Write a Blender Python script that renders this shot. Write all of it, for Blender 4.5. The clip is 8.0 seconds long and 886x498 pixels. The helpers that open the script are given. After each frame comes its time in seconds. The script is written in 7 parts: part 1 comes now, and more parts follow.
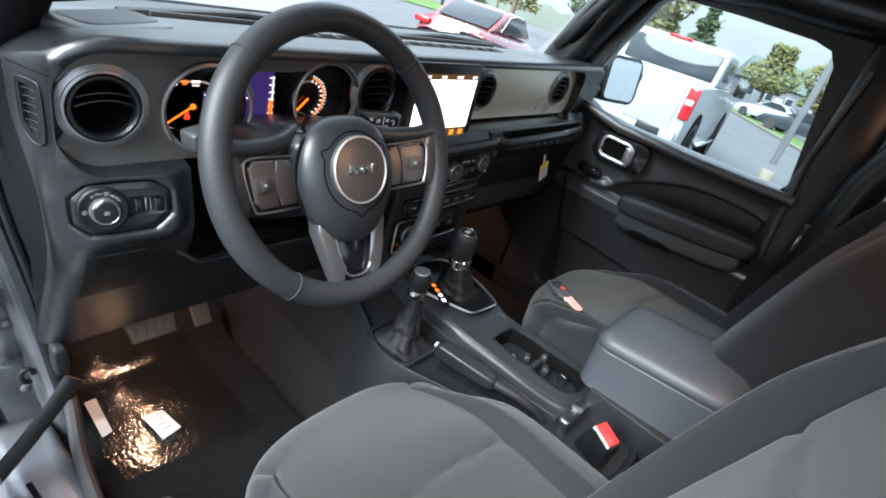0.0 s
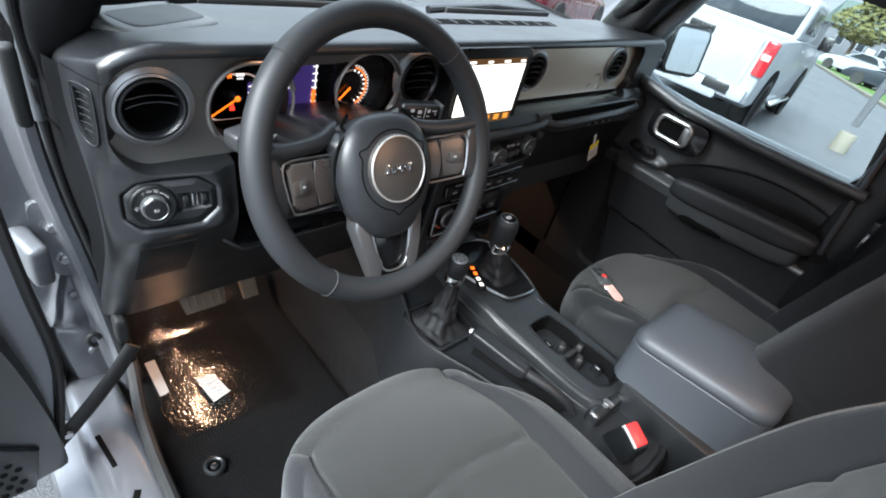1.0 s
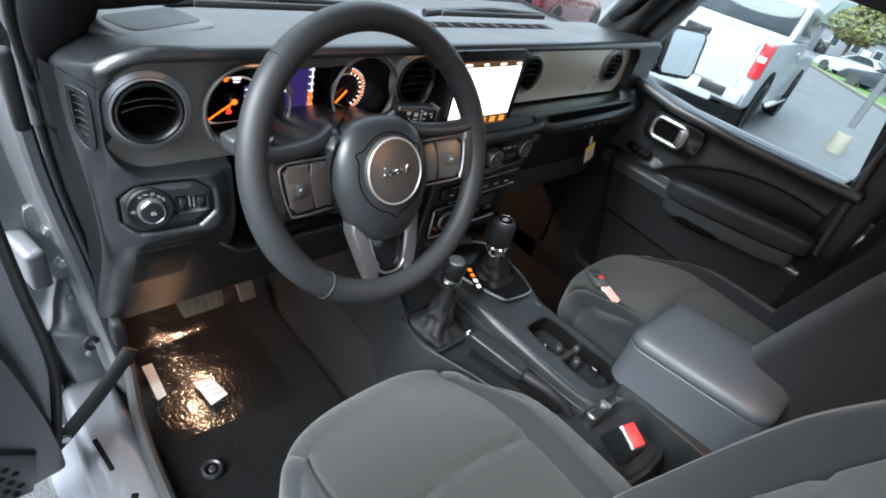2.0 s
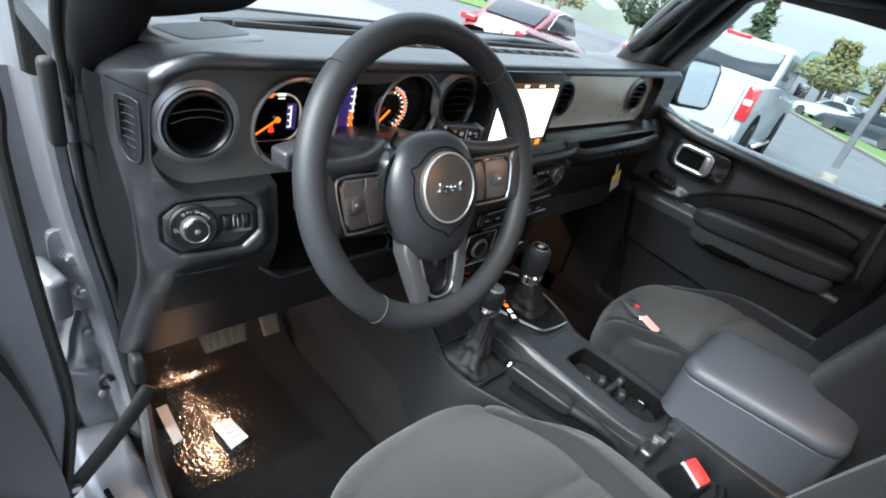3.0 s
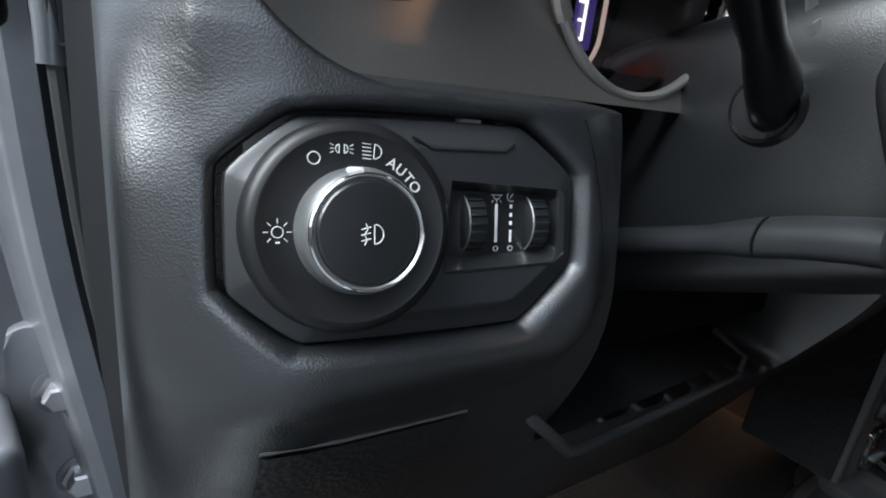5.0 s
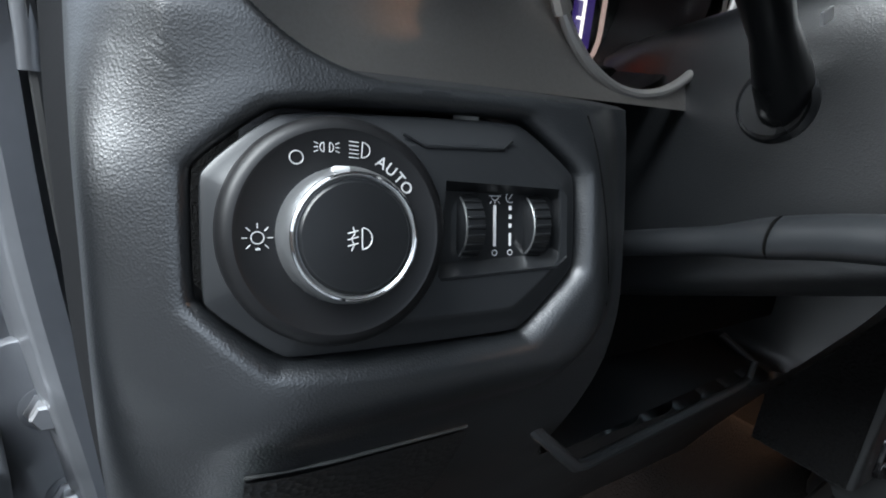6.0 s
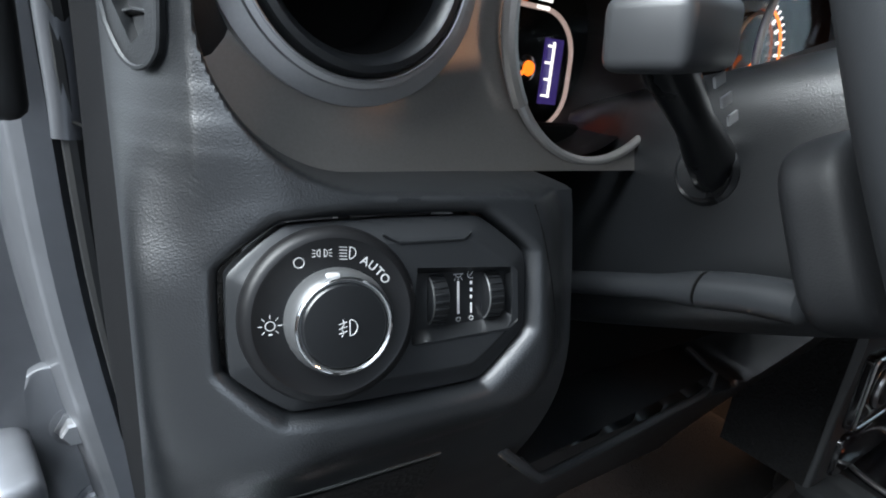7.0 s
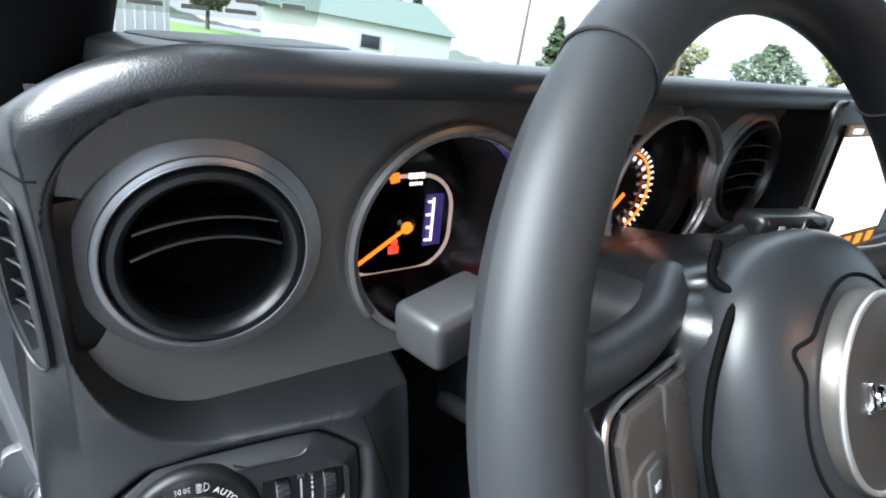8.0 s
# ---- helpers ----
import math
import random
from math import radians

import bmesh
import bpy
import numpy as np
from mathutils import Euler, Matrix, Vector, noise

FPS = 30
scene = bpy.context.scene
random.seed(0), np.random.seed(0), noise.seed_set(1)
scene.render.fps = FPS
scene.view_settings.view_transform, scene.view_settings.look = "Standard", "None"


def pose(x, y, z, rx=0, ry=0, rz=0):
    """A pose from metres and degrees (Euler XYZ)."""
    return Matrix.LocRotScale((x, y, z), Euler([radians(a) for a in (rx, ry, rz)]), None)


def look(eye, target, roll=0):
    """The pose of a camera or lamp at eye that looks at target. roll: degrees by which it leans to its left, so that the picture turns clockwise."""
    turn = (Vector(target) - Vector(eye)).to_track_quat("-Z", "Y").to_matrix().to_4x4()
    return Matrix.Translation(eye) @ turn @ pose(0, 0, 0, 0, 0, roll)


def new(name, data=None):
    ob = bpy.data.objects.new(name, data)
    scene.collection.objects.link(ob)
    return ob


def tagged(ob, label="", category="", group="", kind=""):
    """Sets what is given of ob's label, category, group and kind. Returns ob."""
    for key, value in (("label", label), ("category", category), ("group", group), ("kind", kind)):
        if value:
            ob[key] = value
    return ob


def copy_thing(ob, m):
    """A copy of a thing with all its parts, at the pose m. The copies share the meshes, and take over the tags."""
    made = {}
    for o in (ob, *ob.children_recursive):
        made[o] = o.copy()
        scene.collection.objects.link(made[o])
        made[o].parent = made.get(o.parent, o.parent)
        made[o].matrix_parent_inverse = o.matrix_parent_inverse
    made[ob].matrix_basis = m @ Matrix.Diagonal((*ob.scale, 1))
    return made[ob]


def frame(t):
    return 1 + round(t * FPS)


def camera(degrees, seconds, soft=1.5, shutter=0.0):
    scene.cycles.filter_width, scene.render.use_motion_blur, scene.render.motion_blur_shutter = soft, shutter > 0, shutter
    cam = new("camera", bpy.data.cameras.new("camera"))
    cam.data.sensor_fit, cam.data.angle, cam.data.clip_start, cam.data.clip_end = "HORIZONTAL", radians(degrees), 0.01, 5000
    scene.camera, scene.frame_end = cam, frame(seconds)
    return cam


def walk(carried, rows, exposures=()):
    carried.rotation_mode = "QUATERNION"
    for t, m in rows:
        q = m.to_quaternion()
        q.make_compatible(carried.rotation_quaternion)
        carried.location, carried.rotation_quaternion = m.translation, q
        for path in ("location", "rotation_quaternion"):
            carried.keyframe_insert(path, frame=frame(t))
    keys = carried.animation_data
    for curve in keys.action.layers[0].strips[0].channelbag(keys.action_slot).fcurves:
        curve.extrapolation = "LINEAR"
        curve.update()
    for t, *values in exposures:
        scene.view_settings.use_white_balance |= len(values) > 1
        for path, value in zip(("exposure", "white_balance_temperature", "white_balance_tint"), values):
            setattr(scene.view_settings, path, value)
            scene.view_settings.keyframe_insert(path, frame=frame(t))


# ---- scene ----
EXPO = 2.12
cam = camera(81.0, 8.0, soft=1.9)
PATH = [
    (0, (-0.7426, 0.0276, 1.4995), (-0.0257, 0.5249, 1.0109), 16.32),
    (0.5, (-0.7194, 0.0472, 1.5578), (-0.0782, 0.5709, 0.9968), 16.80),
    (1, (-0.7130, 0.0528, 1.5602), (-0.0830, 0.5622, 0.9740), 16.49),
    (2.5, (-0.7129, 0.0484, 1.5621), (-0.0726, 0.5628, 0.9917), 16.23),
    (3, (-0.7571, 0.1118, 1.4921), (-0.0906, 0.6559, 0.9826), 15.42),
    (3.5, (-0.7802, 0.2583, 1.3462), (-0.1114, 0.8836, 0.9441), 12.63),
    (4, (-0.6649, 0.4241, 1.2307), (-0.0602, 1.1465, 0.8952), 10.77),
    (4.5, (-0.6158, 0.5175, 1.1749), (-0.0672, 1.2952, 0.8680), 7.93),
    (6, (-0.5995, 0.5398, 1.1640), (-0.0661, 1.3409, 0.8925), 5.54),
    (6.5, (-0.5995, 0.5392, 1.1633), (-0.0550, 1.3275, 0.8769), 6.09),
    (7, (-0.6096, 0.5136, 1.2017), (-0.0738, 1.3071, 0.9129), 5.29),
    (7.5, (-0.6111, 0.4496, 1.3032), (-0.0541, 1.2108, 0.9711), 4.67),
    (8, (-0.5647, 0.4714, 1.3439), (-0.0393, 1.2286, 0.9558), 6.26),
]
walk(cam, [(t, look(eye, target, roll)) for t, eye, target, roll in PATH], [(0.0, EXPO), (3.2, EXPO), (4.2, EXPO - 0.32), (6.8, EXPO - 0.32), (7.5, EXPO + 0.20), (8.0, EXPO + 0.12)])

# ---- light ----
world = bpy.data.worlds.new("sky")
scene.world = world
world.use_nodes = True
wn = world.node_tree.nodes
sky = wn.new("ShaderNodeTexSky")
sky.sky_type = "NISHITA"
sky.sun_disc = False
sky.sun_elevation, sky.sun_rotation = radians(46), radians(273)
sky.air_density, sky.dust_density = 1.0, 3.0
haze = wn.new("ShaderNodeMixRGB")
haze.inputs[0].default_value = 0.75
# an overcast sky, brighter overhead than at the horizon
wco, wsep, wmap, wscale = (wn.new("ShaderNode" + k) for k in ("TexCoord", "SeparateXYZ", "MapRange", "VectorMath"))
wscale.operation = "SCALE"
wscale.inputs[0].default_value = (4.6, 5.3, 6.1)
wmap.inputs["From Min"].default_value, wmap.inputs["From Max"].default_value = 0.0, 1.0
wmap.inputs["To Min"].default_value, wmap.inputs["To Max"].default_value = 0.62, 2.4
for a, b in ((wco.outputs["Generated"], wsep.inputs[0]), (wsep.outputs["Z"], wmap.inputs["Value"]), (wmap.outputs[0], wscale.inputs["Scale"]), (wscale.outputs[0], haze.inputs[2])):
    world.node_tree.links.new(a, b)
world.node_tree.links.new(sky.outputs[0], haze.inputs[1])
world.node_tree.links.new(haze.outputs[0], wn["Background"].inputs[0])
wn["Background"].inputs[1].default_value = 0.118

sun = new("sun", bpy.data.lights.new("sun", "SUN"))
sun.data.energy, sun.data.angle, sun.data.color = 4.7, radians(44), (0.87, 0.955, 1.0)
sun.matrix_world = look((-3.9, 0.2, 4.9), (0, 0, 0.9))
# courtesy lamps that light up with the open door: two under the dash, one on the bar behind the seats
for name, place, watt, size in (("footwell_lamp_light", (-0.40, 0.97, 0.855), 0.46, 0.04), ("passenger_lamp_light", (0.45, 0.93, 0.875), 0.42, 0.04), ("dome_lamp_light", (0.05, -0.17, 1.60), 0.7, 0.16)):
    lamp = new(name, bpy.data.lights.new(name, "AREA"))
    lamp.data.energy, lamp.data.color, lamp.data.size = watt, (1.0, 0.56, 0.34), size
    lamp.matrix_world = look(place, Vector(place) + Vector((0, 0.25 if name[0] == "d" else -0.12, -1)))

# ---- materials ----


def mat(name, base, rough=0.5, metal=0.0, spec=0.5, scale=0.0, bump=0.0, dist=0.001, kind="noise", vary=0.15, blotch=6.0, coat=0.0, sheen=0.0, emit=None, power=0.0, rvary=0.08):
    m = bpy.data.materials.new(name)
    m.use_nodes = True
    n, link = m.node_tree.nodes, m.node_tree.links.new
    b = n["Principled BSDF"]
    b.inputs["Metallic"].default_value = metal
    b.inputs["Specular IOR Level"].default_value = spec
    b.inputs["Coat Weight"].default_value = coat
    b.inputs["Sheen Weight"].default_value = sheen
    b.inputs["Base Color"].default_value = (*base, 1)
    b.inputs["Roughness"].default_value = rough
    if emit:
        b.inputs["Emission Color"].default_value = (*emit, 1)
        b.inputs["Emission Strength"].default_value = power
    co = n.new("ShaderNodeTexCoord")
    if vary:
        big, fine = n.new("ShaderNodeTexNoise"), n.new("ShaderNodeTexNoise")
        big.inputs["Scale"].default_value, fine.inputs["Scale"].default_value = blotch, max(scale, 60.0)
        big.inputs["Detail"].default_value = 5
        for o in (big, fine):
            link(co.outputs["Object"], o.inputs["Vector"])
        add = n.new("ShaderNodeMath")
        add.operation = "ADD"
        link(big.outputs["Fac"], add.inputs[0])
        link(fine.outputs["Fac"], add.inputs[1])
        mr = n.new("ShaderNodeMapRange")
        mr.inputs["From Min"].default_value, mr.inputs["From Max"].default_value = 0.6, 1.4
        mr.inputs["To Min"].default_value, mr.inputs["To Max"].default_value = 1 - vary, 1 + vary
        link(add.outputs[0], mr.inputs["Value"])
        mul = n.new("ShaderNodeVectorMath")
        mul.operation = "SCALE"
        mul.inputs[0].default_value = base
        link(mr.outputs[0], mul.inputs["Scale"])
        link(mul.outputs[0], b.inputs["Base Color"])
        rr = n.new("ShaderNodeMapRange")
        rr.inputs["From Min"].default_value, rr.inputs["From Max"].default_value = 0.3, 0.7
        rr.inputs["To Min"].default_value, rr.inputs["To Max"].default_value = max(0.02, rough - rvary), min(1, rough + rvary)
        link(big.outputs["Fac"], rr.inputs["Value"])
        link(rr.outputs[0], b.inputs["Roughness"])
    if bump:
        if kind == "pebble":
            tex = n.new("ShaderNodeTexVoronoi")
            tex.feature = "F1"
            out = tex.outputs["Distance"]
        elif kind == "weave":
            tex = n.new("ShaderNodeTexBrick")
            tex.inputs["Mortar Size"].default_value = 0.08
            tex.inputs["Row Height"].default_value = 0.4
            out = tex.outputs["Fac"]
        else:
            tex = n.new("ShaderNodeTexNoise")
            tex.inputs["Detail"].default_value = 6
            out = tex.outputs["Fac"]
        tex.inputs["Scale"].default_value = scale
        link(co.outputs["Object"], tex.inputs["Vector"])
        bp = n.new("ShaderNodeBump")
        bp.inputs["Strength"].default_value, bp.inputs["Distance"].default_value = bump, dist
        link(out, bp.inputs["Height"])
        link(bp.outputs[0], b.inputs["Normal"])
    return m


def glass(name, tint, rough=0.0, floor=0.04, most=0.85):
    """Thin clear sheet: gloss grows towards grazing angles."""
    m = bpy.data.materials.new(name)
    m.use_nodes = True
    n, link = m.node_tree.nodes, m.node_tree.links.new
    n.remove(n["Principled BSDF"])
    t, g, mix, lw = (n.new("ShaderNode" + k) for k in ("BsdfTransparent", "BsdfGlossy", "MixShader", "LayerWeight"))
    t.inputs[0].default_value = (*tint, 1)
    g.inputs["Roughness"].default_value = rough
    lw.inputs[0].default_value = 0.5
    p, k = n.new("ShaderNodeMath"), n.new("ShaderNodeMath")
    p.operation, k.operation = "POWER", "MULTIPLY_ADD"
    p.inputs[1].default_value, k.inputs[1].default_value, k.inputs[2].default_value = 5.0, most, floor
    link(lw.outputs["Facing"], p.inputs[0])
    link(p.outputs[0], k.inputs[0])
    link(k.outputs[0], mix.inputs[0])
    link(t.outputs[0], mix.inputs[1])
    link(g.outputs[0], mix.inputs[2])
    link(mix.outputs[0], n["Material Output"].inputs[0])
    return m


PLASTIC = mat("grained black plastic", (0.0055, 0.0063, 0.0074), 0.37, spec=0.9, scale=1500, bump=0.22, dist=0.0003, kind="pebble", vary=0.08)
SMOOTH = mat("smooth black plastic", (0.0065, 0.007, 0.0078), 0.31, spec=0.55, vary=0.1, scale=300, bump=0.05, dist=0.0003)
GLOSSY = mat("gloss black plastic", (0.008, 0.008, 0.009), 0.12, vary=0.05, rvary=0.03)
# Near-black base that puts the shade of recesses, gaps and slots into the colour
DEEP = mat("near-black recess shade", (0.003, 0.003, 0.003), 0.85, spec=0.06, vary=0.1)
BOOT = mat("creased black leather", (0.010, 0.010, 0.011), 0.60, spec=0.3, scale=900, bump=0.25, dist=0.0004, kind="pebble", vary=0.15)
CONSOLE = mat("satin console plastic", (0.0135, 0.0147, 0.016), 0.45, spec=0.5, scale=1500, bump=0.15, dist=0.0002, kind="pebble", vary=0.08)
# Lighter copy of the black plastic, standing in for daylight on the passenger side
SOFT = mat("black plastic lightened for daylight", (0.023, 0.0250, 0.0272), 0.44, spec=0.85, scale=900, bump=0.3, dist=0.0004, kind="pebble", vary=0.1)
EMBLEM = mat("brushed emblem silver", (0.72, 0.71, 0.69), 0.42, metal=0.9, vary=0.05)
TRIM = mat("dark satin metallic trim", (0.27, 0.252, 0.238), 0.30, metal=0.8, scale=900, bump=0.08, dist=0.0002, vary=0.08)
PANEL = mat("matt switch panel plastic", (0.009, 0.0098, 0.011), 0.44, spec=0.45, scale=1800, bump=0.05, dist=0.0002, vary=0.06)
DIAL = mat("black dial face", (0.005, 0.005, 0.0055), 0.45, spec=0.3, vary=0.05)
KNOB_METAL = mat("satin grey knob", (0.30, 0.305, 0.31), 0.34, metal=0.85, vary=0.05)
BUTTON = mat("satin grey button", (0.045, 0.047, 0.046), 0.38, spec=0.6, vary=0.06)
# Brown in the base colour stands in for a warm reflection on black buttons
SPOKE_BUTTON = mat("black button with brown reflection tint", (0.050, 0.042, 0.038), 0.30, spec=0.6, vary=0.05)
BEZEL = mat("satin dark vent bezel", (0.46, 0.46, 0.465), 0.40, metal=0.8, scale=900, bump=0.06, dist=0.0002, vary=0.06)
RING = mat("bright satin ring", (0.42, 0.405, 0.39), 0.30, metal=0.7, vary=0.04)
SILVER = mat("satin silver trim", (0.46, 0.465, 0.47), 0.36, metal=1.0, vary=0.06)
PASSTRIM = mat("champagne grey metallic panel", (0.74, 0.70, 0.60), 0.34, metal=0.6, scale=700, bump=0.06, dist=0.0002, vary=0.06)
CHROME = mat("chrome", (0.8, 0.8, 0.8), 0.08, metal=1.0, vary=0.03, rvary=0.03)
LEATHER = mat("black leather rim", (0.0155, 0.0168, 0.0187), 0.54, spec=0.42, scale=2200, bump=0.10, dist=0.0002, kind="pebble", vary=0.1)
VINYL = mat("grey black vinyl", (0.050, 0.055, 0.063), 0.50, spec=0.5, scale=700, bump=0.12, dist=0.0005, kind="pebble", vary=0.08)
FABRIC = mat("charcoal seat cloth", (0.0098, 0.0101, 0.0094), 0.85, spec=0.25, scale=700, bump=0.5, dist=0.0006, kind="weave", vary=0.15, sheen=0.15)
FABRIC_SIDE = mat("smooth charcoal bolster cloth", (0.0092, 0.0098, 0.0112), 0.8, spec=0.2, scale=900, bump=0.35, dist=0.0005, kind="weave", vary=0.12, sheen=0.15)
STITCH = mat("seam thread", (0.02, 0.02, 0.021), 0.8, vary=0)
CARPET = mat("black carpet", (0.0085, 0.0085, 0.0088), 0.95, spec=0.15, scale=350, bump=1.0, dist=0.004, vary=0.3)
PAINT = mat("silver grey car paint", (0.135, 0.140, 0.152), 0.40, metal=0.55, coat=0.5, scale=40, bump=0.02, dist=0.001, vary=0.05)
BARE = mat("grey painted jamb steel", (0.16, 0.165, 0.178), 0.38, metal=0.4, coat=0.3, scale=30, bump=0.06, dist=0.002, vary=0.1)
RUBBER = mat("black rubber seal", (0.012, 0.012, 0.012), 0.6, vary=0.1)
STEEL = mat("zinc bolt steel", (0.45, 0.45, 0.46), 0.35, metal=1.0, vary=0.1)
RED = mat("red plastic button", (0.75, 0.03, 0.03), 0.35, vary=0.05)
CLADDING = mat("matt black cladding", (0.0075, 0.008, 0.009), 0.60, spec=0.25, scale=1200, bump=0.15, dist=0.0003, kind="pebble", vary=0.08)
SATIN = mat("satin black wheel plastic", (0.017, 0.0185, 0.0205), 0.42, spec=0.5, scale=2000, bump=0.05, dist=0.0002, kind="pebble", vary=0.06)
# Warm reflections on the emblem plate are mixed into this grey as brown
PLAQUE = mat("grey plaque with brown reflection tint", (0.085, 0.078, 0.072), 0.42, metal=0.6, vary=0.04)
LEGSILVER = mat("satin dark silver", (0.20, 0.20, 0.205), 0.38, metal=0.85, vary=0.05)
CAP = mat("satin grey cap", (0.030, 0.031, 0.033), 0.42, spec=0.5, vary=0.05)
PAPER = mat("white paper", (0.55, 0.54, 0.52), 0.7, vary=0.05)
YELLOW = mat("yellow paper", (0.85, 0.66, 0.03), 0.6, vary=0.04)
INK = mat("grey print", (0.33, 0.33, 0.33), 0.7, vary=0)
WHITE_MARK = mat("white printed mark", (0.42, 0.42, 0.42), 0.5, vary=0)
PEDAL = mat("worn rubber pedal pad", (0.085, 0.057, 0.036), 0.6, scale=90, bump=0.2, dist=0.001, vary=0.2)
SCREEN = mat("lit display white", (0.9, 0.9, 0.85), 0.2, vary=0, emit=(1.0, 0.98, 0.88), power=0.6)
SCREEN_BAR = mat("lit display orange", (0.3, 0.1, 0.02), 0.2, vary=0, emit=(1.0, 0.40, 0.06), power=0.25)
SCREEN_DARK = mat("display dark strip", (0.02, 0.015, 0.01), 0.15, vary=0, emit=(0.1, 0.05, 0.02), power=0.3)
BLUE = mat("lit violet display", (0.02, 0.02, 0.1), 0.2, vary=0, emit=(0.12, 0.07, 0.40), power=0.08)
LITWHITE = mat("lit white print", (0.8, 0.8, 0.8), 0.3, vary=0, emit=(1, 0.97, 0.95), power=0.45)
GREY_MARK = mat("grey button print", (0.35, 0.35, 0.36), 0.5, vary=0)
# Weak emission added so that the inner dial frame reads bright
LITPALE = mat("pale frame with added glow", (0.5, 0.42, 0.38), 0.35, vary=0.05, emit=(1.0, 0.72, 0.62), power=0.10)
LITORANGE = mat("lit orange needle", (0.9, 0.3, 0.02), 0.3, vary=0, emit=(1.0, 0.16, 0.01), power=0.6)
LITAMBER = mat("lit amber lamp", (0.8, 0.25, 0.03), 0.3, vary=0, emit=(1.0, 0.15, 0.01), power=0.5)
LITRED = mat("lit red lamp", (0.9, 0.05, 0.02), 0.3, vary=0, emit=(1.0, 0.04, 0.02), power=0.6)
GLASS = glass("window glass", (0.86, 0.89, 0.88))
TINTED = glass("tinted door glass", (0.80, 0.85, 0.85), 0.0, 0.03, 0.5)
PILLAR = mat("matt black pillar cloth", (0.005, 0.005, 0.0055), 0.85, spec=0.12, scale=600, bump=0.2, dist=0.0004, vary=0.15)
LENS = glass("clear lens", (0.97, 0.97, 0.97), 0.0, 0.03, 0.35)
FILM = glass("clear film", (0.88, 0.86, 0.84), 0.14, 0.065)
HEADLINER = mat("grey headliner", (0.2, 0.2, 0.195), 0.9, scale=200, bump=0.2, dist=0.001)

# ---- helpers ----
ORIGIN = {}


def thing(name, loc, label, category, group="", kind=""):
    ob = new(name)
    ob.location = loc
    ob.empty_display_size = 0.05
    ORIGIN[ob] = Vector(loc)
    return tagged(ob, label, category, group, kind)


def part(name, bm, material, parent=None, label="", sharp=35, smooth=True):
    me = bpy.data.meshes.new(name)
    base = ORIGIN[parent] if parent else Vector((0, 0, 0))
    bmesh.ops.translate(bm, verts=bm.verts, vec=-base)
    bmesh.ops.recalc_face_normals(bm, faces=bm.faces)
    for fc in bm.faces:
        fc.smooth = smooth
    bm.to_mesh(me)
    bm.free()
    if smooth:
        me.set_sharp_from_angle(angle=radians(sharp))
    me.materials.append(material)
    ob = new(name, me)
    if parent:
        ob.parent = parent
        ORIGIN[ob] = base
    if label:
        ob["label"] = label
    return ob


def solo(name, bm, material, label, category, group="", kind="", sharp=35):
    """A thing that is one mesh, its origin at its base."""
    vs = [v.co for v in bm.verts]
    lo = Vector([min(v[i] for v in vs) for i in range(3)])
    hi = Vector([max(v[i] for v in vs) for i in range(3)])
    base = Vector(((lo.x + hi.x) / 2, (lo.y + hi.y) / 2, lo.z))
    bmesh.ops.translate(bm, verts=bm.verts, vec=-base)
    ob = part(name, bm, material, None, "", sharp)
    ob.location = base
    ORIGIN[ob] = base
    return tagged(ob, label, category, group, kind)


def moved(bm, m):
    bmesh.ops.transform(bm, matrix=m, verts=bm.verts)
    return bm


def rbox(c, s, bevel=0.004, seg=2):
    bm = bmesh.new()
    bmesh.ops.create_cube(bm, size=1)
    bmesh.ops.scale(bm, vec=s, verts=bm.verts)
    if bevel:
        bmesh.ops.bevel(bm, geom=bm.edges[:], offset=min(bevel, min(s) * 0.49), segments=seg, affect="EDGES", profile=0.5)
    bmesh.ops.translate(bm, verts=bm.verts, vec=c)
    return bm


def soft(c, s, k=4.0, n=16, fn=None):
    """A rounded block of half sizes s; fn bends each point (unit cube coordinates, point) -> point."""
    bm = bmesh.new()
    bmesh.ops.create_cube(bm, size=2)
    bmesh.ops.subdivide_edges(bm, edges=bm.edges[:], cuts=n, use_grid_fill=True)
    for v in bm.verts:
        u = v.co.copy()
        q = u / (sum(abs(a) ** k for a in u)) ** (1 / k)
        q = Vector((q.x * s[0], q.y * s[1], q.z * s[2]))
        v.co = (fn(u, q) if fn else q) + Vector(c)
    return bm


def prism(pts, y0, y1, bevel=0.0, seg=2):
    """A polygon in x-z, from y0 (front) to y1 (back), its front rim bevelled."""
    bm = bmesh.new()
    a = [bm.verts.new((x, y0, z)) for x, z in pts]
    b = [bm.verts.new((x, y1, z)) for x, z in pts]
    front = bm.faces.new(a)
    bm.faces.new(b[::-1])
    for i in range(len(pts)):
        j = (i + 1) % len(pts)
        bm.faces.new((a[i], b[i], b[j], a[j]))
    if bevel:
        bmesh.ops.bevel(bm, geom=front.edges[:], offset=bevel, segments=seg, affect="EDGES", profile=0.5)
    return bm


def plate(outer, holes, y0, y1):
    """A flat plate with holes, facing -y."""
    bm = bmesh.new()
    es = []
    for loop in [outer] + holes:
        vs = [bm.verts.new((x, y0, z)) for x, z in loop]
        es += [bm.edges.new((vs[i], vs[(i + 1) % len(vs)])) for i in range(len(vs))]
    r = bmesh.ops.triangle_fill(bm, use_beauty=True, use_dissolve=False, edges=es)
    faces = [g for g in r["geom"] if isinstance(g, bmesh.types.BMFace)]
    ex = bmesh.ops.extrude_face_region(bm, geom=faces)
    bmesh.ops.translate(bm, verts=[g for g in ex["geom"] if isinstance(g, bmesh.types.BMVert)], vec=(0, y1 - y0, 0))
    return bm


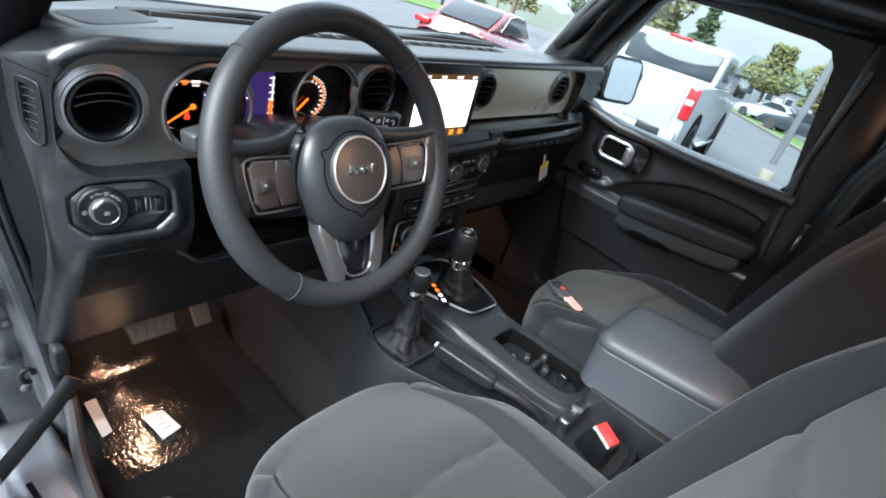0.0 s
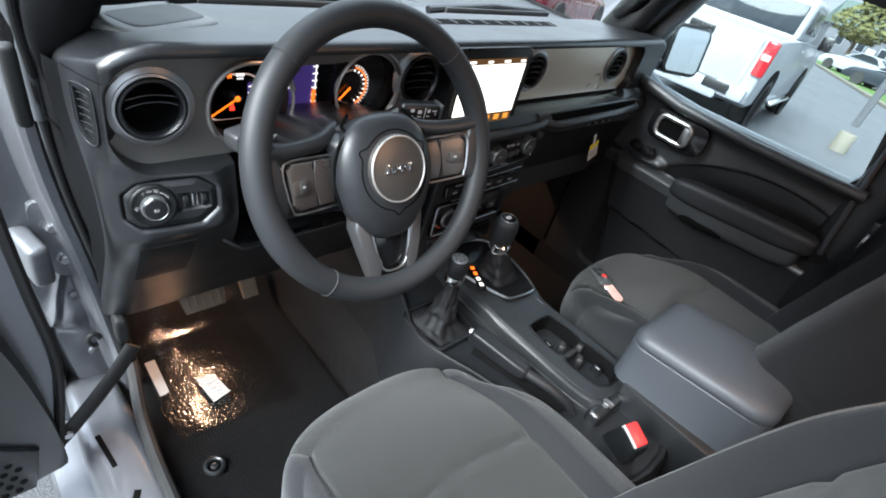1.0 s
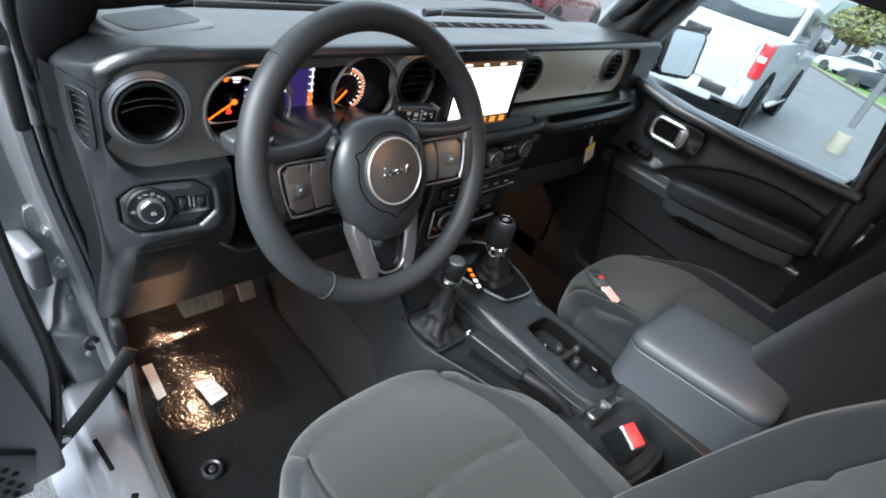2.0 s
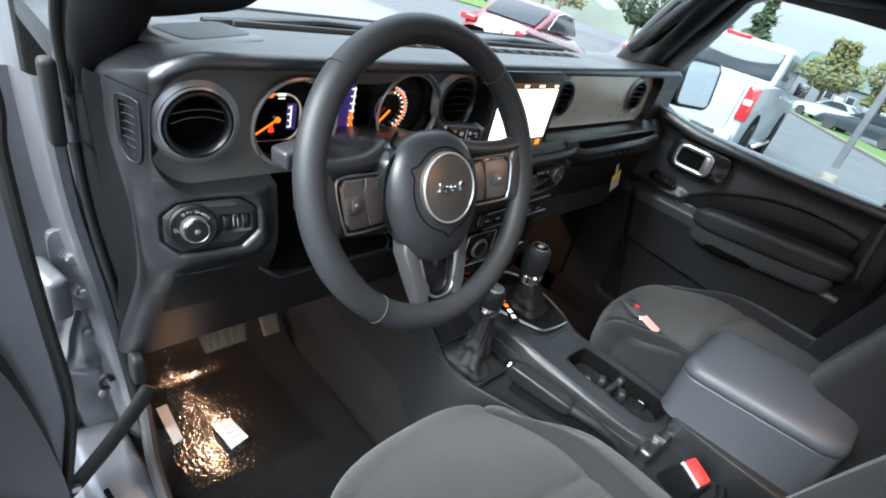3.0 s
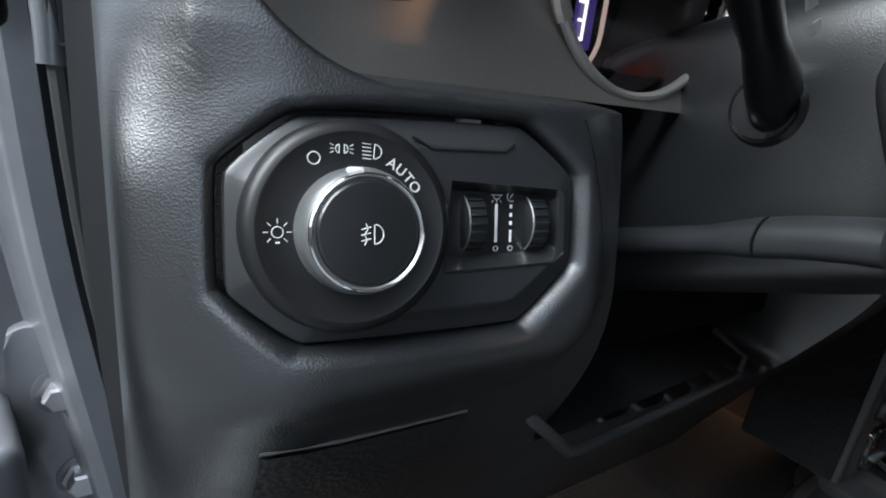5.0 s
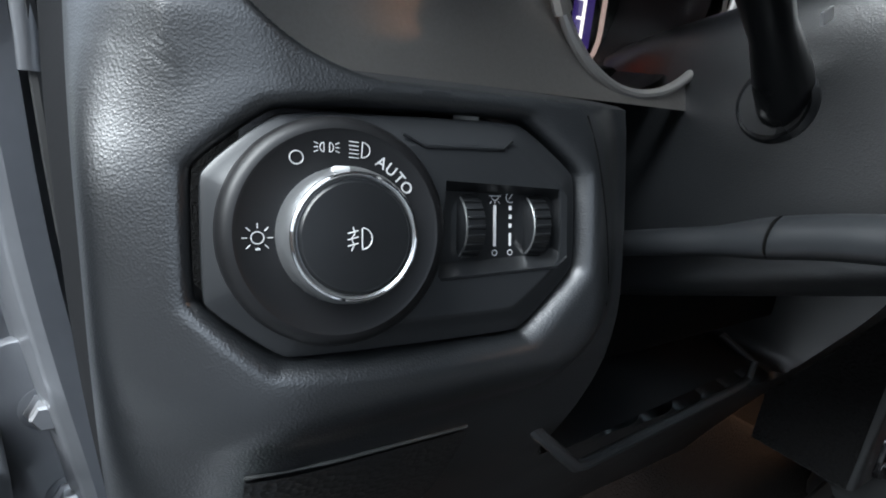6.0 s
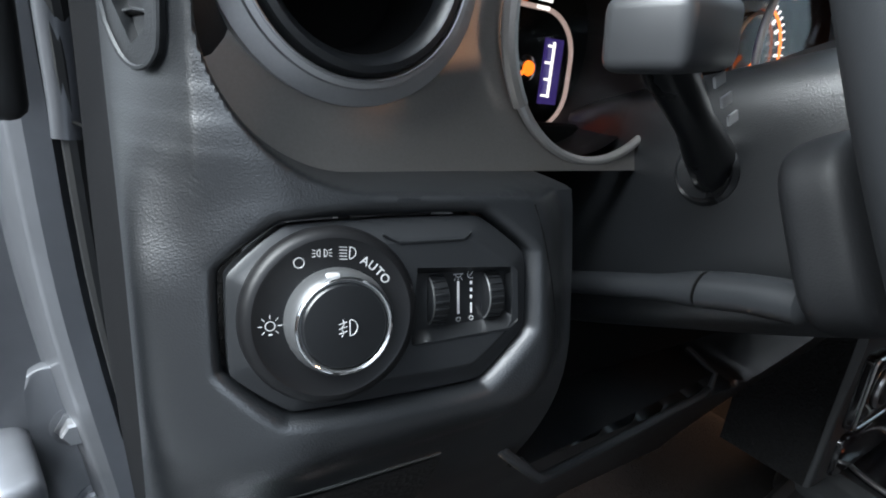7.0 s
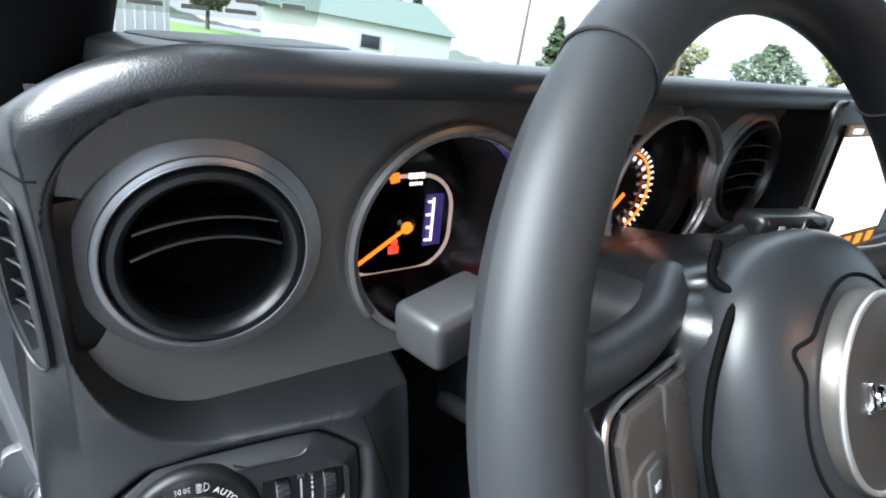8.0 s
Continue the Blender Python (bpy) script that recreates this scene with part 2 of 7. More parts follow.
def lathe(profile, n=48, c=(0, 0, 0), axis="y", caps=True):
    """Turns (radius, height) round the axis that points towards -y (or along z or x)."""
    bm = bmesh.new()
    rings = []
    for r, h in profile:
        ring = []
        for i in range(n):
            a = 2 * math.pi * i / n
            p = {"y": (r * math.cos(a), -h, r * math.sin(a)), "z": (r * math.cos(a), r * math.sin(a), h), "x": (h, r * math.cos(a), r * math.sin(a))}[axis]
            ring.append(bm.verts.new(Vector(p) + Vector(c)))
        rings.append(ring)
    for a, b in zip(rings, rings[1:]):
        for i in range(n):
            bm.faces.new((a[i], a[(i + 1) % n], b[(i + 1) % n], b[i]))
    for ring in (rings[0], rings[-1]) if caps else ():
        bm.faces.new(ring)
    return bm


def tube(pts, r, n=10, closed=False, flat=1.0):
    bm = bmesh.new()
    pts = [Vector(p) for p in pts]
    rings, m = [], len(pts)
    side = None
    for i, p in enumerate(pts):
        d = (pts[(i + 1) % m] - pts[i - 1]) if closed else (pts[min(i + 1, m - 1)] - pts[max(i - 1, 0)])
        d.normalize()
        if side is None:
            side = d.orthogonal().normalized() if abs(d.y) > 0.9 else d.cross(Vector((0, 1, 0))).normalized()
        side = (side - d * side.dot(d)).normalized()
        up = d.cross(side)
        rr = r[i] if isinstance(r, (list, tuple)) else r
        rings.append([bm.verts.new(p + side * rr * math.cos(2 * math.pi * k / n) + up * rr * flat * math.sin(2 * math.pi * k / n)) for k in range(n)])
    for i in range(m if closed else m - 1):
        a, b = rings[i], rings[(i + 1) % m]
        for k in range(n):
            bm.faces.new((a[k], a[(k + 1) % n], b[(k + 1) % n], b[k]))
    if not closed:
        bm.faces.new(rings[0])
        bm.faces.new(rings[-1])
    return bm


def curve_pts(pts, n=8):
    """A smooth line through the given points."""
    p = [Vector(q) for q in pts]
    p = [p[0] * 2 - p[1]] + p + [p[-1] * 2 - p[-2]]
    out = []
    for i in range(1, len(p) - 2):
        a, b, c, d = p[i - 1:i + 3]
        for k in range(n):
            t = k / n
            out.append(0.5 * (2 * b + (c - a) * t + (2 * a - 5 * b + 4 * c - d) * t * t + (3 * b - a - 3 * c + d) * t ** 3))
    return out + [p[-2]]


def ring_pts(c, r, n=48, a0=0.0, a1=360.0, sx=1.0):
    """Points round a circle in x-z."""
    full = a1 - a0 >= 360
    return [Vector(c) + Vector((r * sx * math.cos(radians(a)), 0, r * math.sin(radians(a)))) for a in (a0 + (a1 - a0) * i / (n if full else n - 1) for i in range(n))]


def circle2(cx, cz, r, n=40, a0=0, a1=360):
    full = a1 - a0 >= 360
    return [(cx + r * math.cos(radians(a0 + (a1 - a0) * i / (n if full else n - 1))), cz + r * math.sin(radians(a0 + (a1 - a0) * i / (n if full else n - 1)))) for i in range(n)]


def rrect2(x0, x1, z0, z1, r, n=8):
    out = []
    for cx, cz, a in ((x1 - r, z1 - r, 0), (x0 + r, z1 - r, 90), (x0 + r, z0 + r, 180), (x1 - r, z0 + r, 270)):
        out += circle2(cx, cz, r, n, a, a + 90)
    return out


def rounded(pts, times=3):
    for _ in range(times):
        pts = [q for i in range(len(pts)) for q in ((pts[i][0] * 0.75 + pts[(i + 1) % len(pts)][0] * 0.25, pts[i][1] * 0.75 + pts[(i + 1) % len(pts)][1] * 0.25), (pts[i][0] * 0.25 + pts[(i + 1) % len(pts)][0] * 0.75, pts[i][1] * 0.25 + pts[(i + 1) % len(pts)][1] * 0.75))]
    return pts


def sheet(fn, nu, nv):
    bm = bmesh.new()
    g = [[bm.verts.new(fn(i / nu, j / nv)) for j in range(nv + 1)] for i in range(nu + 1)]
    for i in range(nu):
        for j in range(nv):
            bm.faces.new((g[i][j], g[i + 1][j], g[i + 1][j + 1], g[i][j + 1]))
    return bm


def lerp(x, xs, ys):
    return float(np.interp(x, xs, ys))


def smooth(a, b, x):
    t = min(1.0, max(0.0, (x - a) / (b - a)))
    return t * t * (3 - 2 * t)


def sd_rrect(x, z, x0, x1, z0, z1, r):
    dx, dz = abs(x - (x0 + x1) / 2) - (x1 - x0) / 2 + r, abs(z - (z0 + z1) / 2) - (z1 - z0) / 2 + r
    return math.hypot(max(dx, 0), max(dz, 0)) + min(max(dx, dz), 0) - r


# ---- car body: floor, pillars, roof ----
FLOOR = 0.53
body = thing("car_body", (0.05, 0.6, 0.3), "grey painted car body with black roof, pillars and open driver side", "car body", kind="structure")


def floor_shape(u, v):
    x, y = -0.62 + 1.34 * u, -1.1 + 2.35 * v
    z = FLOOR + 0.16 * smooth(0.95, 1.22, y) + 0.012 * noise.noise(Vector((x * 4, y * 4, 0)))
    return Vector((x, y, z + 0.16 * smooth(0.22, 0.05, abs(x - 0.08)) * smooth(0.5, 0.75, y)))


part("floor_carpet", sheet(floor_shape, 90, 110), CARPET, body, "black carpeted floor")
part("underbody", rbox((0.05, 0.1, 0.46), (1.36, 2.5, 0.1), 0.02), RUBBER, body)
part("firewall", rbox((0.05, 1.20, 0.92), (1.34, 0.04, 0.7), 0.01), CARPET, body, "black lined firewall")
part("tunnel", soft((0.08, 0.45, 0.6), (0.16, 0.75, 0.14), 6, 12), CARPET, body, "carpeted transmission tunnel")

# driver side jamb and sill


JAMB_Z, JAMB_X = [0.50, 0.65, 0.79, 0.893, 1.012, 1.089, 1.154, 1.25], [-0.558, -0.574, -0.588, -0.599, -0.616, -0.624, -0.626, -0.630]


def jamb_edge(z):
    return sum(lerp(z + d, JAMB_Z, JAMB_X) for d in (-0.04, -0.02, 0, 0.02, 0.04)) / 5


def jamb_shape(u, v):
    z = 0.50 + 0.74 * u
    x = jamb_edge(z) - 0.115 * v
    y = lerp(v, [0, 0.05, 0.15, 0.22, 0.34, 0.8, 1], [0.885, 0.866, 0.866, 0.872, 0.906, 0.912, 0.96])
    # pressed ribs and the swollen panel under the hinge
    y += 0.007 * math.exp(-((z - 0.842 + 0.30 * (v - 0.4)) / 0.007) ** 2) * smooth(0.28, 0.36, v)
    y -= 0.010 * math.exp(-((z - 0.868 + 0.30 * (v - 0.4)) / 0.011) ** 2) * smooth(0.28, 0.36, v)
    y -= 0.026 * smooth(0.045, 0.0, math.hypot((z - 0.755) * 0.75, (v - 0.55) * 0.11)) * smooth(0.26, 0.36, v)
    y += 0.006 * noise.noise(Vector((x * 22, z * 14, 1.0))) * smooth(0.78, 0.66, z) * smooth(0.2, 0.4, v)
    return Vector((x, y, z))


part("door_jamb", sheet(jamb_shape, 150, 60), BARE, body, "grey painted door jamb with pressed ribs")
part("jamb_side", sheet(lambda u, v: Vector((jamb_edge(0.50 + 0.74 * u) + 0.0015 - 0.003 * v, 0.867 + 0.06 * v, 0.50 + 0.74 * u)), 40, 4), BARE, body)
part("outer_pillar", rbox((-0.694, 1.00, 0.79), (0.030, 0.17, 0.82), 0.008), PAINT, body, "grey painted outer pillar")
part("pillar_gap", rbox((-0.6765, 0.985, 0.79), (0.006, 0.10, 0.82), 0.002), RUBBER, body)
part("sill", soft((-0.645, 0.35, 0.50), (0.052, 0.62, 0.075), 5, 16), PAINT, body, "grey painted door sill")
part("sill_step", rbox((-0.70, 0.3, 0.40), (0.10, 1.3, 0.10), 0.02), BARE, body)
part("sill_slot", moved(rbox((0, 0, 0), (0.009, 0.080, 0.004), 0.002), Matrix.Translation((-0.662, 0.72, 0.5735)) @ Matrix.Rotation(0.10, 4, "Z")), DEEP, body, "drain slot in the sill")
part("sill_slot", moved(rbox((0, 0, 0), (0.012, 0.040, 0.004), 0.002), Matrix.Translation((-0.650, 0.60, 0.5745)) @ Matrix.Rotation(-0.5, 4, "Z")), DEEP, body)
part("sill_sticker", rbox((-0.632, 0.555, 0.5752), (0.030, 0.022, 0.001), 0), mat("green sticker", (0.10, 0.42, 0.24), 0.5, vary=0.05), body, "small green sticker")
part("door_seal", tube([(jamb_edge(0.56 + 0.035 * i) + 0.004, 0.858, 0.56 + 0.035 * i) for i in range(20)], 0.0055, 10), RUBBER, body, "black rubber door seal")
part("upper_seal", tube(curve_pts([(-0.622, 0.858, 1.22), (-0.628, 0.82, 1.34), (-0.60, 0.74, 1.5), (-0.575, 0.66, 1.62)]), 0.006, 10), RUBBER, body)
part("sill_seal", tube(curve_pts([(-0.600, -0.2, 0.575), (-0.600, 0.5, 0.575), (-0.594, 0.72, 0.585), (-0.575, 0.845, 0.64)]), 0.012, 10), RUBBER, body)
# matt trim between the jamb and the end of the dash
part("trim_seam", tube([(jamb_edge(1.168) + 0.0045, 0.858, 1.1695), (-0.6095, 0.795, 1.1700), (-0.6035, 0.735, 1.1705)], 0.0009, 6), DEEP, body)
part("trim_end", tube(curve_pts([(-0.573, 0.848, 0.60), (-0.582, 0.850, 0.70), (-0.592, 0.852, 0.80)]), 0.013, 12), CLADDING, body)
# hinge strap with two bolts
part("hinge_plate", prism(rounded([(-0.668, 1.000), (-0.655, 1.010), (-0.630, 1.006), (-0.622, 0.990), (-0.616, 0.885), (-0.622, 0.858), (-0.640, 0.850), (-0.660, 0.875)], 2), 0.896, 0.910, 0.002), BARE, body, "grey hinge plate")
part("hinge_arm", moved(rbox((0, 0, 0), (0.030, 0.085, 0.075), 0.010, 3), Matrix.Translation((-0.676, 0.878, 0.925)) @ Matrix.Rotation(0.2, 4, "Z")), BARE, body, "grey hinge arm")
for bx, bz in ((-0.640, 0.962), (-0.633, 0.895)):
    bolt = part("hinge_bolt", lathe([(0.0125, 0), (0.0125, 0.004), (0.0094, 0.0046), (0.0092, 0.0125), (0.0075, 0.0140)], 6, (bx, 0.8965, bz)), STEEL, body, "steel hinge bolt")
    part("washer", lathe([(0.0155, 0), (0.0155, 0.0018), (0.014, 0.0024)], 28, (bx, 0.8970, bz)), BARE, bolt)
part("striker_spring", tube([(-0.622 + 0.009 * math.cos(a), 0.882, 0.695 + 0.015 * math.sin(a)) for a in (0.4 * i for i in range(14))], 0.0045, 8), RUBBER, body, "black wire grommet")
for bx, bz in ((-0.632, 0.800), (-0.625, 0.655)):
    part("jamb_bolt", lathe([(0.009, 0), (0.0085, 0.004), (0.005, 0.006)], 12, (bx, 0.905 if bz > 0.7 else 0.896, bz)), BARE, body)

# pillars, roof and windscreen
part("left_pillar", tube(curve_pts([(-0.624, 0.86, 1.16), (-0.622, 0.86, 1.24), (-0.608, 0.83, 1.34), (-0.582, 0.71, 1.50), (-0.565, 0.60, 1.68)]), [0.008 + 0.009 * smooth(0, 20, i) for i in range(33)], 16), PAINT, body, "grey painted windscreen pillar")
part("left_pillar_cover", tube(curve_pts([(-0.604, 0.835, 1.235), (-0.600, 0.810, 1.285), (-0.586, 0.780, 1.345), (-0.568, 0.70, 1.45), (-0.546, 0.60, 1.60), (-0.540, 0.56, 1.68)]), [0.014 + 0.022 * smooth(0, 16, i) for i in range(41)], 24), PILLAR, body, "black pillar trim")
part("pillar_pod", tube(curve_pts([(-0.566, 0.765, 1.368), (-0.520, 0.735, 1.377), (-0.488, 0.700, 1.394), (-0.480, 0.655, 1.436), (-0.490, 0.610, 1.500)]), [0.028 - 0.006 * smooth(0, 10, i) for i in range(33)], 18), PILLAR, body, "rounded black grab handle on the pillar")
part("pillar_gasket", rbox((-0.645, 0.82, 1.225), (0.018, 0.022, 0.105), 0.007, 3), RUBBER, body)
part("fender", rbox((-0.66, 1.60, 0.90), (0.16, 1.0, 0.16), 0.05, 3), PAINT, body, "grey painted front wing")
part("right_pillar", tube([(0.70, 0.83, 1.18), (0.695, 0.82, 1.28), (0.68, 0.755, 1.40), (0.665, 0.69, 1.50), (0.65, 0.60, 1.64)], [0.055, 0.058, 0.056, 0.052, 0.05], 14), SMOOTH, body, "black windscreen pillar")
grab = part("grab_handle", tube([(0.630, 0.80, 1.350), (0.605, 0.775, 1.365), (0.597, 0.735, 1.42), (0.595, 0.69, 1.48), (0.61, 0.665, 1.53)], 0.013, 12, flat=1.2), SMOOTH, body, "black grab handle")
part("handle_recess", soft((0.640, 0.735, 1.435), (0.022, 0.028, 0.075), 4, 10, lambda u, q: Vector((q.x, q.y - 0.6 * q.z, q.z))), DEEP, grab)
part("header", rbox((0.04, 0.61, 1.68), (1.34, 0.14, 0.07), 0.02), SMOOTH, body)
part("roof_panel", rbox((0.04, -0.35, 1.72), (1.40, 1.95, 0.03), 0.01), HEADLINER, body, "grey headliner under black roof")
part("roof_skin", rbox((0.04, -0.35, 1.745), (1.42, 1.97, 0.016), 0.006), SMOOTH, body, "black roof panel")
part("roof_rail", tube([(0.67, 0.60, 1.60), (0.70, 0.35, 1.615), (0.70, 0.0, 1.60), (0.69, -0.4, 1.63)], 0.06, 12), SMOOTH, body, "padded black roof rail")
part("left_roof_rail", tube([(-0.58, 0.60, 1.68), (-0.60, 0.3, 1.70), (-0.60, -0.2, 1.70), (-0.59, -1.0, 1.69)], 0.03, 12), SMOOTH, body)
part("sport_bar", tube([(0.64, 0.02, 0.95), (0.63, 0.0, 1.3), (0.60, -0.06, 1.52), (0.50, -0.15, 1.63), (0.04, -0.17, 1.65), (-0.40, -0.17, 1.65)], 0.04, 12), SMOOTH, body, "padded black sport bar")
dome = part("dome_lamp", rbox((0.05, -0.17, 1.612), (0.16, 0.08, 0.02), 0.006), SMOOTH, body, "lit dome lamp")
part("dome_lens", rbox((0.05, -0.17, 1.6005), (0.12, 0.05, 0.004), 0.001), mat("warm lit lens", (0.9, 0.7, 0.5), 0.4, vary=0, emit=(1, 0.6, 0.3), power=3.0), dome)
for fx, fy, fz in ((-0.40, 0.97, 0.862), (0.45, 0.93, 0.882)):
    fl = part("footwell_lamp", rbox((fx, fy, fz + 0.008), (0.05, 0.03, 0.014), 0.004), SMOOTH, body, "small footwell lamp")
part("door_pillar", rbox((0.71, 0.075, 1.05), (0.06, 0.12, 1.15), 0.02), SMOOTH, body, "black centre pillar")
part("pillar_line", tube([(0.675, 0.11, 1.50), (0.672, 0.125, 1.3), (0.672, 0.10, 1.05)], 0.006, 8), VINYL, body)
part("left_door_pillar", rbox((-0.64, -0.52, 1.08), (0.05, 0.16, 1.2), 0.02), SMOOTH, body)
part("rear_wall", plate([(-0.63, 0.45), (0.73, 0.45), (0.73, 1.71), (-0.63, 1.71)], [rrect2(-0.5, 0.6, 1.15, 1.62, 0.05)], -1.32, -1.28), SMOOTH, body)
part("right_sill", rbox((0.725, 0.15, 0.53), (0.07, 2.1, 0.17), 0.02), SMOOTH, body, "black passenger side sill")
part("kick_panel", rbox((0.705, 0.99, 0.88), (0.03, 0.44, 0.80), 0.01), CARPET, body, "black carpeted kick panel")


def side_wall(holes, x0, x1):
    bm = plate([(-1.28, 0.45), (0.04, 0.45), (0.04, 1.71), (-1.28, 1.71)], holes, x0, x1)
    return moved(bm, Matrix(((0, 1, 0, 0), (1, 0, 0, 0), (0, 0, 1, 0), (0, 0, 0, 1))))


part("rear_door_panel", side_wall([rrect2(-0.95, 0.005, 1.20, 1.46, 0.04)], 0.70, 0.74), SMOOTH, body)
part("left_rear_panel", moved(plate([(-1.28, 0.45), (-0.55, 0.45), (-0.55, 1.71), (-1.28, 1.71)], [rrect2(-1.2, -0.65, 1.18, 1.58, 0.05)], -0.66, -0.62), Matrix(((0, 1, 0, 0), (1, 0, 0, 0), (0, 0, 1, 0), (0, 0, 0, 1)))), SMOOTH, body)
part("rear_seat", soft((0.05, -0.95, 0.85), (0.6, 0.22, 0.35), 5, 10), FABRIC, body)
shield = part("windscreen", sheet(lambda u, v: Vector((-0.60 + 1.27 * u, 0.885 - 0.285 * v + 0.03 * math.sin(math.pi * u), 1.31 + 0.40 * v)), 10, 6), GLASS, body, "clear windscreen glass")
shield.visible_shadow = False
sticker = part("sticker", sheet(lambda u, v: Vector((-0.548 + 0.125 * u, 0.868 - 0.018 * v, 1.336 + 0.03 * v)), 2, 2), glass("pale translucent sticker", (0.72, 0.74, 0.70), 0.5, 0.06), shield, "pale sticker with unreadable print")
for r in range(4):
    for k in range(3 + r % 2):
        part("print_bar", rbox((-0.532 + 0.028 * k + 0.006 * r, 0.8645 - 0.0042 * r, 1.341 + 0.0068 * r), (0.020 - 0.004 * (k % 2), 0.002, 0.0028), 0), INK, sticker)
part("hood", sheet(lambda u, v: Vector((-0.55 + 1.20 * u, 1.16 + 1.25 * v, 1.215 + 0.045 * math.sin(math.pi * u) - 0.04 * v * v - 0.03 * abs(2 * u - 1) ** 8)), 30, 16), PAINT, body, "grey painted bonnet")
part("cowl", rbox((0.05, 1.02, 1.25), (1.34, 0.30, 0.05), 0.015), SMOOTH, body)
part("front_end", rbox((0.05, 1.78, 0.85), (1.14, 1.2, 0.68), 0.05), PAINT, body)
for wx, wy in ((-0.64, 2.0), (0.74, 2.0), (-0.64, -0.9), (0.74, -0.9)):
    part("wheel", lathe([(0.2, -0.11), (0.36, -0.12), (0.39, -0.06), (0.39, 0.06), (0.36, 0.12), (0.2, 0.11)], 40, (wx, wy, 0.39), "x"), RUBBER, body)


def wiper(x, ang, ln):
    c = Vector((x, 0.96, 1.292))
    d = Vector((math.cos(ang), 0.0, math.sin(ang)))
    w = part("wiper", tube([c, c + d * ln * 0.5 + Vector((0, 0.0, 0.01)), c + d * ln], [0.009, 0.007, 0.005], 8), SMOOTH, body, "black wiper arm")
    part("wiper_blade", rbox(c + d * ln * 0.55 + Vector((0, -0.012, 0.0)), (ln * 0.9, 0.008, 0.012), 0.002), RUBBER, w)


wiper(-0.42, 0.02, 0.42)
wiper(0.12, 0.02, 0.42)

# ---- dashboard ----
dash = thing("dashboard", (0.05, 0.8, 0.83), "black soft-touch dashboard with round vents and metallic trim", "dashboard")
XL, XR = -0.607, 0.70


def inset(pts, by):
    cx, cz = 0.019, 0.0005
    return [(cx + (x - cx) * (1 - by / 0.055), cz + (z - cz) * (1 - by / 0.032)) for x, z in pts]


# outline and seat of the light switch panel
SW_OUT = rounded([(-0.0355, 0.013), (-0.0345, 0.0170), (-0.020, 0.0295), (-0.014, 0.0318), (0.049, 0.0335), (0.055, 0.0320), (0.0715, 0.0200), (0.0738, 0.0160), (0.0738, -0.009), (0.0725, -0.0135), (0.055, -0.0295), (0.050, -0.0312), (-0.014, -0.0320), (-0.019, -0.0305), (-0.0345, -0.0175), (-0.0355, -0.014)], 2)
SWM = Matrix.Translation((-0.5485, 0.662, 1.1285)) @ Matrix.Rotation(-0.14, 4, "Z") @ Matrix.Rotation(-0.22, 4, "X")


def dash_top(x):
    return 1.332 - (0.085 - math.sqrt(max(0, 0.085 ** 2 - max(0, XL + 0.085 - x) ** 2))) * 0.72 - (0.05 - math.sqrt(max(0, 0.05 ** 2 - max(0, x - XR + 0.05) ** 2))) * 0.6


def dash_y(x, z):
    y = sum(lerp(z + dz, [0.780, 0.83, 0.9, 0.98, 1.04, 1.085, 1.12, 1.16, 1.178, 1.19, 1.21, 1.27, 1.315, 1.34], [0.822, 0.796, 0.755, 0.704, 0.667, 0.651, 0.656, 0.664, 0.668, 0.676, 0.678, 0.674, 0.660, 0.660]) for dz in (-0.018, -0.009, 0, 0.009, 0.018)) / 5
    r = smooth(-0.06, 0.02, x)
    yr = lerp(z, [0.78, 0.93, 0.96, 1.10, 1.13, 1.165, 1.185, 1.20, 1.28, 1.32, 1.34], [0.86, 0.80, 0.70, 0.672, 0.655, 0.645, 0.652, 0.676, 0.672, 0.662, 0.662])
    y = y * (1 - r) + yr * r
    # opening round the steering column
    d = sd_rrect(x, z + 0.13 * (x + 0.45), -0.440, -0.115, 1.010, 1.185, 0.02)
    y = y + (0.80 - y) * smooth(0.004, -0.012, d) * (1 if z < 1.19 else 0)
    # flat seat for the light switch
    sx, sz = x + 0.5485, z - 1.1285
    d = sd_rrect(sx, sz, -0.038, 0.076, -0.035, 0.036, 0.015)
    flat = 0.6575 - 0.14 * sx + 0.22 * sz
    y = y + (flat - y) * smooth(0.026, 0.0, d)
    # recess of the instrument band
    d = sd_rrect(x, z, -0.5835, 0.60, 1.170 + 0.018 * smooth(-0.38, -0.33, x), 1.3135, 0.050)
    deep = 0.765
    y = y + (deep - y) * smooth(0.003, -0.007, d)
    # softened ends
    e = x - XL
    up = smooth(1.135, 1.235, z)
    w = 0.05 - 0.018 * up
    if e < w:
        y += (0.032 + 0.020 * up) * (1 - math.sqrt(max(0, 1 - ((w - e) / w) ** 2)))
    y += 1.9 * up * smooth(1.325, 1.285, z) * max(0.0, -0.5875 - x)
    return y


def dash_point(u, v):
    x = lerp(u, [0, 198 / 430, 1], [XL, -0.42, XR])
    top = dash_top(x)
    if v < 0.84:
        z = lerp(v, [0, 0.16, 0.46, 0.84], [0.803, 1.075, 1.175, top - 0.012])
        return Vector((x, dash_y(x, z), z))
    w = (v - 0.84) / 0.16
    yf = dash_y(x, top - 0.012)
    if w < 0.3:
        a = w / 0.3 * math.pi / 2
        return Vector((x, yf + 0.012 * (1 - math.cos(a)), top - 0.012 + 0.012 * math.sin(a)))
    q = (w - 0.3) / 0.7
    return Vector((x, yf + 0.012 + q * (0.86 - yf), top + 0.001 * math.sin(math.pi * min(1, q * 1.4)) - 0.022 * q))


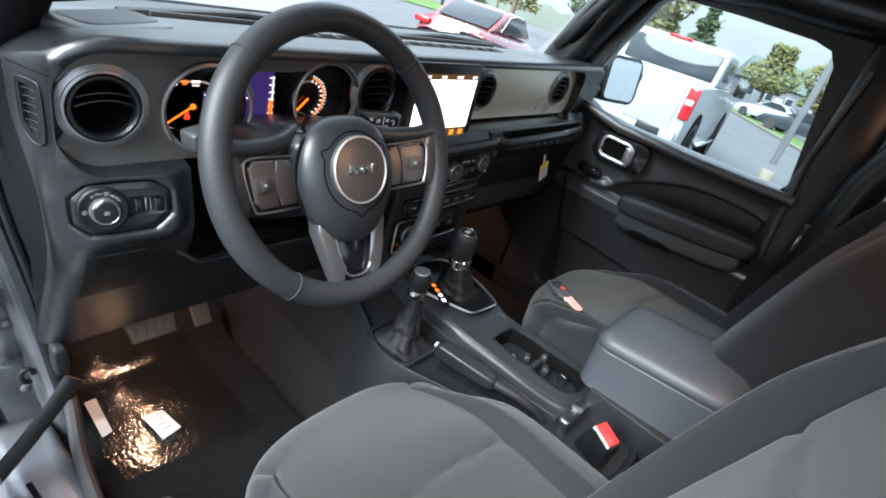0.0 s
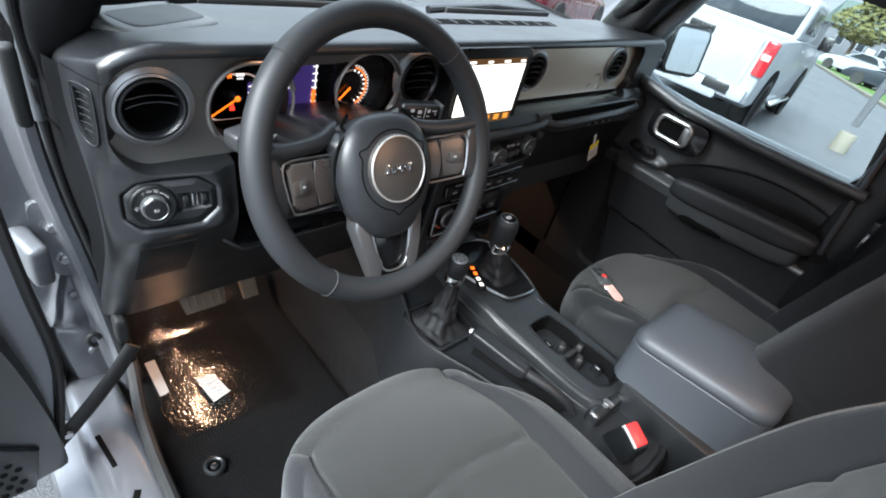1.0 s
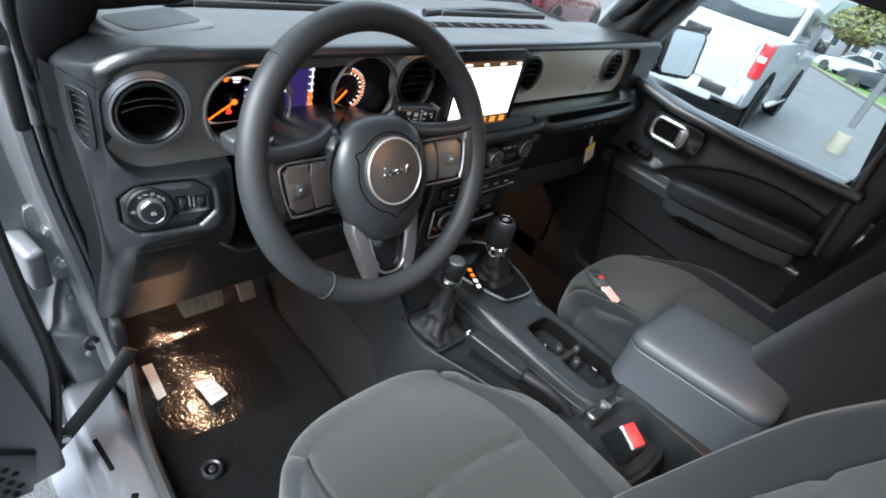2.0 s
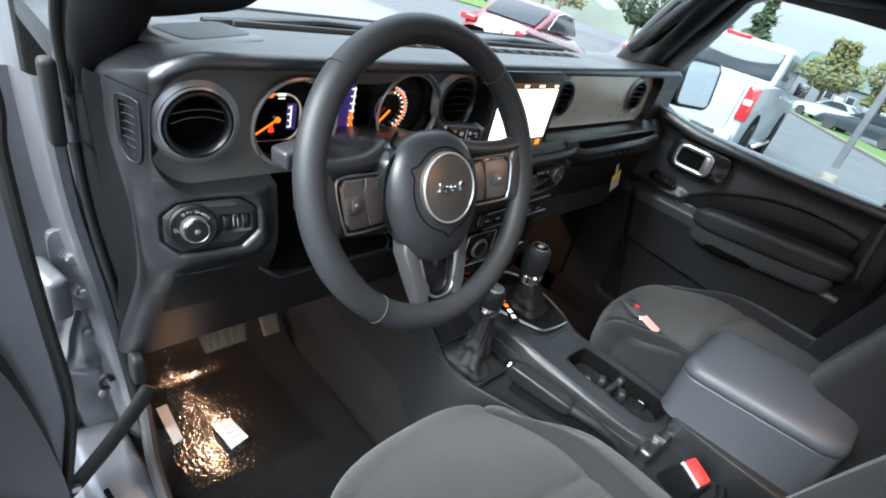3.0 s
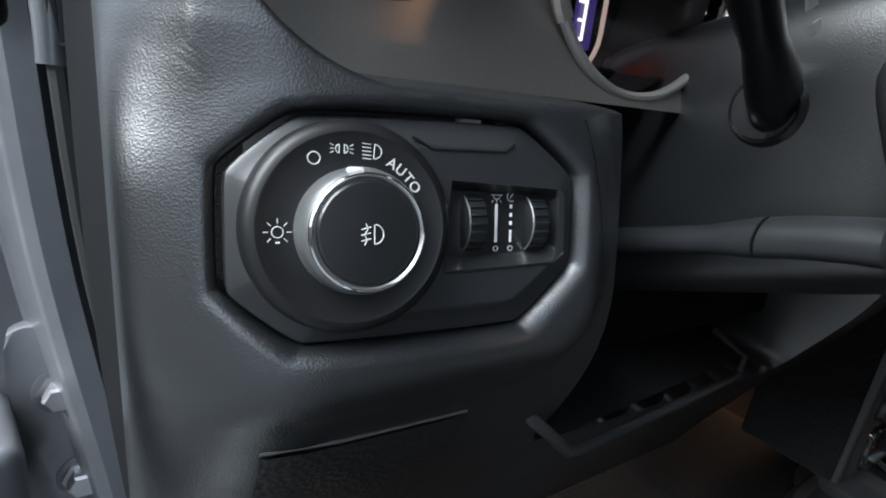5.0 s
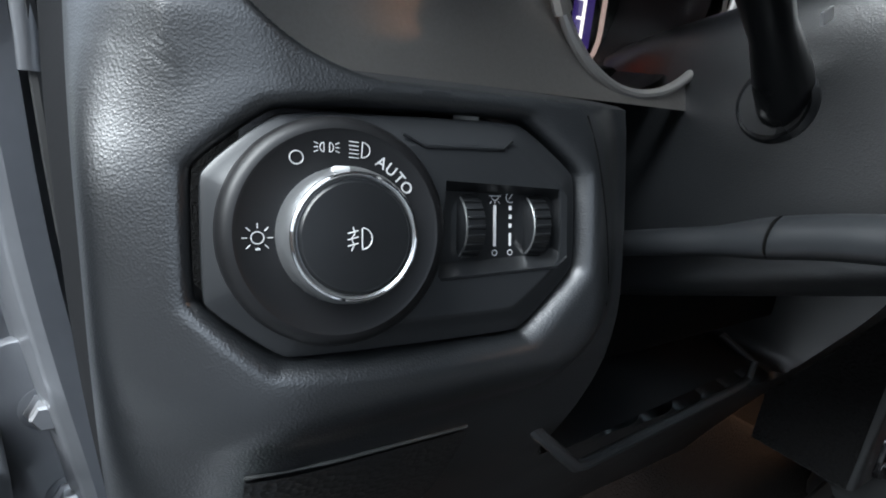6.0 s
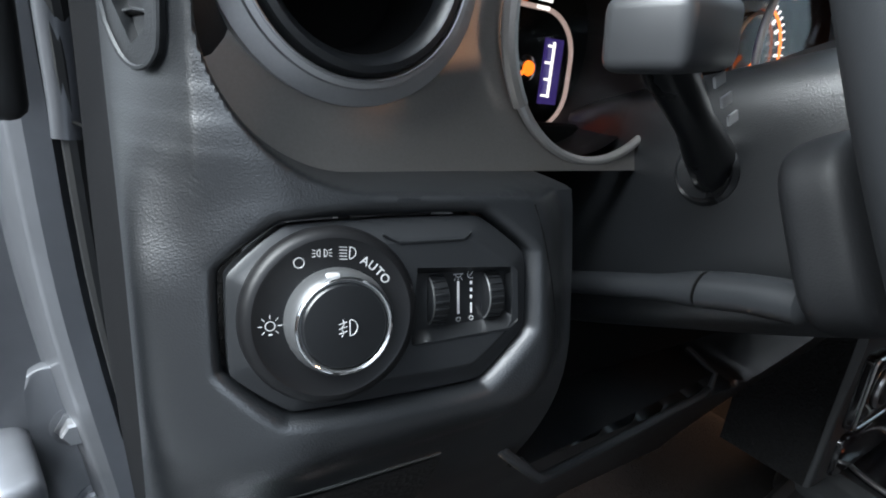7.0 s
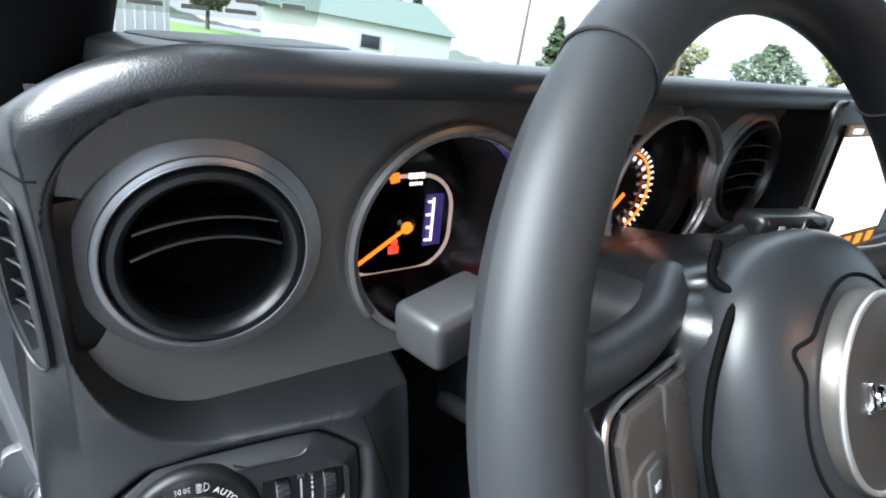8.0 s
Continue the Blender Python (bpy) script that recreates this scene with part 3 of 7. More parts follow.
def pad_mesh(nu=430, nv=330, i0=10, i1=157, j0=60, j1=149):
    """The pad as a grid, with a rounded opening where the light switch sits."""
    bm = bmesh.new()
    g = [[bm.verts.new(dash_point(i / nu, j / nv)) for j in range(nv + 1)] for i in range(nu + 1)]
    for i in range(nu):
        for j in range(nv):
            if not (i0 <= i < i1 and j0 <= j < j1):
                bm.faces.new((g[i][j], g[i + 1][j], g[i + 1][j + 1], g[i][j + 1]))
    loop = [g[i][j0] for i in range(i0, i1)] + [g[i1][j] for j in range(j0, j1)] + [g[i][j1] for i in range(i1, i0, -1)] + [g[i0][j] for j in range(j1, j0, -1)]
    hole = [SWM @ Vector((x, 0, z)) for x, z in SW_OUT]
    c = Vector((-0.5295, 1.1290))
    ends = []
    for v in loop:
        d = (Vector((v.co.x, v.co.z)) - c).normalized()
        best = 0.0
        for a, b in zip(hole, hole[1:] + hole[:1]):
            e, f = Vector((a.x, a.z)) - c, Vector((b.x - a.x, b.z - a.z))
            den = d.x * f.y - d.y * f.x
            if abs(den) > 1e-12:
                k, s = (e.x * f.y - e.y * f.x) / den, (e.x * d.y - e.y * d.x) / den
                if k > 0 and -1e-6 <= s <= 1 + 1e-6:
                    best = max(best, k)
        ends.append((d, best, (Vector((v.co.x, v.co.z)) - c).length))
    prev = loop
    for f, s in ((0.85, 0), (0.7, 0), (0.55, 0), (0.42, 0), (0.3, 0), (0.2, 0), (0, 0.0062), (0, 0.0048), (0, 0.0034), (0, 0.0022), (0, 0.0010), (0, 0.0003), (0, 0.0), (0, -0.0001), (0, -0.0002)):
        ring = []
        for d, k, full in ends:
            r = k + max(s, f * (full - k) + 0.0062 * (1 - f) if f else s)
            p = c + d * r
            y = dash_y(p.x, p.y)
            if not f:
                q = max(0.0, s)
                y += 0.0062 - math.sqrt(max(0.0, 0.0062 ** 2 - (0.0062 - q) ** 2))
                y += 0.004 if s == -0.0001 else 0.014 if s == -0.0002 else 0
            ring.append(bm.verts.new((p.x, y, p.y)))
        for n in range(len(ring)):
            bm.faces.new((prev[n], prev[(n + 1) % len(ring)], ring[(n + 1) % len(ring)], ring[n]))
        prev = ring
    bmesh.ops.delete(bm, geom=[v for v in bm.verts if not v.link_faces], context="VERTS")
    return bm


pad = part("pad", pad_mesh(), PLASTIC, dash, "black grained soft dash pad", sharp=50)

def kick_shape(u, v):
    """Matt trim from the door jamb round to the end of the pad."""
    z = 0.805 + 0.47 * u
    yi = dash_y(XL, max(z, 0.815)) + 0.002
    xo = jamb_edge(z) + 0.007
    x = lerp(v, [0, 0.06, 0.32, 0.36, 0.40, 0.7, 1], [xo, xo + 0.003, xo + 0.010, xo + 0.012, xo + 0.008, 0.35 * xo + 0.65 * XL - 0.004, XL + 0.001])
    return Vector((x, 0.864 + (yi - 0.864) * v, z))


part("kick_trim", sheet(kick_shape, 70, 40), PILLAR, dash, "matt black trim beside the dash")
# thin seam lines on the end of the pad
for pts in (((-0.6065, 1.281), (-0.602, 1.284), (-0.592, 1.2865), (-0.584, 1.287)),):
    fine = [(lerp(k / 24, [0, 0.33, 0.66, 1], [p[0] for p in pts]), lerp(k / 24, [0, 0.33, 0.66, 1], [p[1] for p in pts])) for k in range(25)]
    part("seam", tube([(x - 0.0001, dash_y(x, z) + 0.0001, z) for x, z in fine], 0.0005, 6), DEEP, dash)
part("joint", tube([(x, dash_y(x, z) + 0.0002, z) for x, z in ((-0.4735 + 0.0030 * k, 1.164 - 0.0105 * k) for k in range(7))], 0.0005, 6), DEEP, dash)
# raised tray on the pad
PT = Matrix.Translation((-0.495, 0.768, 1.3190)) @ Matrix.Rotation(radians(24), 4, "Z")
tray = part("pad_tray", moved(soft((0, 0, 0), (0.068, 0.043, 0.009), 6, 10), PT), BUTTON, dash, "flat speaker pod on the dash top")
part("tray_inset", moved(soft((0.004, 0.004, 0.0075), (0.054, 0.030, 0.003), 6, 8), PT), PANEL, tray)
part("defrost_vent", rbox((0.06, 0.795, 1.3165), (0.60, 0.035, 0.010), 0.003), DEEP, dash, "long black defroster slot")
for i in range(14):
    part("slat", rbox((-0.22 + 0.043 * i, 0.795, 1.3215), (0.004, 0.03, 0.003), 0.001), SMOOTH, dash)

# instrument band
TACH, SPEED = (-0.4045, 1.2350), (-0.215, 1.246)
cl_hole = circle2(TACH[0], TACH[1], 0.0602, 48)
sp_hole = circle2(SPEED[0], SPEED[1], 0.0585, 36, -128, 128) + [(SPEED[0] - 0.07, 1.289), (-0.352, 1.288), (-0.341, 1.25), (-0.343, 1.215), (-0.352, 1.19), (SPEED[0] - 0.07, 1.189)]


def in_poly(x, z, pts):
    odd = False
    for (ax, az), (bx, bz) in zip(pts, pts[1:] + pts[:1]):
        if (az > z) != (bz > z) and x < ax + (z - az) / (bz - az) * (bx - ax):
            odd = not odd
    return odd


def trim_mesh():
    """The gently hollowed panel; its openings end under the rings that frame them."""
    holes = [cl_hole, sp_hole, circle2(-0.5315, 1.2440, 0.0398), circle2(-0.114, 1.260, 0.040)]
    bm = sheet(lambda u, v: Vector((-0.584 + 0.604 * u, 0.7010 - 0.0085 * ((0.1435 * v - 0.0715) / 0.07) ** 2, 1.1705 + 0.1435 * v)), 480, 115)
    gone = [f for f in bm.faces if any(in_poly(f.calc_center_median().x, f.calc_center_median().z, h) for h in holes)]
    bmesh.ops.delete(bm, geom=gone, context="FACES")
    return bm


part("trim_panel", trim_mesh(), TRIM, dash, "dark satin metallic trim panel")


def vent(c, r, bezel, slats, tilt=0.0, chrome=SILVER):
    """A round air vent in a flared bezel, facing -y."""
    m = Matrix.Translation(c) @ Matrix.Rotation(tilt, 4, "X")
    v = part("air_vent", moved(lathe([(bezel * 1.09, -0.005), (bezel * 1.075, -0.0012), (bezel * 1.02, 0.0002), (bezel * 0.95, 0.0020), (r * 1.26, 0.0037), (r * 1.23, 0.0042), (r * 1.19, 0.0045), (r * 1.16, 0.002), (r * 1.15, -0.02)], 64, caps=False), m), BEZEL, dash, "round air vent")
    part("chrome_ring", moved(tube(ring_pts((0, -0.0042, 0), r * 1.185, 64), 0.0007, 8, True), m), chrome, v)
    part("vent_ring", moved(lathe([(r * 1.165, -0.004), (r * 1.15, 0.003), (r * 1.10, 0.0066), (r * 1.03, 0.0070), (r * 0.97, 0.0052), (r * 0.935, 0.001), (r * 0.925, -0.002)], 64, caps=False), m), PLASTIC, v, "soft black vent ring")
    # near-black lining paints the shade inside the vent
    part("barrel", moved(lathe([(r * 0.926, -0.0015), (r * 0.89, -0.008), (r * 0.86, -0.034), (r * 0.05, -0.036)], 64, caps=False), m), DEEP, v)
    for z, curve in slats:
        def blade(a, b, z=z, curve=curve):
            x = (a * 2 - 1) * r * 0.86 * math.sqrt(max(0.05, 1 - (z / r) ** 2))
            return Vector((x, -0.002 + 0.020 * b, z + curve * (1 - (x / r) ** 2) + 0.003 * b))
        sl = sheet(blade, 20, 3)
        bmesh.ops.solidify(sl, geom=sl.faces[:], thickness=0.0022)
        slat = part("slat", moved(sl, m), PLASTIC, v)
        # paler tube on the blade's front edge, painted as its highlight
        part("slat_edge_glint", moved(tube([blade(k / 16, 0) + Vector((0, -0.0005, 0)) for k in range(17)], 0.0007, 6), m), LEGSILVER, slat)


vent((-0.5315, 0.695, 1.2440), 0.0349, 0.0468, ((0.011, 0.007), (0.0, 0.009)))
vent((-0.114, 0.693, 1.260), 0.0365, 0.0480, ((0.018, 0.004), (0.006, 0.004), (-0.006, 0.004), (-0.018, 0.004)))
vent((0.196, 0.693, 1.260), 0.0325, 0.0430, ((0.018, 0.004), (0.006, 0.004), (-0.006, 0.004), (-0.018, 0.004)))
vent((0.522, 0.693, 1.262), 0.0325, 0.0425, ((0.018, 0.004), (0.006, 0.004), (-0.006, 0.004), (-0.018, 0.004)))

# small side vent
SVO = [(-0.6105, 1.270), (-0.607, 1.274), (-0.591, 1.274), (-0.588, 1.270), (-0.5885, 1.213), (-0.592, 1.206), (-0.598, 1.204), (-0.604, 1.208), (-0.6105, 1.222)]
SVI = [(-0.607, 1.268), (-0.593, 1.268), (-0.5935, 1.215), (-0.599, 1.211), (-0.607, 1.226)]
SVM = Matrix.Translation((-0.5985, dash_y(-0.5975, 1.238) - 0.003, 1.2380)) @ Matrix.Rotation(radians(-66), 4, "Z") @ Matrix.Diagonal((1.55, 1, 1.06, 1)) @ Matrix.Translation((0.600, -0.676, -1.24))
part("vent_frame", moved(tube([Vector((x, 0.6738, z)) for x, z in rounded(SVO, 2)], 0.0008, 6, True), SVM), CONSOLE, dash)
sv = part("side_vent", moved(plate(rounded(SVO, 2), [SVI], 0.674, 0.698), SVM), PLASTIC, dash, "small slatted side vent")
# near-black back, in place of shade behind the slats
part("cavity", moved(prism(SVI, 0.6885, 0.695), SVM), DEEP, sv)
for i in range(6):
    # slats coloured as shade, with a paler tube for their lit edge
    slat = part("slat", moved(moved(rbox((0, 0, 0), (0.0145, 0.0045, 0.0010), 0.0004), Matrix.Translation((-0.6002, 0.6790, 1.2195 + 0.0085 * i))), SVM), DEEP, sv)
    part("slat_edge_glint", moved(tube([(-0.6072, 0.6764, 1.2195 + 0.0085 * i), (-0.6002, 0.6764, 1.2205 + 0.0085 * i), (-0.5934, 0.6764, 1.2195 + 0.0085 * i)], 0.0005, 6), SVM), CAP, slat)

# instrument cluster
cl = part("instrument_cluster", rbox((-0.275, 0.775, 1.238), (0.40, 0.02, 0.13), 0.003), GLOSSY, dash, "instrument cluster with two lit dials")
for cx, cz in (TACH, SPEED):
    part("dial_ring", tube(ring_pts((cx, 0.6945, cz), 0.0602 if cx < -0.3 else 0.0585, 72), 0.0024, 10, True), RING, cl, "bright dial ring")
    part("dial_hood", tube(ring_pts((cx, 0.692, cz), 0.0625, 64, 20, 215) if cx < -0.3 else ring_pts((cx, 0.692, cz), 0.0625, 64, -60, 100), 0.0035, 8), TRIM, cl, "raised dial hood")
for cx, cz, a0, a1, r in ((TACH[0], TACH[1], 0, 360, 0.0592), (SPEED[0], SPEED[1], -118, 118, 0.0575)):
    can = bmesh.new()
    loops = [[can.verts.new((cx + r * (1 - 0.04 * k) * math.cos(radians(a0 + (a1 - a0) * i / 60)), 0.7065 + 0.055 * k, cz + r * (1 - 0.04 * k) * math.sin(radians(a0 + (a1 - a0) * i / 60)))) for i in range(61)] for k in (0, 1)]
    for i in range(60):
        can.faces.new((loops[0][i], loops[0][i + 1], loops[1][i + 1], loops[1][i]))
    part("dial_can", can, DIAL, cl, "dark inner wall of the dial")
part("tach_frame", tube([Vector((x, 0.7605, z)) for x, z in rrect2(-0.446, -0.361, 1.184, 1.253, 0.026)], 0.0014, 8, True), LITPALE, cl, "bright inner dial frame")


def bar2(x0, z0, x1, z1, w, y, m, parent, nm="mark"):
    a, b = Vector((x0, y, z0)), Vector((x1, y, z1))
    d = b - a
    return part(nm, moved(rbox((0, 0, 0), (d.length, 0.0012, w), 0), Matrix.Translation((a + b) / 2) @ Matrix.Rotation(-math.atan2(d.z, d.x), 4, "Y")), m, parent)


part("needle_hub", lathe([(0.0075, -0.005), (0.0075, 0.004), (0.005, 0.006)], 24, (-0.400, 0.760, 1.219)), GLOSSY, cl)
bar2(-0.400, 1.219, -0.438, 1.195, 0.0022, 0.754, LITORANGE, cl, "needle")
part("needle_cap", lathe([(0.0045, 0), (0.004, 0.002)], 20, (-0.400, 0.755, 1.219)), LITORANGE, cl)
part("blue_strip", rbox((-0.374, 0.763, 1.219), (0.014, 0.002, 0.038), 0), BLUE, cl)
bar2(-0.376, 1.204, -0.376, 1.236, 0.0012, 0.7605, LITWHITE, cl)
for i in range(4):
    bar2(-0.3815 + 0.001 * (i % 2), 1.205 + 0.0095 * i, -0.377, 1.205 + 0.0095 * i, 0.0013, 0.7605, LITWHITE, cl)
part("belt_lamp", lathe([(0.0028, 0), (0.0025, 0.001)], 12, (-0.405, 0.7615, 1.2065)), LITRED, cl, "red lit seat belt lamp")
part("belt_lamp", rbox((-0.405, 0.7615, 1.2005), (0.008, 0.001, 0.006), 0.002), LITRED, cl)
bar2(-0.4165, 1.2550, -0.4105, 1.2560, 0.006, 0.7500, LITAMBER, cl, "warning_lamp")
bar2(-0.420, 1.2640, -0.414, 1.2665, 0.004, 0.7500, LITAMBER, cl, "warning_lamp")
for k in range(3):
    bar2(-0.4035 + 0.0042 * k, 1.2562, -0.4005 + 0.0042 * k, 1.2562, 0.0036, 0.7500, LITWHITE, cl)
    bar2(-0.4025 + 0.0034 * k, 1.2510, -0.4003 + 0.0034 * k, 1.2510, 0.0018, 0.7500, LITWHITE, cl)
bar2(-0.428, 1.2525, -0.424, 1.2545, 0.005, 0.7500, LITWHITE, cl)
part("info_screen", rbox((-0.302, 0.763, 1.235), (0.068, 0.002, 0.090), 0.001), BLUE, cl, "lit violet information display")
for i, (a, b, z) in enumerate(((-0.334, -0.316, 1.276), (-0.330, -0.322, 1.26), (-0.332, -0.322, 1.247), (-0.332, -0.31, 1.228), (-0.333, -0.316, 1.213), (-0.332, -0.318, 1.198), (-0.290, -0.276, 1.276))):
    for k in range(max(2, int((b - a) / 0.0035))):
        bar2(a + 0.0035 * k, z, a + 0.0035 * k + 0.0022, z, 0.0030 - 0.0010 * (k % 2), 0.7605, LITWHITE, cl, "glyph_bar")
part("car_icon", rbox((-0.326, 0.7605, 1.254), (0.005, 0.001, 0.012), 0.002), LITWHITE, cl)
bar2(-0.270, 1.20, -0.270, 1.262, 0.0011, 0.7605, LITWHITE, cl)
for i in range(6):
    bar2(-0.276, 1.202 + 0.0115 * i, -0.267, 1.202 + 0.0115 * i, 0.0014, 0.7605, LITWHITE, cl)
bar2(-0.272, 1.198, -0.272, 1.222, 0.006, 0.7603, LITAMBER, cl)
OX, OZ, OY = -0.236, 1.243, 0.716
part("speed_plate", rbox((OX + 0.022, OY + 0.004, OZ), (0.100, 0.002, 0.112), 0), GLOSSY, cl)
part("speed_ring", tube(ring_pts((OX, OY, OZ), 0.0265, 40, 85, 265), 0.0014, 8), SILVER, cl)
for i in range(17):
    a = radians(-62 + 138 * i / 16)
    c, s = math.cos(a), math.sin(a)
    bar2(OX + 0.0335 * c, OZ + 0.0335 * s, OX + 0.0365 * c, OZ + 0.0360 * s, 0.0009, OY, LITWHITE, cl, "tick")
    if i % 2 == 0:
        bar2(OX + 0.0255 * c, OZ + 0.0255 * s, OX + 0.0290 * c, OZ + 0.0285 * s, 0.0019, OY, LITWHITE, cl, "numeral_bar")
part("speed_arc", tube(ring_pts((OX, OY, OZ), 0.0315, 30, -62, 76), 0.0009, 6), LITORANGE, cl)
bar2(OX, OZ, OX - 0.019, OZ - 0.019, 0.0028, OY - 0.003, LITORANGE, cl, "needle")
lens = part("lens", plate(rrect2(-0.462, -0.128, 1.175, 1.302, 0.05), [], 0.7050, 0.7058), LENS, cl)
lens.visible_shadow = False

# ---- light switch panel ----


def lofted(loops, cap=False):
    """Rings of equal count, each (points in x-z, y), skinned one to the next."""
    bm = bmesh.new()
    rings = [[bm.verts.new((x, y, z)) for x, z in pts] for pts, y in loops]
    for a, b in zip(rings, rings[1:]):
        for i in range(len(a)):
            bm.faces.new((a[i], a[(i + 1) % len(a)], b[(i + 1) % len(a)], b[i]))
    if cap:
        bm.faces.new(rings[-1])
    return bm


KNOB = Matrix.Translation((-0.0025, 0, 0.0005))
RECESS = [(0.0262, 0.0145), (0.0645, 0.0128), (0.0665, 0.0110), (0.0668, -0.0075), (0.0635, -0.0100), (0.0238, -0.0120)]
RECESS_IN = [(0.0270, 0.0120), (0.0625, 0.0108), (0.0640, 0.0095), (0.0640, -0.0048), (0.0620, -0.0068), (0.0250, -0.0085)]
sw = part("light_switch", moved(lofted([(inset(SW_OUT, d), y) for d, y in ((0.0009, 0.012), (0.0009, 0.0005), (0.0012, -0.0006), (0.0020, -0.0012), (0.0030, -0.0015), (0.0078, -0.0044), (0.0086, -0.0050), (0.0094, -0.0052))]), SWM), PANEL, dash, "black headlamp switch panel")
part("panel_face", moved(plate(inset(SW_OUT, 0.0094), [RECESS, circle2(-0.003, 0.001, 0.026, 40)], -0.0052, -0.0042), SWM), PANEL, sw)
part("recess", moved(lofted([(RECESS, -0.0052), (RECESS_IN, -0.0004)], True), SWM), SMOOTH, sw, "recess with two dimmer wheels")
part("dial_plate", moved(lathe([(0.0288, 0.003), (0.0285, 0.0052), (0.0276, 0.0072), (0.0262, 0.0084), (0.0250, 0.0086), (0.0242, 0.0082), (0.0155, 0.0081)], 72, (-0.003, 0, 0.001)), SWM), DIAL, sw, "black dial with white symbols")
knob = part("knob", moved(lathe([(0.0163, 0.0080), (0.0163, 0.0125), (0.0156, 0.0165), (0.0146, 0.0190), (0.0139, 0.0196), (0.0134, 0.0192), (0.0132, 0.0184)], 72), SWM @ KNOB), KNOB_METAL, sw, "dark satin rotary knob with a bright ring")
part("knob_ring", moved(tube(ring_pts((0, -0.0190, 0), 0.0141, 64), 0.0006, 8, True), SWM @ KNOB), CHROME, knob)
part("knob_face", moved(lathe([(0.0131, 0.016), (0.0130, 0.0190), (0.0122, 0.0199), (0.002, 0.0202)], 64), SWM @ KNOB), SMOOTH, knob)
part("pointer", moved(rbox((-0.0030, -0.0172, 0.0150), (0.0040, 0.003, 0.0016), 0.0006), SWM @ KNOB), WHITE_MARK, knob)
for i in range(28):
    a = 2 * math.pi * i / 28
    part("grip", moved(rbox((0.0160 * math.cos(a), -0.0105, 0.0160 * math.sin(a)), (0.0008, 0.0035, 0.0008), 0.0003), SWM @ KNOB), KNOB_METAL, knob)
part("recess_lip", moved(tube([Vector(p) for p in ((0.0245, -0.0052, -0.0122), (0.0630, -0.0052, -0.0103), (0.0668, -0.0052, -0.0076))], 0.0005, 6), SWM), SMOOTH, sw)
part("top_ridge", moved(tube([Vector(p) for p in ((0.014, -0.0050, 0.0262), (0.020, -0.0052, 0.0232), (0.044, -0.0052, 0.0236), (0.047, -0.0050, 0.0262))], 0.0005, 6), SWM), SMOOTH, sw)
for wx in (0.0352, 0.0575):
    wh = part("thumb_wheel", moved(lathe([(0.0082, -0.0036), (0.0096, -0.0028), (0.0096, 0.0028), (0.0082, 0.0036)], 40, (wx, 0.0036, 0.0020), "x"), SWM), SMOOTH, sw, "ribbed dimmer wheel")
    for i in range(9):
        a = radians(-62 + 124 * i / 8)
        part("rib", moved(moved(rbox((0, 0, 0), (0.0054, 0.0009, 0.0009), 0.0003), Matrix.Translation((wx, 0.0036 - 0.0097 * math.cos(a), 0.0020 + 0.0097 * math.sin(a))) @ Matrix.Rotation(-a, 4, "X")), SWM), SMOOTH, wh)
    part("wheel_edge", moved(tube([Vector((wx - 0.0030, 0.0036 - 0.0096 * math.cos(radians(a)), 0.0020 + 0.0096 * math.sin(radians(a)))) for a in range(-62, 63, 10)], 0.0003, 6), SWM), SILVER, wh)


def mark(pts, w=0.0002, y=-0.0083, closed=False, parent=sw):
    """A printed line on the switch panel."""
    return part("symbol", moved(tube([Vector((x, y, z)) for x, z in pts], w, 6, closed), SWM), WHITE_MARK, parent)


def arc(cx, cz, r, a0, a1, n=14):
    return circle2(cx, cz, r, n, a0, a1)


# symbols round the dial
def placed(pts, ang, c, k=0.86):
    a = radians(ang)
    return [(-0.003 + 0.0207 * math.cos(a) + k * (x - c[0]), 0.001 + 0.0207 * math.sin(a) + k * (z - c[1])) for x, z in pts]


mark(placed(circle2(0, 0, 0.0018, 20), 121, (0, 0)), 0.00014, closed=True)
for s in (-1, 1):
    bx = s * 0.0009
    mark(placed([(bx, 0.0015), (bx, -0.0015)] + [(bx + s * 0.0013 * math.cos(radians(a)), 0.0015 * math.sin(radians(a))) for a in range(-90, 91, 30)], 100, (0, 0), 0.74), 0.00011)
    for k in (-1, 0, 1):
        mark(placed([(bx + s * 0.0019, 0.0010 * k), (bx + s * 0.0032, 0.0016 * k)], 100, (0, 0), 0.74), 0.00011)
mark(placed([(0.0002, 0.0021), (-0.0002, -0.0020)] + [(0.0021 * math.cos(radians(a)), 0.0020 * math.sin(radians(a))) for a in range(-90, 91, 22)], 76, (0, 0), 0.95), 0.00013)
for k in range(5):
    mark(placed([(-0.0009, 0.0019 - 0.0010 * k), (-0.0034, 0.0021 - 0.0010 * k)], 76, (0, 0), 0.95), 0.00012)
mark(circle2(-0.0226, 0.0002, 0.0014, 16), 0.00013, closed=True)
for k in range(8):
    a = radians(45 * k)
    if k != 6:
        mark([(-0.0226 + 0.0022 * math.cos(a), 0.0002 + 0.0022 * math.sin(a)), (-0.0226 + 0.0034 * math.cos(a), 0.0002 + 0.0034 * math.sin(a))], 0.00012)
mark([(-0.0231, -0.0024), (-0.0221, -0.0024)], 0.00025)
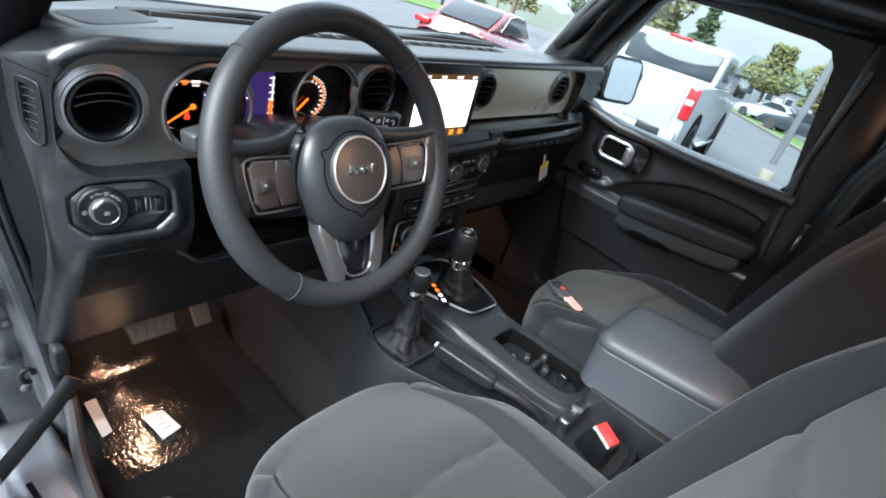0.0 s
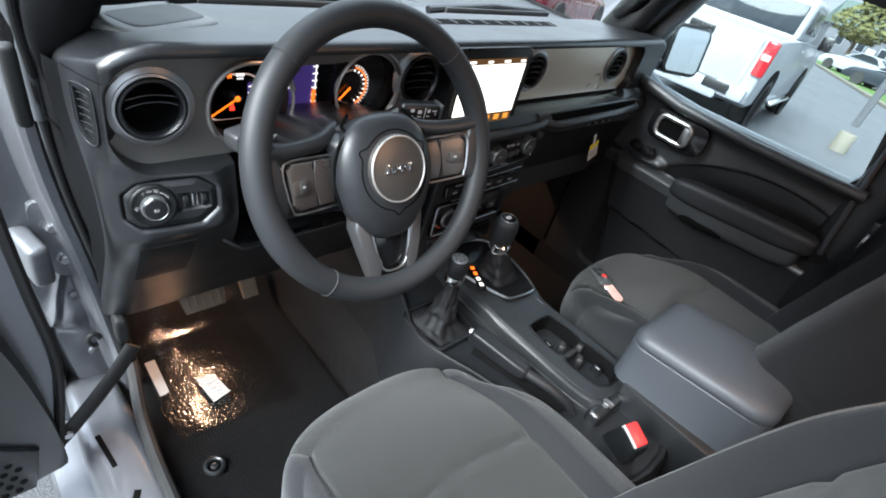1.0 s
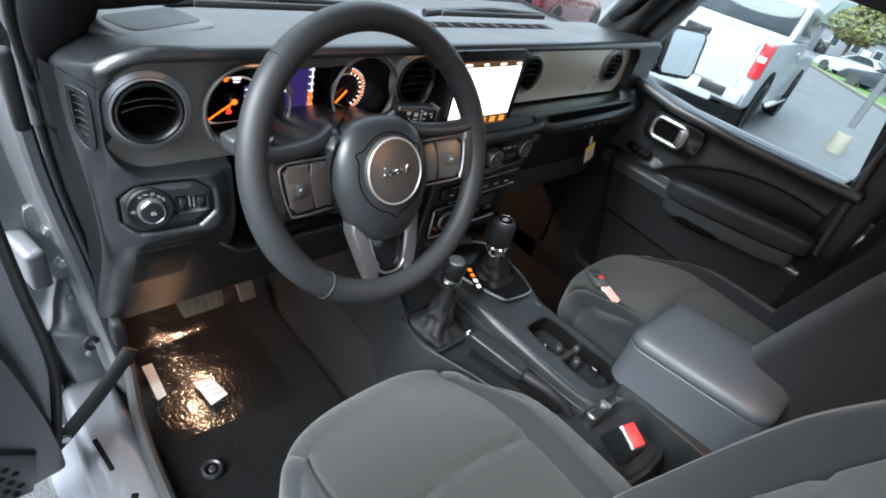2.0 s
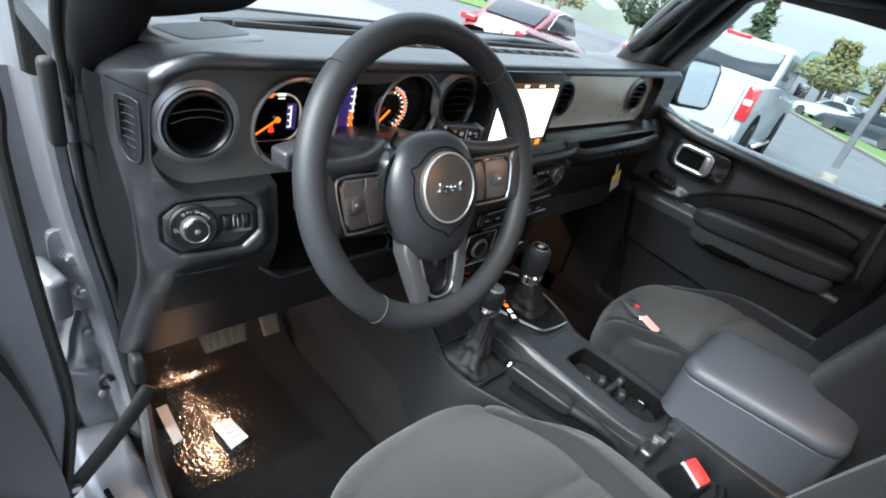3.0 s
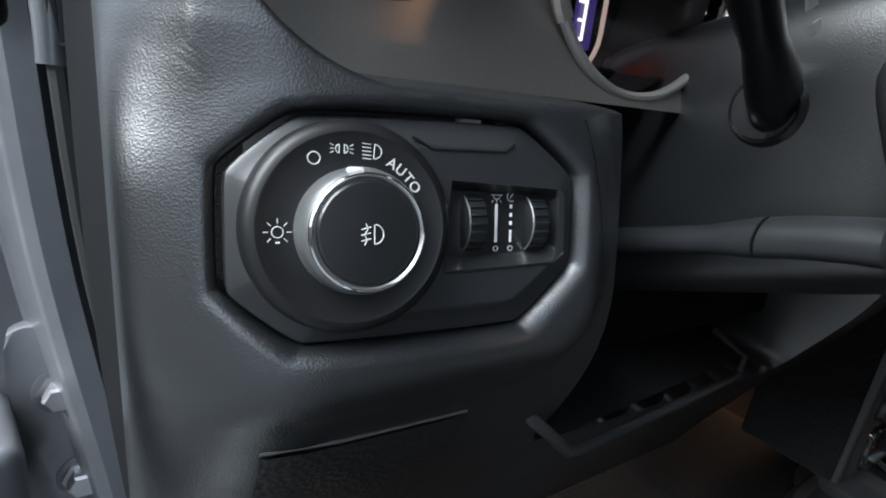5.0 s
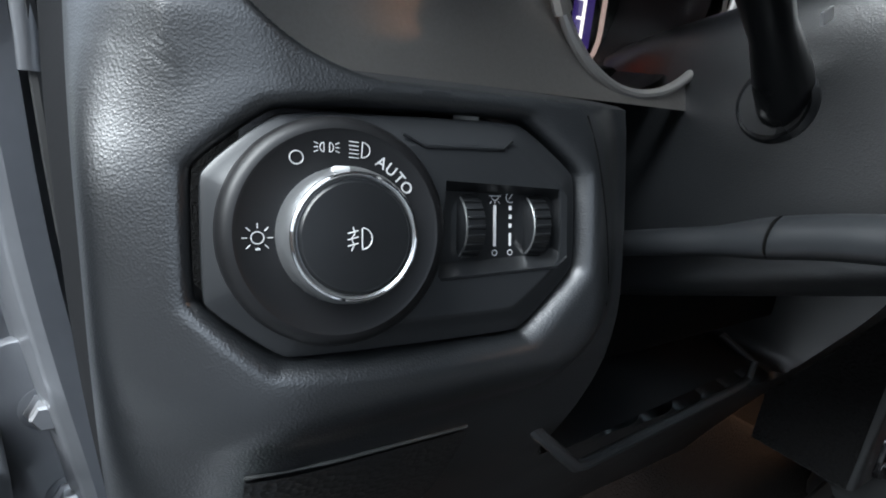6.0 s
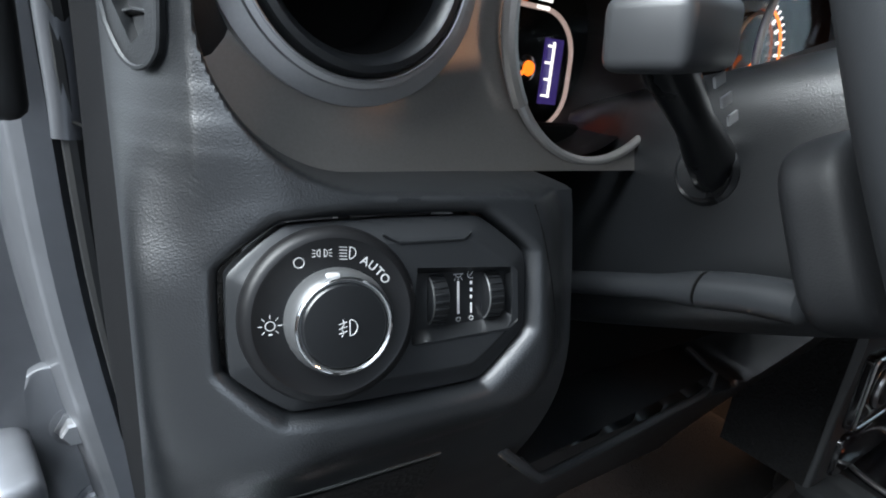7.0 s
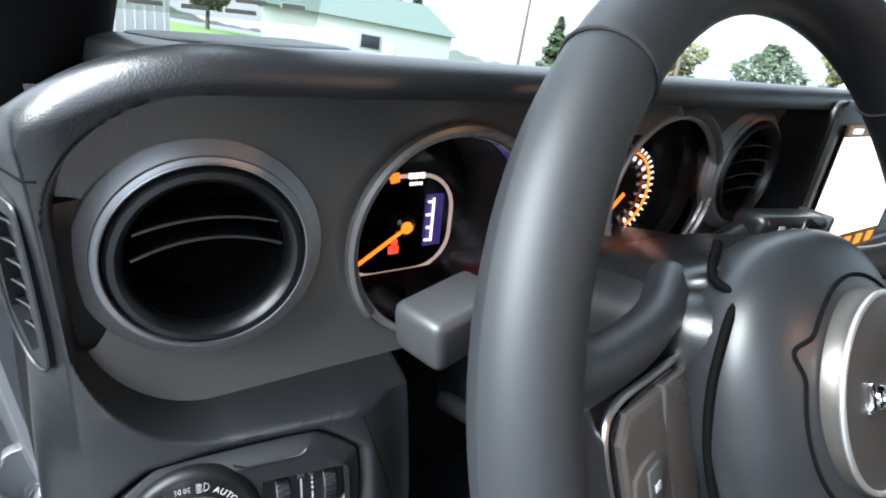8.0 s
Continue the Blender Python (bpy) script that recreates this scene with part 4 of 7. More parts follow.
# fog lamp symbol on the knob
mark([(-0.0015, 0.0025), (-0.0015, -0.0022)] + [(-0.0015 + 0.0023 * math.cos(radians(a)), 0.0002 + 0.0024 * math.sin(radians(a))) for a in range(-90, 91, 22)], 0.00015, -0.0203, parent=knob)
for k in (-1, 0, 1):
    mark([(-0.0024, 0.0014 * k + 0.0006), (-0.0048, 0.0014 * k)], 0.00014, -0.0203, parent=knob)
mark([(-0.0036, 0.0028), (-0.0032, 0.0014), (-0.0040, 0.0002), (-0.0034, -0.0012), (-0.0040, -0.0024)], 0.00014, -0.0203, parent=knob)
# dimmer scales
for k, sx in enumerate((0.0440, 0.0493)):
    if k:
        for n in range(3):
            mark([(sx, 0.0078 - 0.0026 * n), (sx, 0.0066 - 0.0026 * n)], 0.0005, -0.0006)
        mark([(sx, -0.0002), (sx, -0.0040)], 0.0004, -0.0006)
    else:
        mark([(sx, 0.0080), (sx, 0.0040), (sx, -0.0040)], 0.0005, -0.0006)
    mark(circle2(sx, -0.0060, 0.0008, 14), 0.00013, -0.0006, True)
mark(arc(0.0440, 0.0106, 0.0012, 180, 360), 0.00014, -0.0006)
mark([(0.0420, 0.0107), (0.0460, 0.0107)], 0.00014, -0.0006)
for k in (-1, 0, 1):
    mark([(0.0440 + 0.0011 * k, 0.0092), (0.0440 + 0.0017 * k, 0.0084)], 0.00012, -0.0006)
mark(arc(0.0493, 0.0103, 0.0015, 60, 300), 0.00014, -0.0006)
mark([(0.0488, 0.0098), (0.0503, 0.0118)], 0.00014, -0.0006)


def lettering(text, size, m, material, parent, name="lettering"):
    cu = bpy.data.curves.new(name, "FONT")
    cu.body, cu.size, cu.extrude, cu.align_x, cu.align_y = text, size, 0.0001, "CENTER", "CENTER"
    ob = new("tmp", cu)
    me = bpy.data.meshes.new_from_object(ob.evaluated_get(bpy.context.evaluated_depsgraph_get()))
    bpy.data.objects.remove(ob)
    bm = bmesh.new()
    bm.from_mesh(me)
    bpy.data.meshes.remove(me)
    return part(name, moved(bm, m @ Matrix.Rotation(math.pi / 2, 4, "X")), material, parent, smooth=False)


for i, ch in enumerate("AUTO"):
    a = radians(60 - 8.6 * i)
    lettering(ch, 0.0040, SWM @ Matrix.Translation((-0.003 + 0.0198 * math.cos(a), -0.0083, 0.001 + 0.0198 * math.sin(a))) @ Matrix.Rotation(math.pi / 2 - a, 4, "Y"), WHITE_MARK, sw, "letter")

# ---- knee panel details ----
# Lighter grey bead drawn as the highlight along the lid's top edge
part("lid_edge_highlight", tube([(x, dash_y(x, z) - 0.0004, z) for x, z in ((-0.575, 1.0640), (-0.552, 1.0625), (-0.528, 1.0610), (-0.503, 1.0595))], 0.0006, 6), BUTTON, dash)
def lid_point(u, v):
    x, z = -0.575 + 0.072 * u, 0.965 + (0.098 - 0.0045 * u) * v
    return Vector((x, dash_y(x, z) - 0.0016, z))


part("storage_lid", sheet(lid_point, 24, 24), mat("coarse grained plastic", (0.006, 0.006, 0.006), 0.55, spec=0.3, scale=420, bump=0.5, dist=0.0006, kind="pebble", vary=0.1), dash, "coarse grained storage lid")
part("tray_lip", tube([(-0.474, 0.690, 1.058), (-0.458, 0.670, 1.037), (-0.432, 0.668, 1.013), (-0.420, 0.673, 1.006), (-0.30, 0.693, 0.989), (-0.195, 0.711, 0.974), (-0.184, 0.712, 0.977), (-0.181, 0.712, 0.990), (-0.184, 0.740, 1.002)], 0.0030, 10), CONSOLE, dash, "rounded lip of the knee opening")
part("knee_tray", sheet(lambda u, v: Vector((-0.440 + 0.262 * u, 0.668 + 0.045 * u + 0.09 * v, 1.026 - 0.13 * (0.262 * u + 0.01) + 0.004 * v)), 24, 8), SMOOTH, dash, "dark open knee tray")
# near-black block added to fill the column opening with shade
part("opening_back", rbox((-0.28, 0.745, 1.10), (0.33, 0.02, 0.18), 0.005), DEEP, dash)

# ---- centre stack ----
scr = part("touch_screen", prism(rrect2(-0.076, 0.126, 1.164, 1.324, 0.014), 0.655, 0.71, 0.004, 3), SMOOTH, dash, "lit centre touch screen in a black bezel")
part("display", rbox((0.026, 0.6535, 1.244), (0.164, 0.003, 0.124), 0.001), GLOSSY, scr)
part("map_area", rbox((0.026, 0.6515, 1.249), (0.162, 0.002, 0.094), 0), SCREEN, scr, "bright white map page")
part("status_strip", rbox((0.026, 0.6515, 1.301), (0.162, 0.002, 0.010), 0), SCREEN_DARK, scr)
for i in range(4):
    part("status_mark", rbox((-0.038 + 0.045 * i, 0.650, 1.301), (0.016 - 0.004 * (i % 2), 0.001, 0.004), 0), LITWHITE, scr)
part("menu_strip", rbox((0.026, 0.6515, 1.192), (0.162, 0.002, 0.019), 0), SCREEN_DARK, scr)
for i in range(6):
    part("menu_icon", rbox((-0.042 + 0.027 * i, 0.650, 1.192), (0.014, 0.001, 0.011), 0.001), SCREEN_BAR, scr, "orange menu icon")
part("stack_panel", prism([(-0.035, 1.155), (0.238, 1.158), (0.225, 1.04), (0.195, 0.93), (0.185, 0.86), (-0.055, 0.86), (-0.045, 1.0)], 0.655, 0.74, 0.008, 3), CONSOLE, dash, "black centre stack")
# Dark sheet added over the left flank in place of shade
part("stack_shade", sheet(lambda u, v: Vector((lerp(0.862 + 0.29 * u, [0.86, 1.0, 1.155], [-0.058, -0.048, -0.038]), 0.662 + 0.085 * v, 0.862 + 0.29 * u)), 12, 4), CARPET, dash, "dark sheet standing in for shade on the centre stack's flank")
part("stack_brow", tube(curve_pts([(-0.036, 0.650, 1.150), (0.02, 0.643, 1.152), (0.15, 0.641, 1.156), (0.215, 0.643, 1.160), (0.240, 0.652, 1.166)]), 0.0115, 14), CONSOLE, dash, "rounded brow over the climate controls")
hv = part("climate_panel", prism([(0.050, 1.140), (0.225, 1.150), (0.222, 1.086), (0.205, 1.076), (0.070, 1.066), (0.048, 1.078)], 0.646, 0.66, 0.003), GLOSSY, dash, "climate control strip with two knobs")
part("panel_edge", tube([Vector((x, 0.6455, z)) for x, z in ((0.050, 1.140), (0.225, 1.150), (0.222, 1.086), (0.205, 1.076), (0.070, 1.066), (0.048, 1.078), (0.050, 1.140))], 0.0014, 6), SILVER, hv)
for kx, kz in ((0.098, 1.106), (0.190, 1.117)):
    kb = part("climate_knob", lathe([(0.0205, 0), (0.0200, 0.012), (0.0180, 0.0165), (0.0130, 0.0160), (0.0125, 0.015)], 40, (kx, 0.647, kz)), BUTTON, hv, "ribbed round knob")
    part("knob_ring", tube(ring_pts((kx, 0.6315, kz), 0.0180, 40), 0.0011, 8, True), SILVER, kb)
    for i in range(20):
        a = 2 * math.pi * i / 20
        part("knob_rib", rbox((kx + 0.0202 * math.cos(a), 0.6405, kz + 0.0202 * math.sin(a)), (0.0016, 0.009, 0.0016), 0.0004), SMOOTH, kb)
    part("knob_mark", rbox((kx, 0.6312, kz), (0.008, 0.0006, 0.003), 0.0008), GREY_MARK, kb)
part("climate_display", rbox((0.146, 0.6445, 1.121), (0.050, 0.004, 0.022), 0.002), DIAL, hv, "dark climate display")
for mx, mw in ((0.128, 0.008), (0.142, 0.012), (0.160, 0.007)):
    part("display_mark", rbox((mx, 0.6420, 1.122), (mw, 0.0008, 0.005), 0), GREY_MARK, hv)
for i in range(3):
    part("button", rbox((0.126 + 0.020 * i, 0.6445, 1.097 + 0.002 * i), (0.017, 0.005, 0.013), 0.002), BUTTON, hv)
part("chrome_strip", tube([(0.06, 0.643, 1.072), (0.112, 0.643, 1.080), (0.145, 0.643, 1.078)], 0.0015, 6), SILVER, hv)
sp = part("switch_bank", rbox((0.085, 0.650, 1.035), (0.21, 0.012, 0.030), 0.003), GLOSSY, dash, "row of small buttons")
for i in range(6):
    part("button", rbox((0.0 + 0.034 * i, 0.6435, 1.035), (0.029, 0.005, 0.020), 0.002), SMOOTH, sp)
    part("button_mark", rbox((0.0 + 0.034 * i, 0.6405, 1.035), (0.012, 0.0008, 0.003), 0), GREY_MARK, sp)
for zz in (1.053, 1.017):
    part("chrome_strip", tube([(0.0, 0.6435, zz - 0.004), (0.205, 0.6435, zz + 0.006)], 0.0013, 6), SILVER, sp)
pk = part("power_outlet_panel", prism(rrect2(-0.035, 0.055, 0.925, 1.005, 0.008), 0.647, 0.66, 0.002), GLOSSY, dash, "socket panel with chrome surround")
part("surround", tube([Vector((x, 0.6465, z)) for x, z in rrect2(-0.032, 0.052, 0.928, 1.002, 0.008)], 0.0014, 6, True), SILVER, pk)
part("socket_ring", tube(ring_pts((0.01, 0.645, 0.965), 0.019, 32), 0.003, 8, True), SILVER, pk)
part("socket_cap", lathe([(0.017, 0), (0.0165, 0.006), (0.013, 0.007)], 32, (0.01, 0.648, 0.965)), SMOOTH, pk)
us = part("usb_panel", prism(rrect2(0.065, 0.175, 0.935, 1.005, 0.008), 0.647, 0.66, 0.002), GLOSSY, dash, "socket panel")
for i in range(2):
    part("usb_port", rbox((0.10 + 0.04 * i, 0.6465, 0.972), (0.026, 0.003, 0.022), 0.003), SMOOTH, us)
    part("port_mark", rbox((0.10 + 0.04 * i, 0.6445, 0.972), (0.010, 0.001, 0.004), 0), GREY_MARK, us)
part("chrome_strip", tube([(0.07, 0.6455, 0.940), (0.17, 0.6455, 0.942)], 0.0014, 6), SILVER, us)
part("storage_pocket", prism(rrect2(-0.03, 0.17, 0.868, 0.915, 0.01), 0.650, 0.70, 0.003), GLOSSY, dash, "open storage pocket")

# ---- passenger side ----
part("passenger_trim", plate(rrect2(0.10, 0.598, 1.196, 1.318, 0.02, 6), [circle2(0.196, 1.260, 0.036), circle2(0.522, 1.262, 0.036)], 0.694, 0.704), PASSTRIM, dash, "champagne grey metallic passenger panel")
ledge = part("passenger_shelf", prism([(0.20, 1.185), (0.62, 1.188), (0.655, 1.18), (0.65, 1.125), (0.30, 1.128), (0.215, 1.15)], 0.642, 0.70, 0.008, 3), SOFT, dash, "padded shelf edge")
part("shelf_slot", prism([(0.24, 1.183), (0.60, 1.186), (0.60, 1.168), (0.26, 1.164)], 0.6395, 0.66), DEEP, ledge)
part("grab_bar", tube([(0.235, 0.645, 1.162), (0.26, 0.628, 1.160), (0.5, 0.626, 1.166), (0.60, 0.632, 1.170), (0.615, 0.65, 1.172)], 0.010, 10), CONSOLE, ledge, "black grab bar")
for i in range(9):
    part("badge_mark", rbox((0.40 + 0.016 * i, 0.6405, 1.140), (0.010, 0.0015, 0.005), 0.0005), SILVER if i % 2 else SMOOTH, ledge)
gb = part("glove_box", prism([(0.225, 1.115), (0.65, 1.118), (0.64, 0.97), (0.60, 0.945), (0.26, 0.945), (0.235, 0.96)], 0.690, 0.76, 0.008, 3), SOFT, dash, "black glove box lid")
part("lock", lathe([(0.008, 0), (0.008, 0.004), (0.005, 0.0045)], 24, (0.25, 0.655, 1.125)), SILVER, gb)

# ---- steering column ----
col = thing("steering_column", (-0.28, 0.66, 1.10), "black steering column shroud with stalks", "steering column")


def shroud(u, q):
    return Vector((q.x * (1 + 0.10 * u.y), q.y, q.z * (1 + 0.1 * u.y) - 0.30 * q.y))


part("shroud", soft((-0.282, 0.665, 1.155), (0.086, 0.115, 0.072), 6, 16, shroud), PLASTIC, col, "black column shroud")
part("shroud_top", soft((-0.275, 0.625, 1.222), (0.070, 0.055, 0.022), 4, 12, lambda u, q: Vector((q.x, q.y, q.z - 0.35 * q.y))), SMOOTH, col)
part("stalk_socket", moved(lathe([(0.0165, 0.004), (0.0165, -0.003), (0.0145, -0.005), (0.0125, -0.003)], 32, (0, 0, 0), "x"), Matrix.Translation((-0.364, 0.655, 1.176))), SMOOTH, col, "round stalk socket")
part("shroud_seam", tube([(-0.362, 0.60, 1.19), (-0.362, 0.66, 1.168), (-0.355, 0.74, 1.14)], 0.0012, 6), DEEP, col)


def stalk(a, b, r0, r1):
    a, b = Vector(a), Vector(b)
    d = b - a
    st = part("stalk", tube([a, a + d * 0.25, a + d * 0.5, a + d * 0.85, b], [r0, r0 * 0.9, r1 * 0.9, r1 * 1.1, r1], 14, flat=0.85), SMOOTH, col, "black control stalk")
    part("stalk_boot", soft(a, (0.012, 0.017, 0.017), 3, 8), RUBBER, st)
    return st, d.normalized(), b


st, d, tip = stalk((-0.352, 0.655, 1.172), (-0.448, 0.636, 1.226), 0.013, 0.0095)
part("stalk_end", moved(rbox((0, 0, 0), (0.046, 0.030, 0.024), 0.005, 3), Matrix.Translation(tip + Vector((0.004, -0.004, 0.001))) @ Matrix.Rotation(-0.12, 4, "Y") @ Matrix.Rotation(0.2, 4, "Z")), CAP, st, "grey stalk end with a groove")
for i in range(3):
    part("stalk_mark", moved(rbox((0, 0, 0), (0.006, 0.001, 0.004), 0), Matrix.Translation(tip - d * (0.028 + 0.013 * i) + Vector((0, -0.0165, 0.002))) @ Matrix.Rotation(-0.5, 4, "Y")), WHITE_MARK, st)
st, d, tip = stalk((-0.225, 0.660, 1.205), (-0.180, 0.640, 1.231), 0.012, 0.0135)
RS = Matrix.Translation((-0.158, 0.634, 1.235)) @ Matrix.Rotation(0.05, 4, "Y") @ Matrix.Rotation(-0.15, 4, "Z")
part("stalk_end", moved(rbox((0, 0, 0), (0.074, 0.026, 0.026), 0.006, 3), RS), SMOOTH, st, "black wiper stalk with white symbols")
part("stalk_collar", moved(rbox((0.039, 0, 0), (0.006, 0.0275, 0.0275), 0.003, 2), RS), CAP, st)
for mx, mz, mw, mh in ((-0.018, 0.004, 0.006, 0.005), (-0.018, -0.005, 0.006, 0.002), (-0.004, 0.002, 0.007, 0.006), (-0.004, -0.006, 0.008, 0.002), (0.006, 0.0, 0.0012, 0.019), (0.013, 0.004, 0.005, 0.005), (0.013, -0.005, 0.006, 0.002), (0.024, 0.004, 0.008, 0.0015), (0.027, -0.001, 0.002, 0.004)):
    part("stalk_mark", moved(rbox((mx, -0.0133, mz), (mw, 0.0006, mh), 0), RS), WHITE_MARK, st)
lev = part("tilt_lever", tube(curve_pts([(-0.383, 0.712, 1.101), (-0.383, 0.690, 1.108), (-0.381, 0.660, 1.117), (-0.382, 0.625, 1.128), (-0.384, 0.605, 1.133), (-0.386, 0.588, 1.136)]), [(0.0068 + 0.0022 * smooth(16, 22, i)) * (1 - 0.75 * smooth(38, 40.5, i)) for i in range(41)], 14, flat=0.9), SATIN, col, "smooth black tilt lever")
part("lever_groove", tube([Vector((-0.3825 + 0.0082 * math.cos(a), 0.634, 1.1255 + 0.0082 * math.sin(a))) for a in (2 * math.pi * i / 24 for i in range(24))], 0.0006, 6, True), DEEP, lev)

# ---- steering wheel ----
WM = Matrix.Translation((-0.278, 0.549, 1.211)) @ Matrix.Rotation(radians(-24), 4, "X")
whl = thing("steering_wheel", (-0.278, 0.549, 1.0), "black leather steering wheel with round emblem", "steering wheel")
RW = 0.1895


def rim(u, v):
    a, b = 2 * math.pi * u, 2 * math.pi * v
    grip = 1 + 0.07 * math.exp(-((math.degrees(a) % 180 - 25) / 14) ** 2)
    r = RW + 0.0185 * grip * math.cos(b)
    return Vector((r * math.cos(a), 0.0175 * grip * math.sin(b), r * math.sin(a)))


part("rim", moved(sheet(rim, 128, 22), WM), LEATHER, whl, "black leather rim")
for a in (134, 46, -47, -127):
    part("rim_seam", moved(tube([Vector(((RW + 0.0190 * math.cos(b)) * math.cos(radians(a)), 0.0180 * math.sin(b), (RW + 0.0190 * math.cos(b)) * math.sin(radians(a)))) for b in (2 * math.pi * i / 24 for i in range(24))], 0.0009, 6, True), WM), STITCH, whl)
for i in range(26):
    a = radians(-44 + 1.5 * i)
    part("stitch", moved(tube([Vector(((RW - 0.0186) * math.cos(a + s), -0.003 + 0.006 * k, (RW - 0.0186) * math.sin(a + s))) for s, k in ((0, 0), (0.012, 1))], 0.0007, 5), WM), STITCH, whl)


def hub(u, q):
    w = 1 - 0.22 * max(0, -u.z)
    return Vector((q.x * w, q.y, q.z))


HM = WM @ Matrix.Translation((0, 0, -0.015))
part("airbag_cover", moved(soft((0, 0.010, -0.010), (0.081, 0.036, 0.090), 2.5, 32, hub), HM), SATIN, whl, "domed satin black airbag cover")
em = part("emblem", moved(lathe([(0.048, -0.006), (0.0475, 0.0005), (0.0465, 0.0022), (0.0440, 0.0030), (0.010, 0.0034), (0.001, 0.0034)], 64, (0, -0.0255, 0.004)), HM), PLAQUE, whl, "round satin emblem plate with silver ring")
part("emblem_ring", moved(tube(ring_pts((0, -0.0283, 0.004), 0.0452, 72), 0.0015, 10, True), HM), EMBLEM, em)
for i, (bx, bz, bw, bh) in enumerate(((-0.0195, 0.0035, 0.0035, 0.0125), (-0.0220, -0.0020, 0.0060, 0.0030), (0.0170, 0.0010, 0.0032, 0.0130), (0.0200, 0.0050, 0.0055, 0.0055))):
    part("logo_shape", moved(rbox((bx, -0.0296, 0.004 + bz), (bw, 0.0030, bh), 0.0012), HM), CHROME, em)
for bx in (-0.0090, 0.0045):
    part("logo_shape", moved(tube(ring_pts((bx, -0.0296, 0.004), 0.0042, 24, -40, 310), 0.0015, 8), HM), CHROME, em)


def on_cover(x, z):
    w = 1 - 0.22 * max(0, -(z + 0.010) / 0.09)
    return Vector((x, 0.010 - 0.036 * max(0.02, 1 - abs(x / (0.081 * w)) ** 2.5 - abs((z + 0.010) / 0.090) ** 2.5) ** (1 / 2.5) - 0.0002, z))


def groove(a):
    """Radius of the groove round the emblem, with three small tabs."""
    return 0.0555 + 0.0075 * sum(math.exp(-((math.degrees(a) - b + 180) % 360 - 180) ** 2 / 40) for b in (150, 30, 268))


part("cover_groove", moved(tube([on_cover(groove(a) * math.cos(a), 0.002 + groove(a) * math.sin(a)) for a in (2 * math.pi * i / 180 for i in range(180))], 0.0010, 6, True), HM), DEEP, whl, "groove round the emblem")
for s in (-1, 1):
    part("cover_gap", moved(tube(curve_pts([(s * 0.046, 0.016, 0.080), (s * 0.060, 0.012, 0.066), (s * 0.058, 0.004, 0.056), (s * 0.071, 0.002, 0.044), (s * 0.079, 0.006, 0.020), (s * 0.080, 0.010, -0.010), (s * 0.074, 0.012, -0.045)]), 0.0030, 8, flat=0.7), HM), DEEP, whl, "dark gap beside the airbag cover")
part("wheel_back", moved(soft((0, 0.050, -0.012), (0.138, 0.016, 0.040), 5, 14), HM), CLADDING, whl, "black rear cover of the spokes")
part("hub_back", moved(lathe([(0.055, -0.11), (0.072, -0.04), (0.07, -0.02)], 32), HM), SMOOTH, whl)
for s in (-1, 1):
    WS = HM @ Matrix(((1, 0, 0, 0), (-0.32 * s, 1, 0, 0.042), (0, 0, 1, 0), (0, 0, 0, 1)))
    sp2 = part("spoke", moved(prism([(s * 0.06, 0.036), (s * 0.155, 0.034), (s * 0.178, 0.042), (s * 0.178, -0.032), (s * 0.155, -0.036), (s * 0.06, -0.042)][::s], 0.008, 0.032, 0.006, 3), WS), SMOOTH, whl, "black spoke with buttons")
    part("button_frame", moved(tube(curve_pts([(s * 0.072, 0.0050, 0.031), (s * 0.110, 0.0050, 0.033), (s * 0.146, 0.0050, 0.034), (s * 0.158, 0.0050, 0.026), (s * 0.157, 0.0050, 0.0), (s * 0.151, 0.0050, -0.026), (s * 0.140, 0.0050, -0.034), (s * 0.072, 0.0050, -0.038)]), 0.0017, 8), WS), SILVER, sp2, "bright button surround")
    part("button_pad", moved(prism(rounded([(s * 0.070, 0.029), (s * 0.146, 0.032), (s * 0.156, 0.024), (s * 0.149, -0.026), (s * 0.140, -0.032), (s * 0.070, -0.036)], 1)[::s], 0.004, 0.014, 0.001), WS), GLOSSY, sp2)
    part("button", moved(prism([(s * 0.077, 0.0265), (s * 0.107, 0.0285), (s * 0.1115, 0.012), (s * 0.1125, -0.006), (s * 0.107, -0.0305), (s * 0.077, -0.033)][::s], 0.0005, 0.008, 0.0030, 3), WS), SPOKE_BUTTON, sp2, "large flat spoke button")
    part("button", moved(prism([(s * 0.1100, 0.0285), (s * 0.144, 0.0305), (s * 0.1525, 0.022), (s * 0.1495, -0.020), (s * 0.140, -0.0295), (s * 0.1095, -0.0305), (s * 0.1150, -0.006), (s * 0.1140, 0.012)][::s], 0.0005, 0.008, 0.0030, 3), WS), SPOKE_BUTTON, sp2, "rounded rocker button")
    rock = part("rocker", moved(prism(rounded([(s * 0.118, 0.010), (s * 0.147, 0.011), (s * 0.149, 0.0), (s * 0.146, -0.011), (s * 0.118, -0.010)], 1)[::s], -0.0012, 0.004, 0.0008), WS), SPOKE_BUTTON, sp2)
    part("rocker_centre", moved(rbox((s * 0.132, -0.0012, 0.0), (0.012, 0.0025, 0.015), 0.0010), WS), BUTTON, rock)
    part("button_mark", moved(rbox((s * 0.132, -0.0027, 0.0), (0.005, 0.0006, 0.003), 0.001), WS), GREY_MARK, sp2)
    part("spoke_top", moved(tube(curve_pts([(s * 0.054, 0.014, 0.062), (s * 0.080, 0.011, 0.052), (s * 0.110, 0.011, 0.047), (s * 0.145, 0.013, 0.046), (s * 0.166, 0.014, 0.048), (s * 0.180, 0.014, 0.050)]), [0.0125 - 0.0015 * smooth(0, 12, i) + 0.0025 * smooth(24, 40, i) for i in range(41)], 18), WS), SATIN, sp2, "smooth satin spoke top")
